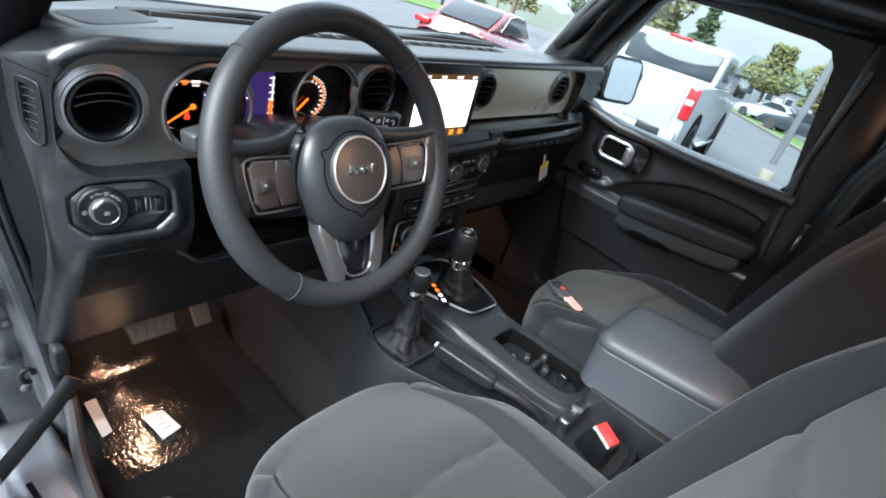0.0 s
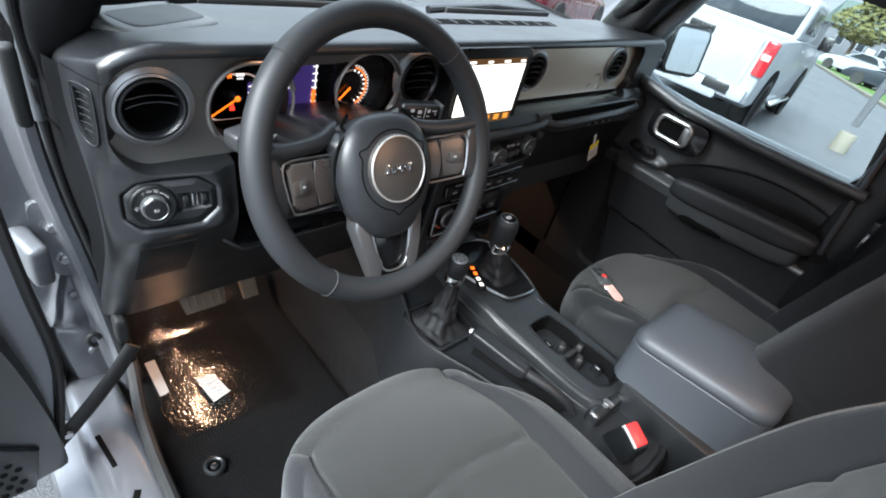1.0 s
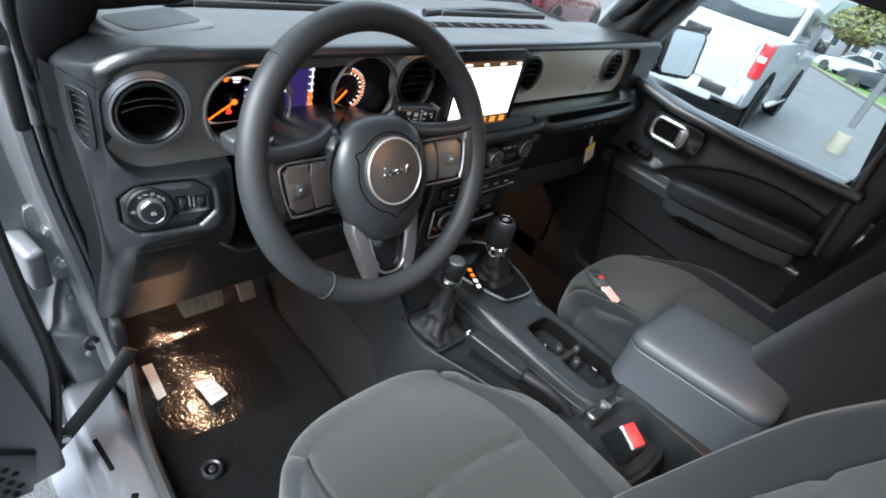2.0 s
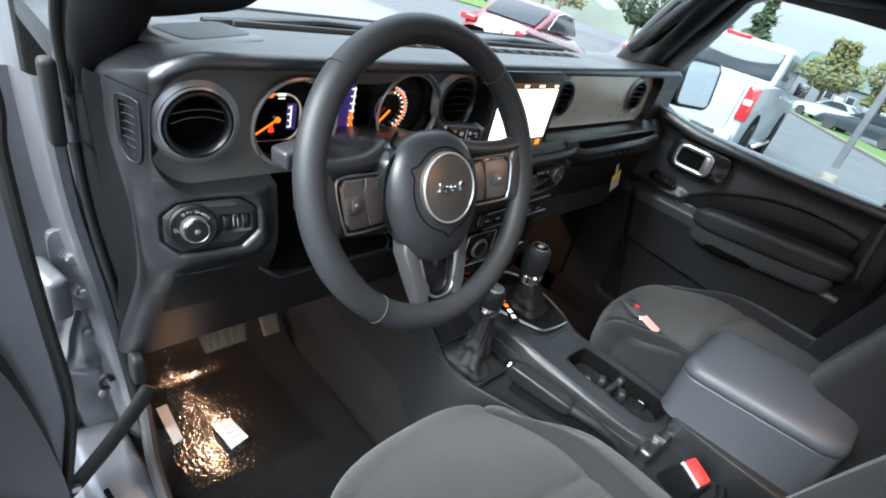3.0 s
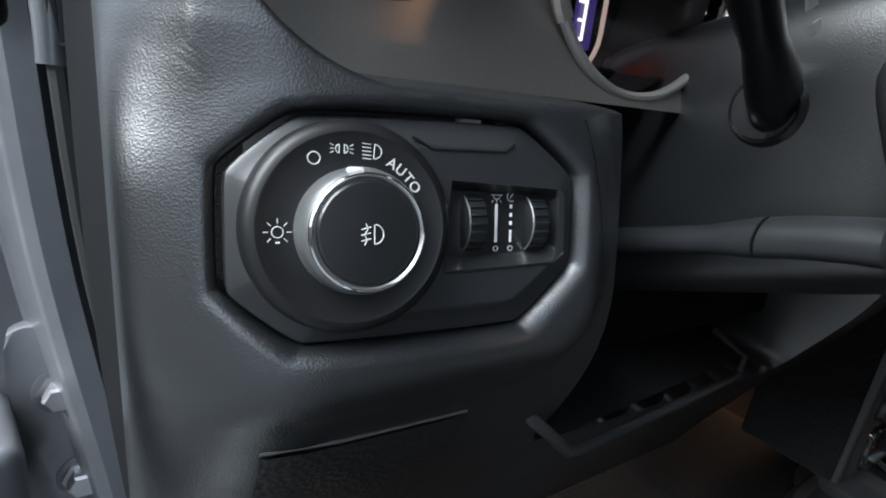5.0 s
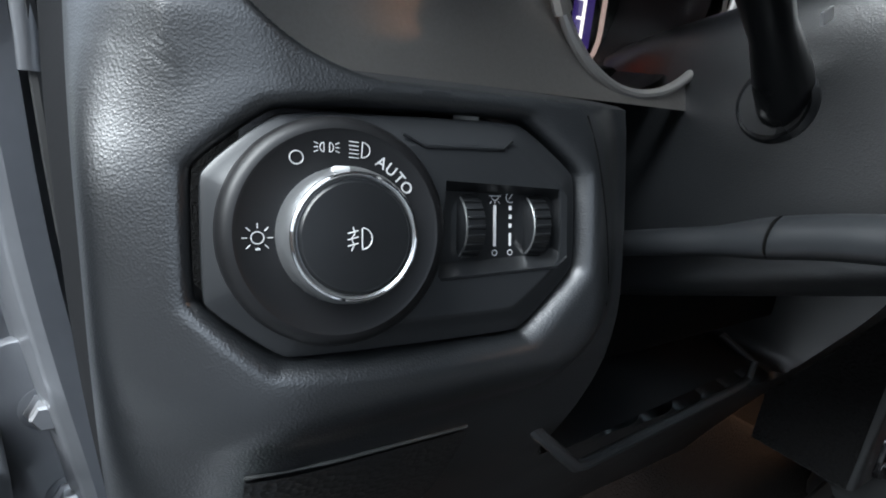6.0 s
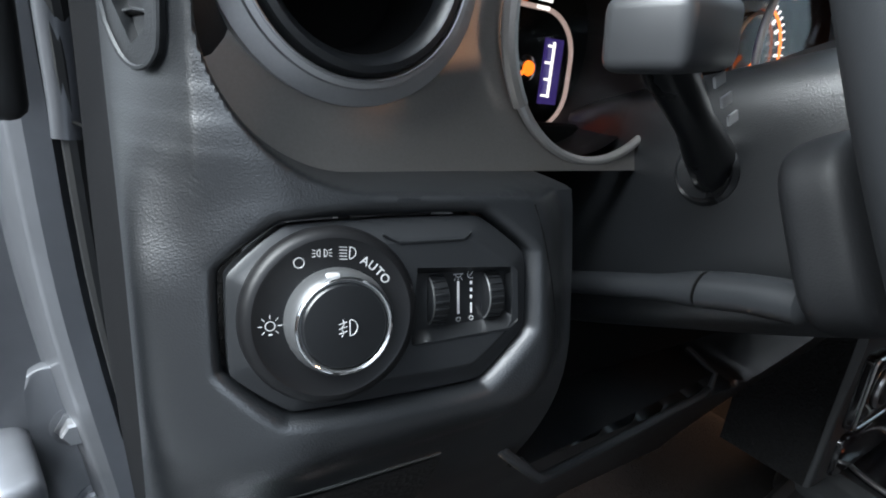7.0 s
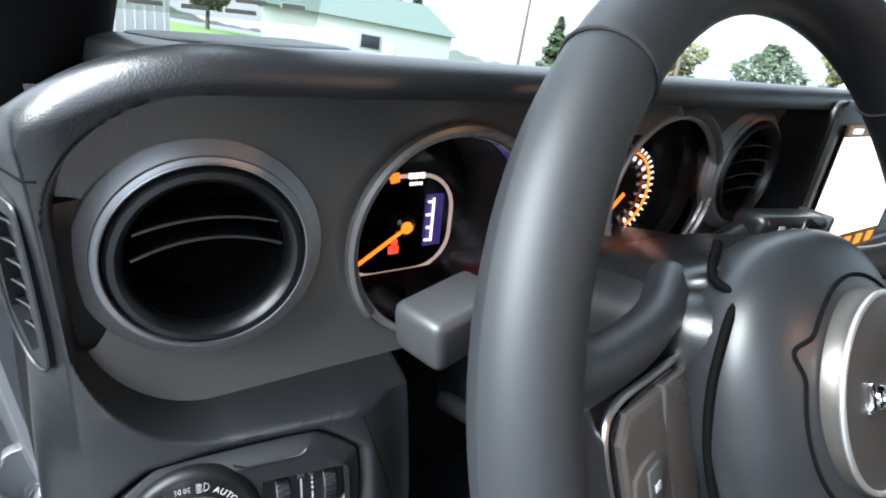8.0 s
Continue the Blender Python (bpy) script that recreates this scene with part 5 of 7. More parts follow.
    part("spoke_edge", moved(prism(rounded([(s * 0.160, 0.040), (s * 0.176, 0.046), (s * 0.182, 0.0), (s * 0.176, -0.044), (s * 0.158, -0.038), (s * 0.157, 0.0)], 2)[::s], 0.004, 0.028, 0.005, 3), WS), SATIN, sp2)
low = part("lower_spoke", moved(prism([(-0.036, -0.075), (0.036, -0.075), (0.026, -0.148), (0.014, -0.164), (-0.014, -0.164), (-0.026, -0.148)], 0.008, 0.028, 0.004, 3), WM), GLOSSY, whl, "lower spoke with a satin silver frame")
for s in (-1, 1):
    part("spoke_leg", moved(prism(rounded([(s * 0.066, -0.072), (s * 0.040, -0.078), (s * 0.029, -0.146), (s * 0.020, -0.166), (s * 0.036, -0.182), (s * 0.046, -0.150)], 1)[::-s], 0.001, 0.026, 0.005, 3), WM), LEGSILVER, low, "satin dark silver leg")
part("spoke_frame", moved(tube(curve_pts([(-0.038, 0.003, -0.080), (-0.028, 0.003, -0.140), (-0.022, 0.003, -0.158), (-0.010, 0.003, -0.166), (0.010, 0.003, -0.166), (0.022, 0.003, -0.158), (0.028, 0.003, -0.140), (0.038, 0.003, -0.080)]), 0.0020, 10), WM), SILVER, low, "bright inner line")

# ---- pedals, mat ----
bp = thing("brake_pedal", (-0.43, 0.86, 0.76), "wide rubber brake pedal", "pedal")
PM = Matrix.Translation((-0.435, 0.836, 0.770)) @ Matrix.Rotation(radians(-35), 4, "X")
part("pad", moved(prism([(-0.048, 0.026), (0.046, 0.026), (0.040, -0.030), (-0.036, -0.030)], 0, 0.014, 0.004, 3), PM), PEDAL, bp, "worn rubber pad")
for i in range(5):
    part("tread", moved(rbox((-0.03 + 0.015 * i, -0.0015, 0), (0.005, 0.004, 0.045), 0.001), PM), PEDAL, bp)
part("arm", tube([(-0.435, 0.850, 0.785), (-0.43, 0.92, 0.95), (-0.42, 0.98, 1.10)], 0.009, 8), SMOOTH, bp)
ap = thing("accelerator_pedal", (-0.31, 0.88, 0.70), "narrow rubber accelerator pedal", "pedal")
PM = Matrix.Translation((-0.340, 0.838, 0.760)) @ Matrix.Rotation(radians(-30), 4, "X")
part("pad", moved(prism([(-0.020, 0.05), (0.016, 0.05), (0.018, -0.03), (-0.014, -0.03)], 0, 0.012, 0.003, 3), PM), PEDAL, ap, "worn rubber pad")
part("arm", tube([(-0.340, 0.855, 0.785), (-0.335, 0.94, 0.90), (-0.32, 1.0, 1.05)], 0.008, 8), SMOOTH, ap)

mt = thing("floor_mat", (-0.40, 0.75, FLOOR), "black carpet floor mat with a round fixing", "floor mat")


def mat_shape(u, v):
    x, y = -0.575 + 0.36 * u, 0.42 + 0.62 * v
    return Vector((x, y, FLOOR + 0.018 + 0.10 * smooth(0.93, 1.08, y) + 0.004 * noise.noise(Vector((x * 7, y * 7, 3)))))


mm = sheet(mat_shape, 40, 60)
bmesh.ops.solidify(mm, geom=mm.faces[:], thickness=0.010)
part("carpet", mm, CARPET, mt)
part("grommet", tube([Vector((-0.515 + 0.016 * math.cos(a), 0.60 + 0.016 * math.sin(a), FLOOR + 0.026)) for a in (2 * math.pi * i / 28 for i in range(28))], 0.005, 8, True), SMOOTH, mt, "black ring fixing")
part("grommet_post", lathe([(0.008, 0), (0.007, 0.008), (0.004, 0.009)], 20, (-0.515, 0.60, FLOOR + 0.02), "z"), SMOOTH, mt)

# clear protective film with crinkles


def film_shape(u, v):
    x = (-0.542 + 0.245 * u) * (1 - v) + (-0.515 + 0.205 * u) * v - 0.11 * v * (1 - v) * (1 - u)
    y = 0.682 + 0.36 * v - 0.02 * u * (1 - v) - 0.05 * u * v
    mid = 0.20 + 0.16 * (1 - v) * smooth(1.0, 0.3, v)
    band = math.exp(-((u - mid) / 0.13) ** 2) * smooth(0.12, 0.35, v) + 0.6 * math.exp(-((u - 0.34) / 0.16) ** 2) * smooth(0.26, 0.08, v)
    w = 0.0007 * noise.noise(Vector((x * 22, y * 24, 5)))
    # fine creases run across the band
    w += band * (0.00050 * math.sin(1250 * (y + 0.55 * x) + 5 * noise.noise(Vector((x * 40, y * 40, 1)))) * (0.4 + abs(noise.noise(Vector((x * 60, y * 30, 9))))) + 0.0006 * noise.noise(Vector((x * 260, y * 120, 0))))
    w += 0.00035 * noise.noise(Vector((x * 150, y * 150, 7)))
    return Vector((x, y, FLOOR + 0.032 + 0.10 * smooth(0.93, 1.08, y) + w))


solo("protective_film", sheet(film_shape, 260, 340), FILM, "crinkled clear plastic film on the floor mat", "plastic film")


def paper(pts, label, z=FLOOR + 0.045):
    bm = bmesh.new()
    vs = [bm.verts.new((x, y, z + dz)) for x, y, dz in pts]
    bm.faces.new(vs)
    bmesh.ops.solidify(bm, geom=bm.faces[:], thickness=0.0012)
    return solo("paper_label", bm, PAPER, label, "paper label", "labels on the film")


lb = paper([(-0.475, 0.794, 0.002), (-0.466, 0.722, 0), (-0.428, 0.730, 0.002), (-0.439, 0.789, 0.003)], "white printed paper label on the film")
for i in range(3):
    part("print_bar", rbox((-0.452 + 0.002 * i, 0.774 - 0.014 * i, FLOOR + 0.0482), (0.018, 0.005, 0.0006), 0), INK, lb)
paper([(-0.546, 0.883, 0.002), (-0.547, 0.786, 0), (-0.529, 0.789, 0.002), (-0.526, 0.883, 0.003)], "narrow white paper strip on the film")

# ---- centre console ----
con = thing("centre_console", (0.1, 0.35, FLOOR + 0.1), "black plastic centre console between the seats", "console")
FLIP = Matrix(((1, 0, 0, 0), (0, 0, 1, 0), (0, -1, 0, 0), (0, 0, 0, 1)))


def top_shape(pts, z0, z1, bev=0.01):
    return moved(prism(pts, z0, z1, bev, 3), FLIP)


def swollen(pts, by, c=(0.09, 0.42)):
    """The outline pushed outwards from its middle by about the given width."""
    out_pts = []
    for x, y in pts:
        d = math.hypot(x - c[0], y - c[1])
        out_pts.append((x + (x - c[0]) / d * by, y + (y - c[1]) / d * by))
    return out_pts


# lower deck with the transfer lever and the hand brake
DECK = rounded([(-0.070, 0.70), (-0.092, 0.640), (-0.112, 0.595), (-0.140, 0.540), (-0.144, 0.488), (-0.124, 0.430), (-0.100, 0.370), (-0.085, 0.290), (-0.070, 0.180), (-0.060, 0.06), (0.16, 0.06), (0.19, 0.30), (0.20, 0.70)], 2)
part("lower_deck", moved(lofted([(swollen(DECK, 0.026), -0.60), (swollen(DECK, 0.016), -0.74), (swollen(DECK, 0.006), -0.798), (swollen(DECK, 0.002), -0.8085), (swollen(DECK, -0.002), -0.8105), (swollen(DECK, -0.006), -0.8085), (swollen(DECK, -0.010), -0.8015), (swollen(DECK, -0.016), -0.7995)], True), FLIP), PANEL, con, "black grained console base with a raised lip")
# upper panel: gear lever deck, cup holders
TOP = rounded([(0.036, 0.705), (0.030, 0.640), (0.016, 0.560), (0.016, 0.500), (0.026, 0.420), (0.026, 0.260), (0.036, 0.206), (0.062, 0.190), (0.128, 0.188), (0.164, 0.200), (0.170, 0.230), (0.162, 0.420), (0.168, 0.470), (0.196, 0.540), (0.200, 0.705)][::-1], 2)
WELL = rounded([(0.072, 0.404), (0.126, 0.402), (0.140, 0.392), (0.146, 0.350), (0.145, 0.318), (0.139, 0.308), (0.147, 0.298), (0.152, 0.250), (0.150, 0.224), (0.134, 0.208), (0.088, 0.206), (0.066, 0.222), (0.060, 0.262), (0.060, 0.298), (0.068, 0.308), (0.060, 0.318), (0.058, 0.352), (0.062, 0.392)], 2)


def deck_z(x, y):
    """The panel rises towards the gear lever in a soft step."""
    return 0.835 + 0.010 * smooth(0.43, 0.49, y)


def draped(bm, top=0.834):
    for v in bm.verts:
        if v.co.z > top - 0.045:
            v.co.z += (deck_z(v.co.x, v.co.y) - 0.835) * smooth(top - 0.045, top, v.co.z)
    return bm


part("top_panel", draped(moved(plate(swollen(TOP, -0.004), [WELL], -0.835, -0.815), FLIP)), CONSOLE, con, "satin black top panel")
part("top_side", draped(moved(lofted([(swollen(TOP, -0.004), -0.8352), (swollen(TOP, -0.0015), -0.8345), (swollen(TOP, 0.0), -0.832), (swollen(TOP, 0.003), -0.826), (swollen(TOP, 0.0055), -0.8245), (swollen(TOP, 0.007), -0.822), (swollen(TOP, 0.013), -0.808), (swollen(TOP, 0.018), -0.8065), (swollen(TOP, 0.020), -0.803), (swollen(TOP, 0.024), -0.78)]), FLIP)), CONSOLE, con, "stepped satin black panel side")
# cup well coloured near-black for the shade in it
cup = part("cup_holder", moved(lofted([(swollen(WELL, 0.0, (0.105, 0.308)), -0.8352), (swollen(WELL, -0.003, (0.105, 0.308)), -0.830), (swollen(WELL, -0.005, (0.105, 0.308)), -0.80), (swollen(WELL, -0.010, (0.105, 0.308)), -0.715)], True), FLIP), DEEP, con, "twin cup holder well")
part("cup_rim", tube([Vector((x, y, 0.8355)) for x, y in WELL], 0.0022, 8, True), SMOOTH, cup)
for tx, ty, tz, ang in ((0.069, 0.308, 0.815, 0.0), (0.137, 0.306, 0.815, 0.0), (0.103, 0.330, 0.812, 0.5), (0.108, 0.286, 0.812, 0.5)):
    part("cup_tab", moved(soft((0, 0, 0), (0.011, 0.008, 0.017), 4, 6), Matrix.Translation((tx, ty, tz)) @ Matrix.Rotation(ang, 4, "Z")), RUBBER, cup, "rubber cup tab")
for tx, ty in ((0.082, 0.352), (0.126, 0.252)):
    part("cup_spring", soft((tx, ty, 0.812), (0.005, 0.012, 0.012), 3, 6), GLOSSY, cup, "glossy spring tab")
part("divider", rbox((0.104, 0.308, 0.800), (0.066, 0.012, 0.045), 0.004), RUBBER, cup)
# shallow tray ahead of the cups: a rounded lip
part("tray_lip", tube([Vector((x, y, deck_z(x, y) + 0.0005)) for x, y in ((0.055, 0.425), (0.058, 0.446), (0.070, 0.455), (0.130, 0.457), (0.146, 0.450), (0.150, 0.430))], 0.0022, 8), CONSOLE, con)
BEZEL_OUT = rounded([(0.030, 0.600), (0.034, 0.560), (0.066, 0.478), (0.080, 0.468), (0.142, 0.462), (0.158, 0.470), (0.184, 0.560), (0.186, 0.640), (0.150, 0.668), (0.060, 0.668), (0.040, 0.645)][::-1], 2)
bz = part("shifter_bezel", top_shape(BEZEL_OUT, -0.8505, -0.835, 0.002), GLOSSY, con, "gear lever plate with bright surround")
part("bezel_trim", tube([Vector((x, y, 0.8508)) for x, y in BEZEL_OUT], 0.0028, 8, True), SILVER, bz, "bright bezel line")
GD = Matrix.Translation((0.052, 0.556, 0.853)) @ Matrix.Rotation(radians(-22), 4, "Z")
part("gear_display", moved(rbox((0, 0, 0), (0.018, 0.082, 0.005), 0.002), GD), GLOSSY, bz)
for i in range(4):
    part("gear_letter_bar", moved(rbox((0, -0.026 + 0.018 * i, 0.0029), (0.0085, 0.010, 0.0008), 0), GD), LITAMBER if i > 1 else LITWHITE, bz)
part("caution_tag", moved(prism([(-0.018, -0.008), (0.018, -0.006), (0.0, 0.014)], 0, 0.001), Matrix.Translation((0.045, 0.690, 0.852)) @ Matrix.Rotation(radians(-90), 4, "X")), mat("salmon paper", (0.55, 0.30, 0.20), 0.7, vary=0.05), bz, "small salmon paper triangle")


def boot(u, v, c, r0, r1, h, seed, fall=0.6, crease=0.22, lean=(0, 0)):
    a = 2 * math.pi * u
    r = r0 + (r1 - r0) * v ** fall
    r *= 1 + 0.45 * crease * math.sin(7 * math.pi * v + 1.5 * math.sin(2 * a + seed)) * (1 - v) + crease * noise.noise(Vector((2.2 * math.cos(a), 2.2 * math.sin(a), 6 * v + seed)))
    k = (abs(math.cos(a)) ** 4 + abs(math.sin(a)) ** 4) ** -0.25
    k = k * (1 - v) + v
    return Vector(c) + Vector((r * k * math.cos(a) + lean[0] * v, r * k * math.sin(a) + lean[1] * v, h * v))


gl = part("gear_lever", sheet(lambda u, v: boot(u, v, (0.112, 0.545, 0.848), 0.040, 0.019, 0.072, 1, 0.75, 0.10, (-0.006, 0.016)), 56, 40), BOOT, con, "gear lever with leather boot")
part("gear_collar", lathe([(0.018, 0.906), (0.024, 0.911), (0.0255, 0.918), (0.0245, 0.926), (0.0255, 0.930), (0.021, 0.935)], 28, (0.105, 0.562, 0), "z"), CHROME, gl, "chrome collar")
part("gear_knob", lathe([(0.021, 0.932), (0.0250, 0.938), (0.0270, 0.950), (0.0275, 0.970), (0.0262, 0.986), (0.0225, 0.993), (0.019, 0.9955), (0.002, 0.996)], 32, (0.102, 0.563, 0), "z"), LEATHER, gl, "black gear knob")
part("knob_cap", lathe([(0.0175, 0.9955), (0.0165, 0.9975)], 28, (0.102, 0.563, 0), "z"), GLOSSY, gl)
part("cap_ring", tube([Vector((0.102 + 0.0178 * math.cos(a), 0.563 + 0.0178 * math.sin(a), 0.9965)) for a in (2 * math.pi * i / 28 for i in range(28))], 0.0012, 6, True), SILVER, gl)
part("cap_mark", rbox((0.102, 0.563, 0.9978), (0.014, 0.010, 0.0006), 0.0002), GREY_MARK, gl)
tr = part("transfer_lever", sheet(lambda u, v: boot(u, v, (-0.078, 0.520, 0.802), 0.050, 0.012, 0.108, 4, 0.42, 0.22, (0.014, 0.008)), 64, 48), BOOT, con, "transfer lever with creased leather boot")
part("transfer_frame", tube([Vector((x, y, 0.805)) for x, y in rrect2(-0.134, -0.022, 0.462, 0.578, 0.02)], 0.005, 8, True), SMOOTH, tr)
part("transfer_collar", lathe([(0.013, 0.905), (0.019, 0.910), (0.0205, 0.918), (0.018, 0.926)], 24, (-0.062, 0.53, 0), "z"), CHROME, tr)
part("transfer_knob", lathe([(0.015, 0.924), (0.0205, 0.930), (0.0222, 0.943), (0.0210, 0.957), (0.0165, 0.963), (0.002, 0.9635)], 28, (-0.060, 0.533, 0), "z"), LEATHER, tr, "round black knob")
part("knob_disc", lathe([(0.0165, 0.9632), (0.0155, 0.9652), (0.002, 0.9656)], 32, (-0.060, 0.533, 0), "z"), SILVER, tr, "satin silver knob disc")
for k in range(6):
    a = k * math.pi / 3
    part("disc_mark", rbox((-0.060 + 0.0095 * math.cos(a), 0.533 + 0.0095 * math.sin(a), 0.9660), (0.003, 0.003, 0.0008), 0), SMOOTH, tr)
# hand brake
HBM = Matrix.Translation((-0.053, 0.379, 0.842)) @ Matrix.Rotation(0.280, 4, "Z") @ Matrix.Rotation(0.10, 4, "X")
hb = part("hand_brake", moved(soft((0, 0, 0), (0.0170, 0.066, 0.0155), 6, 10, lambda u, q: Vector((q.x, q.y, q.z * (1 + 0.12 * u.y)))), HBM), PANEL, con, "hand brake lever with leather grip")
part("brake_button", moved(lathe([(0.0090, -0.004), (0.0090, 0.002), (0.0080, 0.006), (0.0055, 0.0075)], 20), HBM @ Matrix.Translation((0, 0.064, 0.001)) @ Matrix.Rotation(math.pi, 4, "Z")), CHROME, hb, "bright release button")
part("grip_seam", moved(tube([(-0.004, -0.058, 0.0140), (-0.004, 0.0, 0.0142), (-0.004, 0.055, 0.0150)], 0.0006, 6), HBM), STITCH, hb)
part("brake_lever", tube([(-0.038, 0.322, 0.836), (-0.018, 0.275, 0.828), (0.000, 0.235, 0.812), (0.006, 0.215, 0.795)], [0.0105, 0.010, 0.009, 0.008], 12), PANEL, hb)
part("brake_slot", tube([(-0.060, 0.43, 0.803), (-0.010, 0.235, 0.803)], 0.013, 8, flat=0.5), DEEP, con)
# storage box behind, with its lid
part("rear_box", rbox((0.200, 0.06, 0.730), (0.205, 0.262, 0.26), 0.006), PLASTIC, con, "black grained console box")
part("front_face", rbox((0.115, 0.187, 0.775), (0.20, 0.03, 0.10), 0.010, 3), PLASTIC, con)
part("clip", rbox((0.060, 0.189, 0.829), (0.010, 0.030, 0.008), 0.002), SILVER, con, "small bright clip")


def foot(d):
    pts = rrect2(0.0985 + d, 0.296 - d, -0.030 + d, 0.226 - d, 0.036 - min(d, 0.02), 10)
    return [(x + 0.10 * (0.226 - y), y) for x, y in pts]


def lifted(bm):
    """The lid rises gently to the rear."""
    for v in bm.verts:
        v.co.z += 0.045 * (0.226 - v.co.y) * smooth(0.86, 0.95, v.co.z)
    return bm


part("arm_box", lifted(moved(lofted([(foot(0.0), -0.855), (foot(0.0), -0.9435), (foot(0.0015), -0.9455), (foot(0.006), -0.946)], True), FLIP)), VINYL, con, "dark vinyl box side")
ar = part("armrest", lifted(moved(lofted([(foot(0.004), -0.9465), (foot(0.0005), -0.948), (foot(-0.0008), -0.951), (foot(-0.0006), -0.956), (foot(0.001), -0.961), (foot(0.0035), -0.9655), (foot(0.008), -0.9700), (foot(0.016), -0.9745), (foot(0.030), -0.9785), (foot(0.05), -0.9810), (foot(0.075), -0.9822)], True), FLIP)), VINYL, con, "grey black padded armrest lid")
part("armrest_seam", lifted(tube([Vector((x, y, 0.9462)) for x, y in foot(0.0010)], 0.0009, 6, True)), STITCH, ar)
part("box_hook", rbox((0.103, 0.100, 0.853), (0.010, 0.014, 0.008), 0.002), RUBBER, con)

# ---- seats ----


def soft_pick(c, s, k, n, fn, keep, line, seam):
    """As soft(), but only the faces that are kept; the grid line at abs(x) = line runs along the seam."""
    bm = bmesh.new()
    bmesh.ops.create_cube(bm, size=2)
    bmesh.ops.subdivide_edges(bm, edges=bm.edges[:], cuts=n, use_grid_fill=True)
    bmesh.ops.delete(bm, geom=[f for f in bm.faces if not keep(f.calc_center_median())], context="FACES")
    for v in bm.verts:
        u = v.co.copy()
        at, far = seam(u), abs(u.x)
        far = far * at / line if far <= line else at + (far - line) * (1 - at) / (1 - line)
        u.x = math.copysign(far, u.x)
        q = u / (sum(abs(a) ** k for a in u)) ** (1 / k)
        v.co = fn(u, Vector((q.x * s[0], q.y * s[1], q.z * s[2]))) + Vector(c)
    return bm


CUSHION_LINE, BACK_LINE = 1 - 22 / 65, 0.6


def cushion_seam(y):
    return 0.66 + 0.06 * y


def seat_cushion(u, q):
    p = q.copy()
    top = smooth(-0.4, 0.4, u.z)
    bol = smooth(0.0, 0.16, abs(u.x) - cushion_seam(u.y) + 0.02)
    p.z += top * (0.016 * bol * (1 - 0.6 * smooth(0.1, 1, u.y)) - 0.006 * (1 - bol) * smooth(1, 0.2, abs(u.y)))
    p.z -= top * 0.008 * math.exp(-((abs(u.x) - cushion_seam(u.y)) / 0.020) ** 2)
    p.z -= top * 0.005 * math.exp(-((u.y - 0.25 + 0.10 * abs(u.x)) / 0.022) ** 2) * (1 - bol)
    p.z -= top * 0.010 * smooth(0.25, 0.7, u.y) * (1 - bol) * 0.4
    p.z -= 0.030 * smooth(0.35, 1.0, u.y)
    # the front runs in a round bow and the cushion narrows towards it
    f = smooth(-0.2, 1.0, u.y)
    p.y -= 0.062 * f * abs(u.x) ** 2.6
    p.x *= 1 - 0.07 * f
    p.z += 0.0016 * noise.noise(Vector((p.x * 9, p.y * 9, 2.0))) * top
    return p


def back_seam(z):
    return 0.60 - 0.05 * z


def seat_back(u, q):
    p = q.copy()
    front = 1 if u.y > 0 else 0
    bol = smooth(0.0, 0.2, abs(u.x) - back_seam(u.z) + 0.02)
    p.y += (0.034 * bol * smooth(1.0, 0.2, u.z) - 0.008 * (1 - bol)) * front
    p.y -= 0.007 * math.exp(-((abs(u.x) - back_seam(u.z)) / 0.022) ** 2) * front
    p.y -= 0.005 * math.exp(-((u.z - 0.30 + 0.2 * u.x * u.x) / 0.02) ** 2) * front * (1 - bol)
    p.y -= 0.004 * math.exp(-((u.z + 0.35) / 0.02) ** 2) * front * (1 - bol)
    p.x *= 1 - 0.16 * smooth(0.1, 1.0, u.z)
    p.y += 0.002 * noise.noise(Vector((p.x * 8, p.z * 8, 4.0))) * front
    return p


SEAT_C, SEAT_S = Vector((-0.322, 0.165, 0.812)), (0.236, 0.290, 0.082)
seat = thing("front_seat", (-0.322, 0.1, FLOOR), "charcoal cloth front seat with stitched bolsters", "car seat", "front seats")
part("cushion", soft_pick(SEAT_C, SEAT_S, 5, 64, seat_cushion, lambda u: abs(u.x) < CUSHION_LINE, CUSHION_LINE, lambda u: cushion_seam(u.y)), FABRIC, seat, "charcoal woven cloth seat insert")
for s in (-1, 1):
    part("cushion_bolster", soft_pick(SEAT_C, SEAT_S, 5, 64, seat_cushion, lambda u, s=s: s * u.x > CUSHION_LINE, CUSHION_LINE, lambda u: cushion_seam(u.y)), FABRIC_SIDE, seat, "smooth charcoal cloth bolster")


def on_cushion(x, y):
    u = Vector((x, y, 1.0))
    q = u / (sum(abs(a) ** 5.0 for a in u)) ** 0.2
    return seat_cushion(u, Vector((q.x * SEAT_S[0], q.y * SEAT_S[1], q.z * SEAT_S[2]))) + SEAT_C + Vector((0, 0, 0.0006))


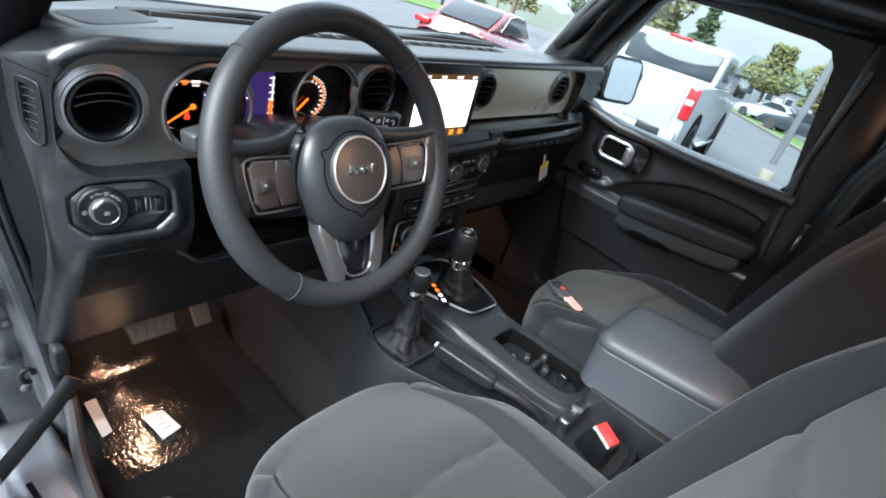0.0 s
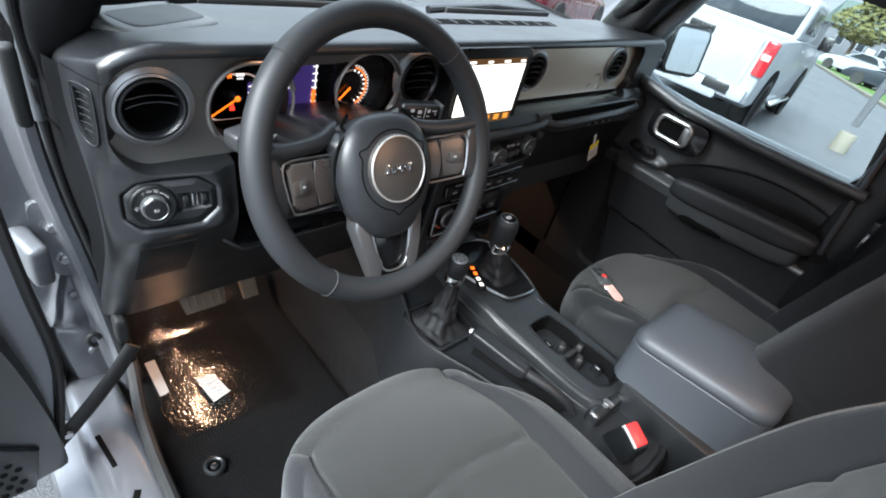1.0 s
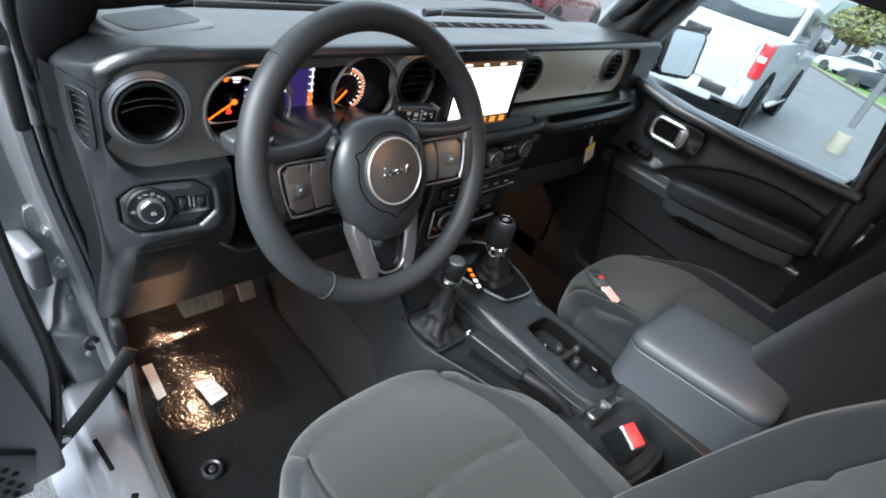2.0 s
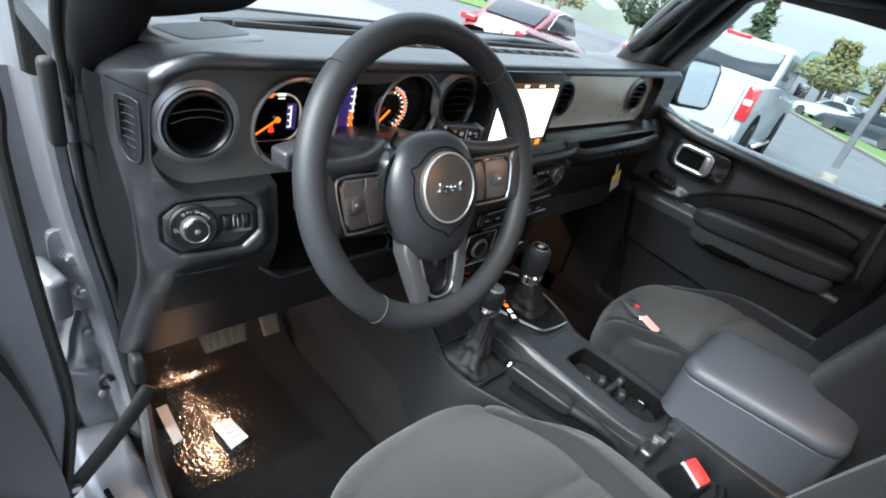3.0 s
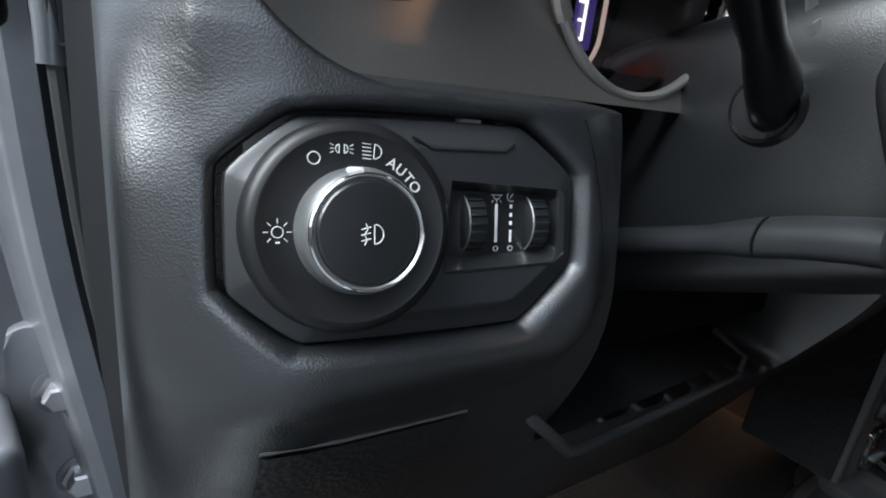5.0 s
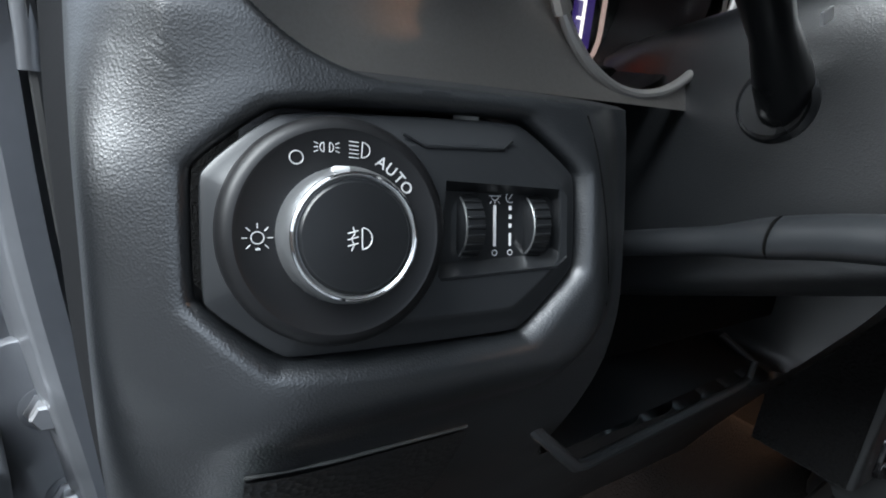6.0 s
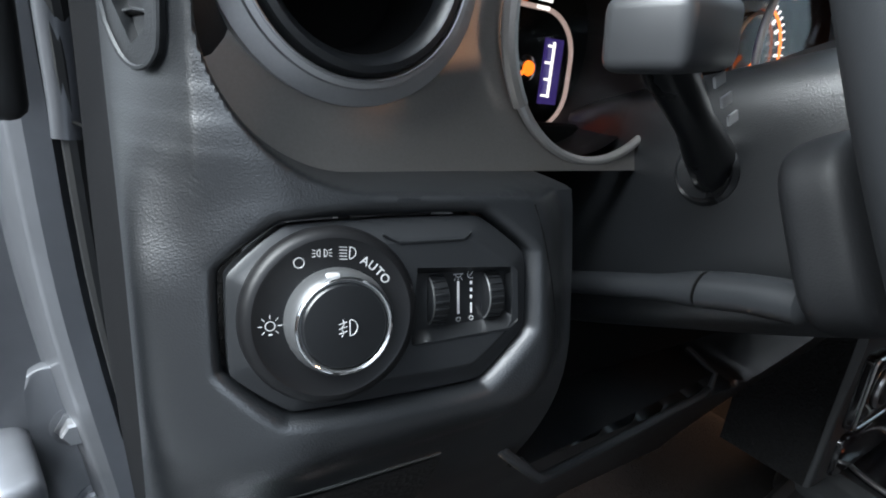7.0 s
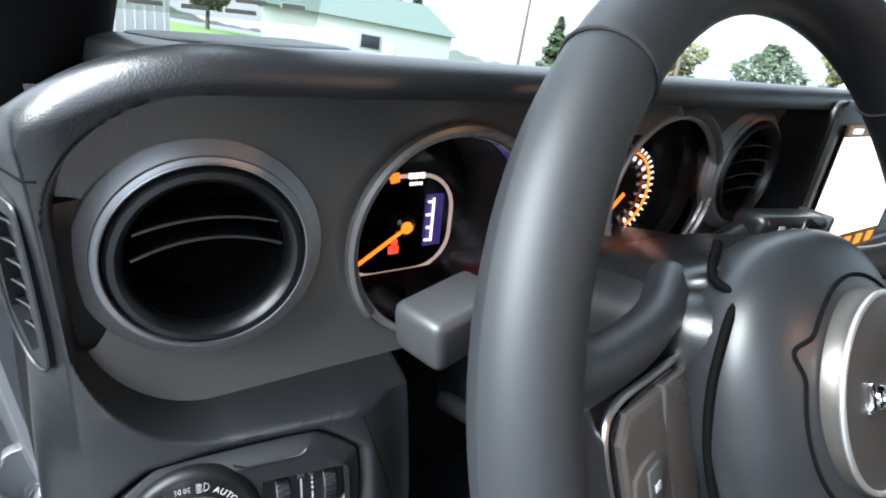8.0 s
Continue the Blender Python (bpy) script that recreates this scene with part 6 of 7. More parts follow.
for s in (-1, 1):
    part("seam", tube([on_cushion(s * cushion_seam(k), k) for k in (-0.9 + 0.06 * i for i in range(32))], 0.0022, 6), STITCH, seat, "dark stitched seam")
part("seam", tube([on_cushion(0.05 * i, 0.25 - 0.005 * abs(i)) for i in range(-12, 13)], 0.0012, 6), STITCH, seat)
BM = Matrix.Translation((-0.322, -0.008, 0.81)) @ Matrix.Rotation(radians(16), 4, "X") @ Matrix.Translation((0, 0.0, 0.30))
part("backrest", moved(soft_pick((0, 0, 0), (0.212, 0.075, 0.36), 4.5, 44, seat_back, lambda u: u.y < 0.99 or abs(u.x) < BACK_LINE, BACK_LINE, lambda u: back_seam(u.z)), BM), FABRIC, seat, "charcoal cloth backrest")
for s in (-1, 1):
    part("back_bolster", moved(soft_pick((0, 0, 0), (0.2124, 0.0754, 0.3604), 4.5, 44, seat_back, lambda u, s=s: s * u.x > BACK_LINE and u.y > -0.6, BACK_LINE, lambda u: back_seam(u.z)), BM), FABRIC_SIDE, seat, "smooth charcoal cloth backrest bolster")
part("headrest", moved(soft((0, -0.01, 0.47), (0.13, 0.05, 0.09), 4, 14), BM), FABRIC_SIDE, seat, "charcoal cloth headrest")
for s in (-1, 1):
    part("headrest_post", moved(tube([(s * 0.06, -0.01, 0.3), (s * 0.06, -0.01, 0.42)], 0.006, 8), BM), STEEL, seat)
    part("seat_rail", rbox((-0.322 + s * 0.17, 0.12, 0.60), (0.04, 0.5, 0.10), 0.006), DEEP, seat)
part("seat_base", rbox((-0.322, 0.16, 0.70), (0.40, 0.46, 0.12), 0.02), SMOOTH, seat)
seat2 = copy_thing(seat, Matrix.Translation((0.432, 0.118, FLOOR - 0.002)))

bk = thing("seat_belt_buckle", (0.02, 0.12, 0.72), "black seat belt buckle with a red button", "seat belt buckle")
KM = Matrix.Translation((0.012, 0.116, 0.832)) @ Matrix.Rotation(radians(-14), 4, "Y") @ Matrix.Rotation(radians(10), 4, "X") @ Matrix.Rotation(radians(-20), 4, "Z")
part("housing", moved(soft((0, 0, -0.004), (0.017, 0.028, 0.046), 7, 10, lambda u, q: Vector((q.x, q.y * (1 - 0.12 * u.z), q.z))), KM), SMOOTH, bk)
part("red_button", moved(rbox((0.0, 0.002, 0.040), (0.025, 0.040, 0.012), 0.0035), KM), RED, bk, "bright red release button")
part("button_line", moved(rbox((-0.013, 0.002, 0.040), (0.002, 0.041, 0.010), 0.0006), KM), WHITE_MARK, bk)
part("stem", tube([(0.004, 0.11, 0.68), (0.004, 0.112, 0.80)], 0.012, 8, flat=0.6), RUBBER, bk)

ky = thing("car_key", (0.297, 0.38, 0.875), "black folding car key on the passenger seat", "car key")
KM = Matrix.Translation((0.297, 0.380, 0.882)) @ Matrix.Rotation(radians(-26), 4, "Z") @ Matrix.Rotation(radians(-2), 4, "X")
part("fob", moved(soft((0, 0.022, 0), (0.0185, 0.034, 0.0075), 4, 10), KM), BUTTON, ky, "dark grey fob")
for bx, by, m in ((-0.007, 0.036, SMOOTH), (0.007, 0.036, SMOOTH), (-0.007, 0.021, SMOOTH), (0.006, 0.016, RED)):
    part("fob_button", moved(rbox((bx, by, 0.0070), (0.011, 0.011, 0.003), 0.001), KM), m, ky)
part("key_ring", moved(tube([Vector((0.010 * math.cos(a), -0.016 + 0.008 * math.sin(a), 0)) for a in (2 * math.pi * i / 20 for i in range(20))], 0.0012, 6, True), KM), CHROME, ky)
part("paper_tag", moved(prism([(-0.012, 0.0), (0.012, 0.0), (0.012, 0.048), (0.0, 0.056), (-0.012, 0.050)], 0, 0.001), KM @ Matrix.Translation((0.003, -0.010, 0.001)) @ Matrix.Rotation(radians(90), 4, "X")), mat("pink and white tag", (0.75, 0.42, 0.36), 0.6, vary=0.3, blotch=40), ky, "pink and white paper tag")

tg = thing("hanging_tag", (0.475, 0.66, 1.03), "white and yellow paper tag hanging from the glove box", "paper tag")
TGM = Matrix.Translation((0.470, 0.639, 1.103)) @ Matrix.Rotation(-0.46, 4, "Y")
part("strip", moved(rbox((0, 0, -0.015), (0.010, 0.001, 0.034), 0), TGM), PAPER, tg)
part("white_part", moved(rbox((0, 0, -0.058), (0.036, 0.001, 0.040), 0), TGM), PAPER, tg)
part("yellow_part", moved(rbox((0, -0.0004, -0.034), (0.036, 0.0014, 0.014), 0), TGM), YELLOW, tg, "yellow printed band")
for k in range(3):
    part("print_bar", moved(rbox((-0.002, -0.0008, -0.048 - 0.008 * k), (0.024 - 0.004 * k, 0.0006, 0.002), 0), TGM), INK, tg)

# ---- passenger door ----
SIDE = Matrix(((0, 1, 0, 0), (1, 0, 0, 0), (0, 0, 1, 0), (0, 0, 0, 1)))  # x-z polygons become y-z


def side(bm):
    return moved(bm, SIDE)


pd = thing("passenger_door", (0.70, 0.45, 0.55), "closed passenger door with black trim and open view window", "car door")
outline = [(0.09, 0.58), (0.78, 0.58), (0.80, 0.9), (0.80, 1.25), (0.74, 1.34), (0.64, 1.56), (0.58, 1.60), (0.16, 1.60), (0.10, 1.55)]
hole = [(0.735, 1.25), (0.605, 1.515), (0.57, 1.536), (0.40, 1.534), (0.24, 1.526), (0.200, 1.515), (0.180, 1.485), (0.172, 1.44), (0.133, 1.228), (0.145, 1.208), (0.53, 1.205), (0.65, 1.215)]
part("door_shell", side(plate(outline, [hole], 0.702, 0.735)), SMOOTH, pd, "black door frame")
part("door_skin", side(plate(outline, [hole], 0.736, 0.75)), PAINT, pd, "grey painted outer skin")
pane = part("window_pane", side(plate(hole, [], 0.714, 0.717)), TINTED, pd, "clear door glass")
pane.visible_shadow = False


def door_trim(u, v):
    y, z = 0.10 + 0.66 * u, 0.60 + 0.61 * v
    x = 0.672 + 0.018 * smooth(0.55, 0.60, z) - 0.016 * smooth(1.15, 1.21, z)
    # raised lower field whose top edge sweeps up to the front of the armrest
    top = lerp(y, [0.08, 0.40, 0.48, 0.54, 0.66, 0.80], [1.00, 1.00, 1.035, 1.055, 1.02, 0.98])
    d = max(z - top, y - 0.66 - 0.25 * (z - 1.0))
    x -= 0.016 * smooth(0.006, -0.016, d)
    # leaf-shaped hollow over the armrest, pointed at the front
    hi = 1.030 + 0.108 * math.sin(math.pi * min(1.0, max(0.0, (0.53 - y) / 0.60))) ** 0.75
    d = max(z - hi, 1.005 - z + 0.0 * y, 0.10 - y)
    x += 0.030 * smooth(0.004, -0.020, d)
    d = sd_rrect(y, z - 0.06 * (y - 0.3), 0.12, 0.64, 0.62, 0.84, 0.03)
    x += 0.016 * smooth(0.004, -0.010, d)
    return Vector((x, y, z))


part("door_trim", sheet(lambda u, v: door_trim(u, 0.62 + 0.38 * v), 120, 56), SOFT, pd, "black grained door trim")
# Lower part of the same trim in a darker material that paints in its shade
part("shaded_lower_trim", sheet(lambda u, v: door_trim(u, 0.62 * v), 120, 72), CLADDING, pd, "lower door trim with a map pocket, darkened for shade")
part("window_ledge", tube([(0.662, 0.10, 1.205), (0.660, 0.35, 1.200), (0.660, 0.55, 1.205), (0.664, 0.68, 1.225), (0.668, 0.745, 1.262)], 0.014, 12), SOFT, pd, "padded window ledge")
def rest_shape(q):
    return Vector((q.x, q.y, q.z - 0.10 * (q.y - 0.28)))


rest = part("armrest", soft((0.646, 0.285, 1.018), (0.030, 0.178, 0.030), 4, 20, lambda u, q: rest_shape(q)), LEATHER, pd, "padded door armrest")
part("armrest_seam", tube([rest_shape(Vector((0.6235, 0.125 + 0.032 * k, 1.033))) for k in range(11)], 0.0010, 6), DEEP, rest)
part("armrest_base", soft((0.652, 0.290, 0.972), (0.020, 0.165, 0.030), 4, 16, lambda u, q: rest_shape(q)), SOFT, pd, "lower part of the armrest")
# near-black blob painted as the shaded hollow of the pocket
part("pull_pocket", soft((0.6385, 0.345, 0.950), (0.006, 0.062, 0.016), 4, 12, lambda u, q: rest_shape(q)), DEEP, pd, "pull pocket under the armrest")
hd = part("door_handle", side(prism(rrect2(0.445, 0.605, 1.105, 1.185, 0.025), 0.660, 0.68, 0.003)), GLOSSY, pd, "bright inner door handle in a black bezel")
part("handle_frame", side(tube([Vector((x, 0.657, z)) for x, z in rrect2(0.488, 0.580, 1.118, 1.172, 0.018)], 0.0072, 12, True)), SILVER, hd, "satin chrome frame")
# near-black inset for the shade behind the handle
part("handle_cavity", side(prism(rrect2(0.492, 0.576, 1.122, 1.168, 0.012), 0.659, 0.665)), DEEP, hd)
part("handle_lever", side(rbox((0.500, 0.655, 1.145), (0.018, 0.012, 0.046), 0.004)), SILVER, hd)
lk = part("lock_switch", side(prism(rrect2(0.555, 0.630, 1.050, 1.076, 0.012), 0.664, 0.68, 0.002)), GLOSSY, pd, "lock switch")
for yy in (0.578, 0.606):
    part("switch_key", side(rbox((yy, 0.6625, 1.063), (0.016, 0.004, 0.012), 0.002)), SMOOTH, lk)
MM = Matrix.Translation((0.915, 0.700, 1.285)) @ Matrix.Rotation(radians(-29), 4, "Z") @ Matrix.Rotation(radians(-9), 4, "X")
mir = part("door_mirror", moved(prism(rrect2(-0.066, 0.066, -0.070, 0.070, 0.022), 0.0, 0.085, 0.006, 3), MM), SMOOTH, pd, "black door mirror")
part("mirror_glass", moved(prism(rrect2(-0.056, 0.056, -0.060, 0.060, 0.015), -0.002, 0.004), MM), mat("mirror glass", (0.5, 0.53, 0.56), 0.06, metal=1.0, vary=0), mir, "mirror glass")
part("mirror_arm", tube([(0.73, 0.755, 1.235), (0.80, 0.75, 1.235), (0.90, 0.75, 1.25)], 0.022, 10), SMOOTH, mir)
sbelt = thing("seat_belt", (0.66, 0.02, 1.0), "grey seat belt strap with steel tongue on the centre pillar", "seat belt")
part("strap", tube([(0.655, 0.03, 1.62), (0.65, 0.02, 1.35), (0.64, 0.03, 1.12), (0.635, 0.0, 0.85)], 0.022, 8, flat=0.1), HEADLINER, sbelt)
part("tongue", rbox((0.642, 0.04, 1.135), (0.008, 0.03, 0.05), 0.003), CHROME, sbelt, "steel tongue")
part("tongue_cover", rbox((0.642, 0.04, 1.165), (0.014, 0.035, 0.03), 0.004), SMOOTH, sbelt)

# ---- open driver door ----
dd = thing("driver_door", (-1.0, 0.78, 0.5), "open grey driver door seen from inside", "car door")
dout = [(-1.60, 0.52), (-0.78, 0.52), (-0.725, 0.60), (-0.703, 0.70), (-0.7005, 0.816), (-0.705, 0.993), (-0.709, 1.129), (-0.708, 1.205), (-0.707, 1.255), (-0.711, 1.40), (-0.78, 1.62), (-1.56, 1.62)]
dwin = [(-1.52, 1.36), (-0.84, 1.36), (-0.84, 1.42), (-0.88, 1.56), (-1.5, 1.56)]
part("door_shell", plate(dout, [dwin], 0.755, 0.80), PAINT, dd, "grey painted door shell")
part("door_trim", prism(rounded([(-1.58, 0.56), (-0.715, 0.56), (-0.718, 0.72), (-0.728, 0.815), (-0.741, 0.902), (-0.753, 0.957), (-0.768, 0.995), (-0.80, 1.03), (-0.83, 1.07), (-0.84, 1.28), (-1.58, 1.28)], 1), 0.70, 0.756, 0.02, 3), PLASTIC, dd, "black door trim")
for pts in (((-0.790, 1.215), (-0.765, 1.213), (-0.735, 1.203), (-0.716, 1.178)), ((-0.718, 1.155), (-0.722, 1.125), (-0.735, 1.105), (-0.752, 1.098)), ((-0.790, 1.150), (-0.775, 1.145), (-0.762, 1.137))):
    part("pressed_ridge", tube(curve_pts([(x, 0.7565, z) for x, z in pts]), 0.0045, 10, flat=0.6), PAINT, dd, "pressed ridge in the door shell")
part("door_edge_seal", tube(curve_pts([(-0.720, 0.752, 0.60), (-0.692, 0.750, 0.80), (-0.698, 0.750, 0.96), (-0.703, 0.750, 1.07), (-0.7055, 0.750, 1.15), (-0.706, 0.750, 1.21), (-0.702, 0.750, 1.245), (-0.704, 0.750, 1.29), (-0.71, 0.750, 1.42)]), 0.0075, 10), RUBBER, dd, "black rubber seal")
for bx, bz in ((-0.747, 1.195), (-0.729, 1.172), (-0.749, 1.128)):
    b = part("torx_bolt", lathe([(0.0085, 0), (0.0082, 0.003), (0.006, 0.005), (0.003, 0.0045)], 20, (bx, 0.7545, bz)), SMOOTH, dd, "dark round bolt")
    part("bolt_washer", lathe([(0.0110, 0), (0.0105, 0.002)], 24, (bx, 0.7548, bz)), BARE, b)
net = part("map_pocket", prism([(-1.1, 0.60), (-0.765, 0.60), (-0.745, 0.69), (-0.80, 0.74), (-1.1, 0.76)], 0.69, 0.71, 0.006), SMOOTH, dd, "black mesh door pocket")
for i in range(9):
    for k in range(5):
        part("mesh_hole", lathe([(0.0055, 0), (0.005, 0.001)], 6, (-0.93 + 0.018 * i + 0.009 * (k % 2), 0.6895, 0.615 + 0.018 * k)), DEEP, net)
stp = thing("check_strap", (-0.66, 0.78, 0.62), "black fabric door check strap", "door strap")
part("strap", tube([(-0.575, 0.80, 0.735), (-0.61, 0.785, 0.70), (-0.655, 0.775, 0.655), (-0.70, 0.765, 0.615), (-0.735, 0.75, 0.60)], 0.016, 10, flat=0.4), RUBBER, stp)
part("strap_bolt", lathe([(0.008, 0), (0.007, 0.005)], 12, (-0.705, 0.752, 0.622)), STEEL, stp)
pl = part("pillar_grip", soft((-0.588, 0.81, 0.780), (0.011, 0.017, 0.030), 4, 10), RUBBER, stp)

# ---- outside: the lot falls away gently to the passenger side ----
GROUND = Matrix.Translation((0, 0, 0.0)) @ Matrix.Rotation(radians(4.4), 4, "Y") @ Matrix.Rotation(radians(-0.7), 4, "X")
ASPHALT = mat("grey asphalt", (0.052, 0.054, 0.058), 0.55, scale=180, bump=0.6, dist=0.006, vary=0.25, blotch=0.6)
GRASS = mat("lawn grass", (0.06, 0.12, 0.018), 0.9, scale=60, bump=0.8, dist=0.05, vary=0.35, blotch=1.0)
WHITE_PAINT = mat("white car paint", (0.25, 0.262, 0.285), 0.35, coat=0.25, vary=0.04)
RED_PAINT = mat("dark red car paint", (0.10, 0.005, 0.012), 0.25, coat=0.8, vary=0.05)
DARKGLASS = mat("dark car glass", (0.02, 0.025, 0.03), 0.06, spec=0.3, vary=0.05, rvary=0.02)
TYRE = mat("tyre rubber", (0.02, 0.02, 0.02), 0.8, vary=0.1)
TAIL = mat("red tail lamp", (0.34, 0.008, 0.014), 0.15, vary=0.08)
SIDING = mat("grey house siding", (0.10, 0.105, 0.115), 0.7, scale=8, bump=0.1, vary=0.1)
ROOFING = mat("green grey roof", (0.06, 0.085, 0.075), 0.85, scale=12, bump=0.3, vary=0.2)
CREAM = mat("cream metal siding", (0.42, 0.43, 0.41), 0.6, vary=0.06)
BARK = mat("bark", (0.09, 0.07, 0.05), 0.9, scale=30, bump=0.8, dist=0.02, vary=0.3)
LEAF = mat("dark green foliage", (0.03, 0.05, 0.02), 0.8, vary=0.5, scale=5, blotch=0.8)
LEAF2 = mat("yellow green foliage", (0.08, 0.08, 0.022), 0.8, vary=0.5, scale=5, blotch=0.8)
CONCRETE = mat("yellowed concrete", (0.14, 0.128, 0.10), 0.85, scale=40, bump=0.4, dist=0.01, vary=0.2)
POLE = mat("grey steel pole", (0.12, 0.125, 0.135), 0.5, metal=0.4, vary=0.1)


def out(bm, m=Matrix()):
    return moved(bm, GROUND @ m)


def ground_shape(u, v):
    a, r = 2 * math.pi * u, 0.5 + 1500 * v ** 4
    return Vector((r * math.cos(a), r * math.sin(a), 0.0))


gd = part("ground", out(sheet(ground_shape, 96, 60)), ASPHALT)
tagged(gd, "grey asphalt parking lot", "ground", kind="structure")


def truck_at(m):
    tk = thing("pickup_truck", (GROUND @ m).translation, "white pickup truck parked with its tail towards us", "pickup truck")

    def p(name, bm, material, label="", par=None):
        return part(name, out(bm, m), material, par or tk, label)

    prof = [(0, 0.50), (0.02, 1.33), (1.95, 1.36), (1.97, 1.36), (4.1, 1.34), (5.55, 1.22), (5.75, 1.05), (5.78, 0.6), (5.5, 0.42), (0.2, 0.44)]
    bm = prism(prof, -0.96, 0.96, 0.05, 3)
    p("body", bm, WHITE_PAINT, "white body")
    cab = prism([(1.98, 1.34), (2.10, 1.90), (2.35, 1.95), (3.55, 1.95), (4.25, 1.36)], -0.87, 0.87, 0.09, 4)
    p("cab", cab, WHITE_PAINT, "white cab")
    p("rear_window", moved(rbox((0, 0, 0), (0.05, 1.56, 0.44), 0.02), Matrix.Translation((2.03, 0, 1.62)) @ Matrix.Rotation(0.2, 4, "Y")), DARKGLASS, "dark rear window")
    for s in (-1, 1):
        p("side_window", rbox((2.95, s * 0.865, 1.64), (1.35, 0.03, 0.34), 0.02), DARKGLASS, "dark side window")
        p("tail_lamp", rbox((0.03, s * 0.90, 1.08), (0.12, 0.15, 0.44), 0.03), TAIL, "red tail lamp")
        p("lamp_band", rbox((-0.032, s * 0.90, 1.10), (0.01, 0.10, 0.07), 0.003), mat("clear lamp band", (0.7, 0.5, 0.5), 0.2, vary=0))
        for wx in (1.15, 4.75):
            wl = p("wheel", lathe([(0.24, -0.13), (0.38, -0.14), (0.41, -0.08), (0.41, 0.08), (0.38, 0.14), (0.24, 0.13)], 36, (wx, s * 0.84, 0.41)), TYRE, "black tyre")
            p("rim", lathe([(0.24, -0.10), (0.22, -0.05), (0.06, 0.02), (0.05, 0.05)], 24, (wx, s * 0.84 - s * 0.0, 0.41)), SILVER, par=wl)
            p("arch", lathe([(0.50, -0.02), (0.50, 0.02), (0.42, 0.02)], 32, (wx, s * 0.955, 0.45)), DEEP)
        p("side_step", rbox((2.9, s * 1.0, 0.42), (1.9, 0.12, 0.07), 0.03), CHROME, "chrome side step")
        p("mirror", rbox((3.75, s * 1.10, 1.42), (0.10, 0.2, 0.24), 0.03), SMOOTH, "black mirror")
        p("door_handle", rbox((2.55, s * 0.968, 1.22), (0.2, 0.03, 0.04), 0.01), WHITE_PAINT)
        p("bumper_end", rbox((-0.08, s * 0.72, 0.60), (0.16, 0.42, 0.18), 0.04), WHITE_PAINT)
    p("bumper", rbox((-0.08, 0, 0.55), (0.18, 1.2, 0.22), 0.04), WHITE_PAINT, "white rear bumper")
    p("bumper_pad", rbox((-0.17, 0.55, 0.62), (0.03, 0.34, 0.12), 0.01), SMOOTH)
    p("bumper_pad", rbox((-0.17, -0.55, 0.62), (0.03, 0.34, 0.12), 0.01), SMOOTH)
    p("number_plate", rbox((-0.18, 0, 0.62), (0.02, 0.31, 0.15), 0.004), PAPER)
    p("tailgate_line", rbox((-0.005, 0, 0.98), (0.02, 1.56, 0.62), 0.012), WHITE_PAINT, "white tailgate")
    p("tailgate_handle", rbox((-0.02, 0, 1.20), (0.03, 0.34, 0.10), 0.01), SMOOTH, "black tailgate handle")
    p("badge", rbox((-0.02, 0.58, 1.12), (0.01, 0.22, 0.06), 0.004), SMOOTH)
    p("brake_lamp", rbox((2.10, 0, 1.93), (0.06, 0.4, 0.05), 0.01), TAIL, "red high brake lamp")
    p("underside", rbox((2.8, 0, 0.5), (5.2, 1.4, 0.2), 0.05), DEEP)


def sedan_at(m, paint, label):
    sd = thing("sedan", (GROUND @ m).translation, label, "car")

    def p(name, bm, material, lab="", par=None):
        return part(name, out(bm, m), material, par or sd, lab)

    def hull(u, v):
        x = 4.7 * u
        h = lerp(x, [0, 0.15, 0.9, 3.1, 4.4, 4.7], [0.75, 1.02, 1.05, 0.98, 0.78, 0.5])
        w = 0.90 * (1 - 0.18 * abs(2 * u - 1) ** 5)
        a = math.pi * v
        k = (abs(math.cos(a)) ** 5 + abs(math.sin(a)) ** 5) ** -0.2
        return Vector((x, w * k * math.cos(a), 0.28 + (h - 0.28) * k * math.sin(a)))
    p("body", sheet(hull, 60, 28), paint, "painted body")
    cabin = prism([(0.55, 1.0), (1.25, 1.38), (1.7, 1.46), (2.4, 1.44), (3.3, 1.0)], -0.68, 0.68, 0.10, 4)
    p("cabin", cabin, paint)
    p("rear_window", moved(rbox((0, 0, 0), (0.72, 1.16, 0.02), 0.01), Matrix.Translation((0.90, 0, 1.225)) @ Matrix.Rotation(-0.50, 4, "Y")), DARKGLASS, "sky reflecting rear window")
    for s in (-1, 1):
        p("side_window", prism([(1.1, 1.06), (1.4, 1.34), (1.75, 1.40), (2.35, 1.38), (2.95, 1.06)], s * 0.685 - 0.01, s * 0.685 + 0.01), DARKGLASS, "side window")
        p("window_chrome", tube([(1.05, s * 0.70, 1.05), (1.38, s * 0.69, 1.36), (1.75, s * 0.69, 1.42), (2.4, s * 0.69, 1.40), (3.0, s * 0.70, 1.05)], 0.012, 6), CHROME)
        p("tail_lamp", rbox((0.06, s * 0.62, 0.86), (0.14, 0.36, 0.12), 0.04), TAIL, "red tail lamp")
        for wx in (0.95, 3.75):
            p("wheel", lathe([(0.2, -0.11), (0.31, -0.12), (0.33, 0), (0.31, 0.12), (0.2, 0.11)], 32, (wx, s * 0.80, 0.33)), TYRE)
    p("number_plate", rbox((0.0, 0, 0.78), (0.05, 0.36, 0.16), 0.01), PAPER, "pale number plate")


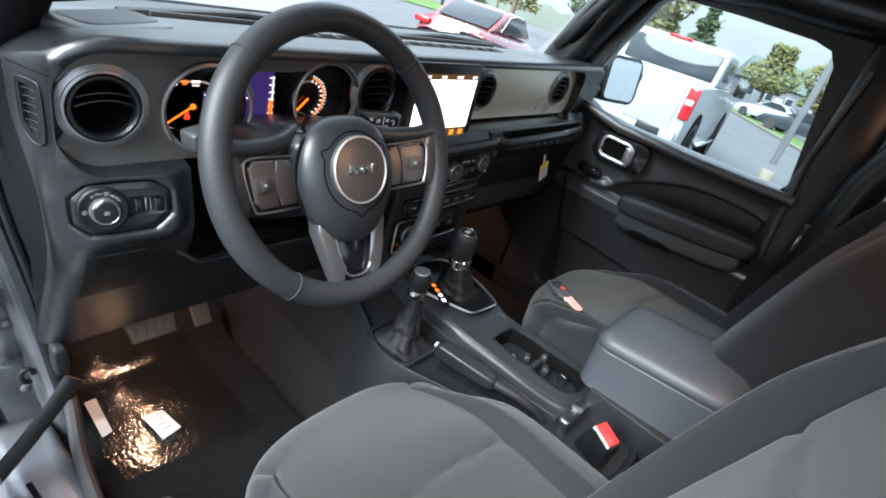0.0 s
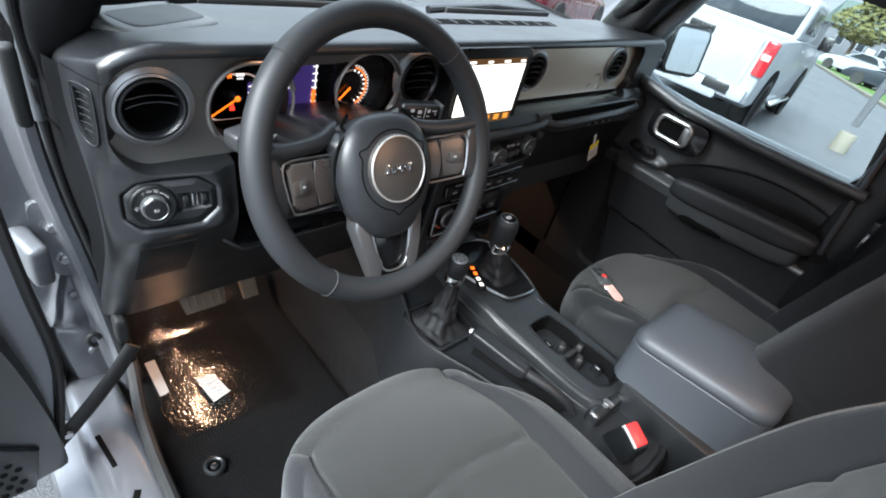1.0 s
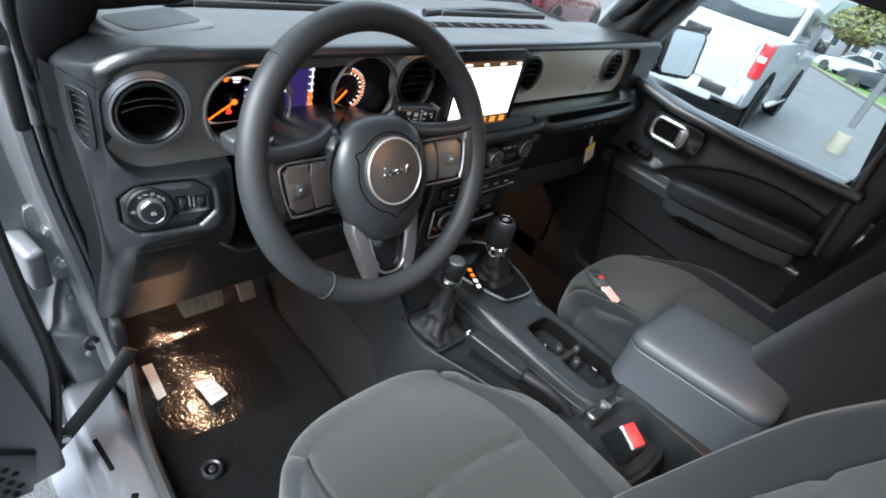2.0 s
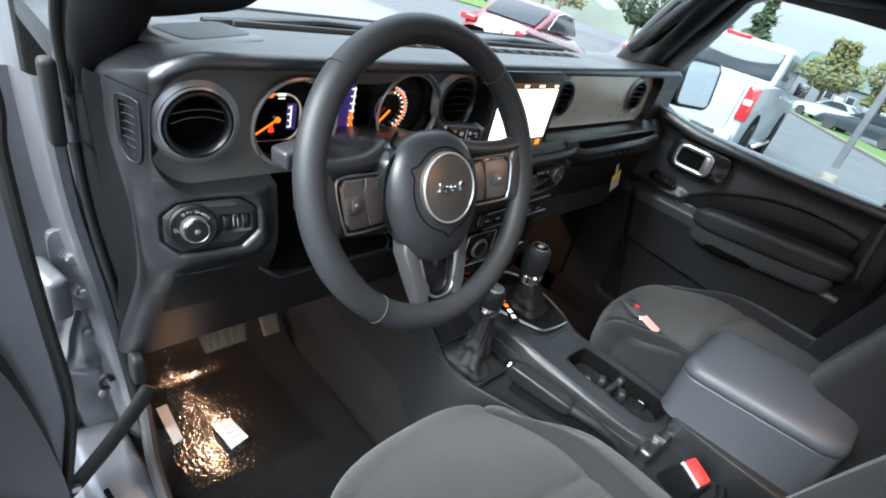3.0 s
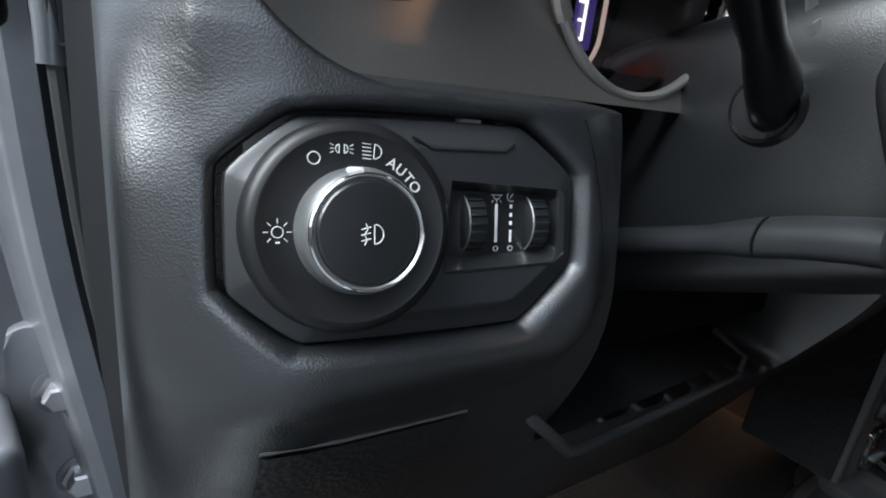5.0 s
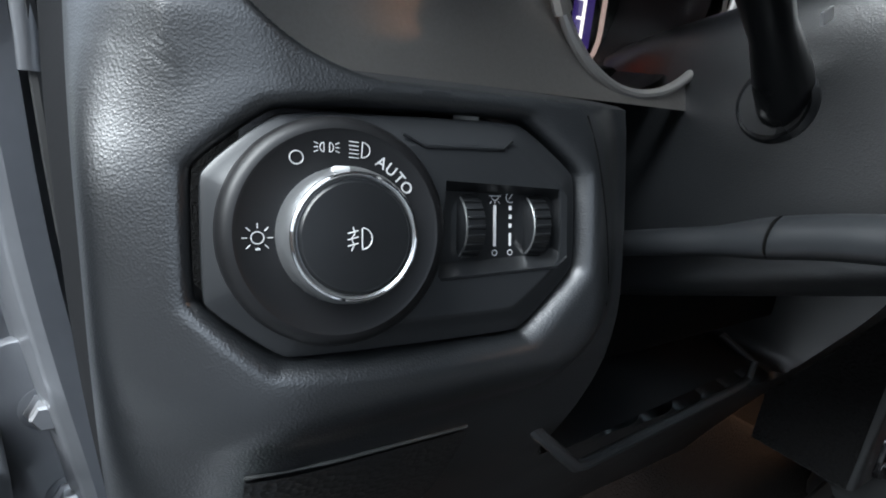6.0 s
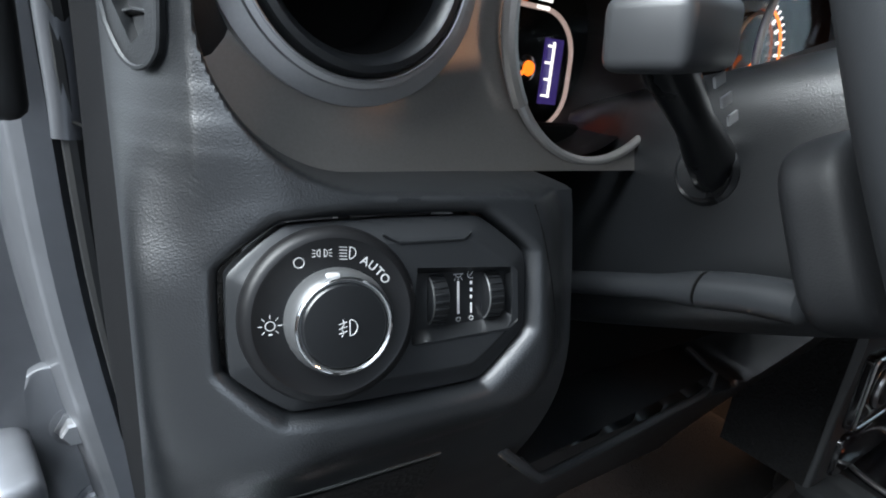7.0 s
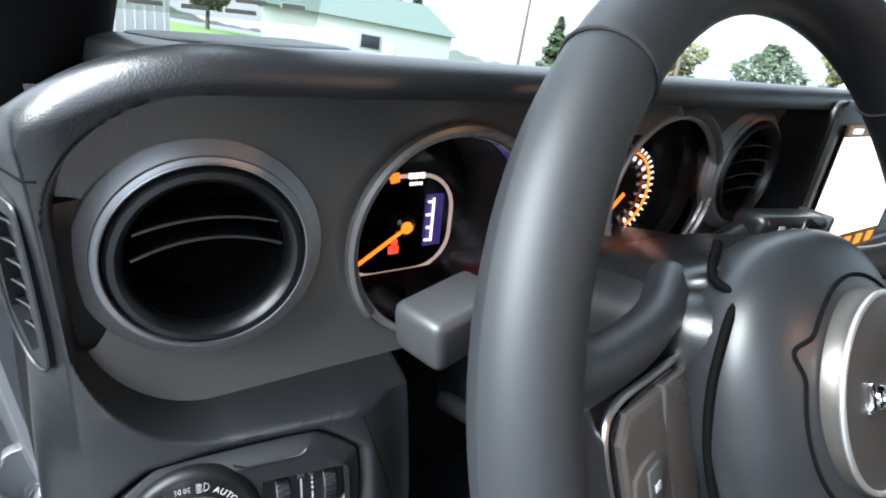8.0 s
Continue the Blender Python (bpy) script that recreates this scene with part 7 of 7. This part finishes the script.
truck_at(Matrix.Translation((6.8, 3.02, 0)) @ Matrix.Rotation(radians(7), 4, "Z"))
sedan_at(Matrix.Translation((7.6, 7.2, 0)) @ Matrix.Rotation(radians(15), 4, "Z"), RED_PAINT, "dark red sedan parked in the lot")
sedan_at(Matrix.Translation((40.0, 4.0, 0)) @ Matrix.Rotation(radians(70), 4, "Z"), WHITE_PAINT, "white sedan parked beyond the lamp post")
sedan_at(Matrix.Translation((34.0, 1.2, 0)) @ Matrix.Rotation(radians(75), 4, "Z"), DARKGLASS, "dark sedan parked beyond the lamp post")

# unseen plain wall, added on the driver side to block low sky light
BRICK = mat("dark brick wall", (0.10, 0.075, 0.06), 0.85, scale=9, bump=0.4, dist=0.01, vary=0.2)
wl2 = part("light_blocking_wall", out(rbox((-7.5, -6.0, 1.3), (0.3, 19, 2.6), 0.02)), BRICK)
tagged(wl2, "unseen plain brick wall added to block low sky light", "wall", kind="structure")

# lamp post on a concrete foot
lp = thing("street_lamp", GROUND @ Vector((10.4, 1.24, 0)), "grey steel lamp post on a concrete foot", "street lamp")
part("foot", out(lathe([(0.15, 0), (0.14, 0.30), (0.12, 0.33)], 28, (10.4, 1.24, 0), "z")), CONCRETE, lp, "yellowed round concrete foot")
part("pole", out(rbox((10.4, 1.24, 3.7), (0.11, 0.11, 6.5), 0.01)), POLE, lp)
part("lamp_head", out(rbox((10.7, 1.24, 6.9), (0.7, 0.3, 0.12), 0.03)), POLE, lp)

# lawn strip, kerb
lawn = out(sheet(lambda u, v: Vector((15 + 32 * u + 12 * v, -1.9 + 13.2 * u + 2.5 * v, 0.06 + 0.02 * math.sin(9 * u))), 40, 8))
solo("lawn", lawn, GRASS, "green lawn strip beside the lot", "grass", kind="stuff")
solo("kerb", out(rbox((0, 0, 0.06), (35.5, 0.18, 0.14), 0.03), Matrix.Translation((31, 4.6, 0)) @ Matrix.Rotation(math.atan2(13.2, 32), 4, "Z")), CONCRETE, "pale concrete kerb along the lawn", "kerb", kind="structure")
field = out(sheet(lambda u, v: Vector((-30 + 75 * u, 30 + 40 * v, 0.06 + 0.5 * v)), 20, 10))
solo("field", field, GRASS, "green verge beyond the lot", "grass", kind="stuff")


def house(m, w, dep, h, rh, wallm, label, windows=(-0.3, 0, 0.3), roofm=ROOFING):
    hs = thing("house", (GROUND @ m).translation, label, "house")
    wall = part("wall", out(rbox((0, 0, h / 2), (w, dep, h), 0.02), m), wallm, hs)
    for i in range(int(h / 0.28)):
        part("board", out(rbox((0, 0, 0.2 + 0.28 * i), (w + 0.03, dep + 0.03, 0.03), 0), m), wallm, wall)
    rf = bmesh.new()
    a, b = w / 2 + 0.4, dep / 2 + 0.4
    pts = [rf.verts.new(q) for q in ((-a, -b, h), (a, -b, h), (a, b, h), (-a, b, h), (-a * 0.8, 0, h + rh), (a * 0.8, 0, h + rh))]
    for f in ((0, 1, 5, 4), (2, 3, 4, 5), (1, 2, 5), (3, 0, 4), (3, 2, 1, 0)):
        rf.faces.new([pts[i] for i in f])
    part("roof", out(rf, m), roofm, hs, "sloping shingle roof")
    for wx in [w * k for k in windows]:
        wnd = part("window", out(rbox((wx, -dep / 2 - 0.02, h * 0.55), (w * 0.12, 0.08, h * 0.35), 0.01), m), WHITE_PAINT, hs, "white framed window")
        part("pane", out(rbox((wx, -dep / 2 - 0.055, h * 0.55), (w * 0.10, 0.03, h * 0.30), 0.005), m), DARKGLASS, wnd)
    part("door", out(rbox((w * 0.15, -dep / 2 - 0.02, 1.0), (0.95, 0.08, 2.0), 0.01), m), CREAM, hs)


house(Matrix.Translation((92, 16.0, 0)) @ Matrix.Rotation(radians(-70), 4, "Z"), 9, 8, 3.4, 3.2, SIDING, "grey sided house beyond the lawn")
house(Matrix.Translation((19, 46, 0)) @ Matrix.Rotation(radians(-15), 4, "Z"), 15, 9, 3.2, 2.4, CREAM, "low cream house with a green roof", (0.05,))

# ribbed cream building ahead
bd = thing("metal_building", GROUND @ Vector((-3.0, 26, 0)), "cream ribbed metal building across the lot", "building")
part("wall", out(rbox((-5.0, 26, 2.6), (14, 6, 5.2), 0.02)), CREAM, bd)
for i in range(46):
    part("rib", out(rbox((-11.9 + 0.305 * i, 22.97, 2.6), (0.06, 0.06, 5.2), 0)), CREAM, bd)
part("roof", out(rbox((-5.0, 26, 5.3), (14.6, 6.6, 0.25), 0.05)), ROOFING, bd)


def tree(x, y, h, r, leaf, seed, cone=False):
    rnd = random.Random(seed)
    tr2 = thing("tree", GROUND @ Vector((x, y, 0)), "dark green conifer behind the houses" if cone else "yellow green broadleaf tree in early spring leaf", "tree", "trees")
    part("trunk", out(tube([(x, y, 0), (x + 0.1, y, h * 0.4), (x, y + 0.1, h * 0.9)], [0.03 * h, 0.02 * h, 0.006 * h], 8)), BARK, tr2)
    verts, faces = [], []
    for i in range(1500):
        t = rnd.random()
        if cone:
            z = h * (0.12 + 0.88 * t)
            rr = r * (1 - t) ** 0.8 * (0.35 + 0.65 * rnd.random() ** 0.5) * (0.75 + 0.25 * math.sin(30 * t))
        else:
            z = h * (0.3 + 0.7 * t)
            rr = r * math.sqrt(max(0.02, 1 - ((t - 0.45) / 0.6) ** 2)) * rnd.random() ** 0.4 * (0.8 + 0.3 * math.sin(7 * t + 3 * seed))
        a = rnd.random() * 6.283
        c = Vector((x + rr * math.cos(a), y + rr * math.sin(a), z))
        s = 0.05 * h * (0.5 + rnd.random()) * (0.8 if cone else 0.7)
        d1 = Vector((rnd.uniform(-1, 1), rnd.uniform(-1, 1), rnd.uniform(-0.6, 0.4))).normalized() * s
        d2 = d1.orthogonal().normalized() * s * 0.6
        k = len(verts)
        verts += [c - d1, c + d2, c + d1 * 1.2, c - d2]
        faces.append((k, k + 1, k + 2, k + 3))
    me = bpy.data.meshes.new("tmp")
    me.from_pydata(verts, [], faces)
    bm = bmesh.new()
    bm.from_mesh(me)
    bpy.data.meshes.remove(me)
    part("crown", out(bm), leaf, tr2, smooth=False)
    for i in range(7):
        a, zz = 0.9 * i + seed, h * (0.25 + 0.09 * i)
        part("limb", out(tube([(x, y, zz), (x + 0.6 * r * math.cos(a), y + 0.6 * r * math.sin(a), zz + 0.12 * h)], [0.010 * h, 0.004 * h], 6)), BARK, tr2)


for k, (x, y, h, r, lf, cn) in enumerate(((62, 19, 9, 2.6, LEAF, True), (68, 12, 7, 3.0, LEAF2, False), (62, 6, 6, 3.0, LEAF2, False), (66, 2, 7, 3.0, LEAF, False), (60, -4, 6, 4, LEAF2, False), (27, 55, 9, 2.4, LEAF2, True), (30, 55, 8.5, 2.0, LEAF, True), (45, 48, 8, 2.6, LEAF, True), (52, 47, 7, 3.5, LEAF2, False), (48, 40, 9, 2.6, LEAF, True), (60, 42, 8, 4.0, LEAF2, False), (66, 34, 9, 4, LEAF, False), (62, 24, 9, 4.0, LEAF2, False), (10, 62, 8, 4, LEAF2, False))):
    tree(x, y, h, r, lf, k + 1, cn)

# far wooded rise, one piece
hill = out(sheet(lambda u, v: Vector((260 * math.cos(1.9 - 2.4 * u), 260 * math.sin(1.9 - 2.4 * u), -4 + v * (9 + 9 * noise.noise(Vector((6 * u, 0, 0))) + 2.0 * noise.noise(Vector((90 * u, 0, 0)))))), 300, 4))
solo("far_woods", hill, mat("hazy far woods", (0.12, 0.14, 0.12), 0.9, vary=0.35, blotch=0.05), "hazy wooded rise in the distance", "woods", kind="stuff")
# utility poles
for x, y in ((40, 30), (33, 40), (28, 20)):
    up = thing("utility_pole", GROUND @ Vector((x, y, 0)), "thin wooden utility pole with a cross arm", "utility pole", "utility poles")
    part("pole", out(tube([(x, y, 0), (x, y, 9)], [0.14, 0.10], 10)), BARK, up)
    part("cross_arm", out(rbox((x, y, 8.2), (2.0, 0.12, 0.12), 0.01)), BARK, up)
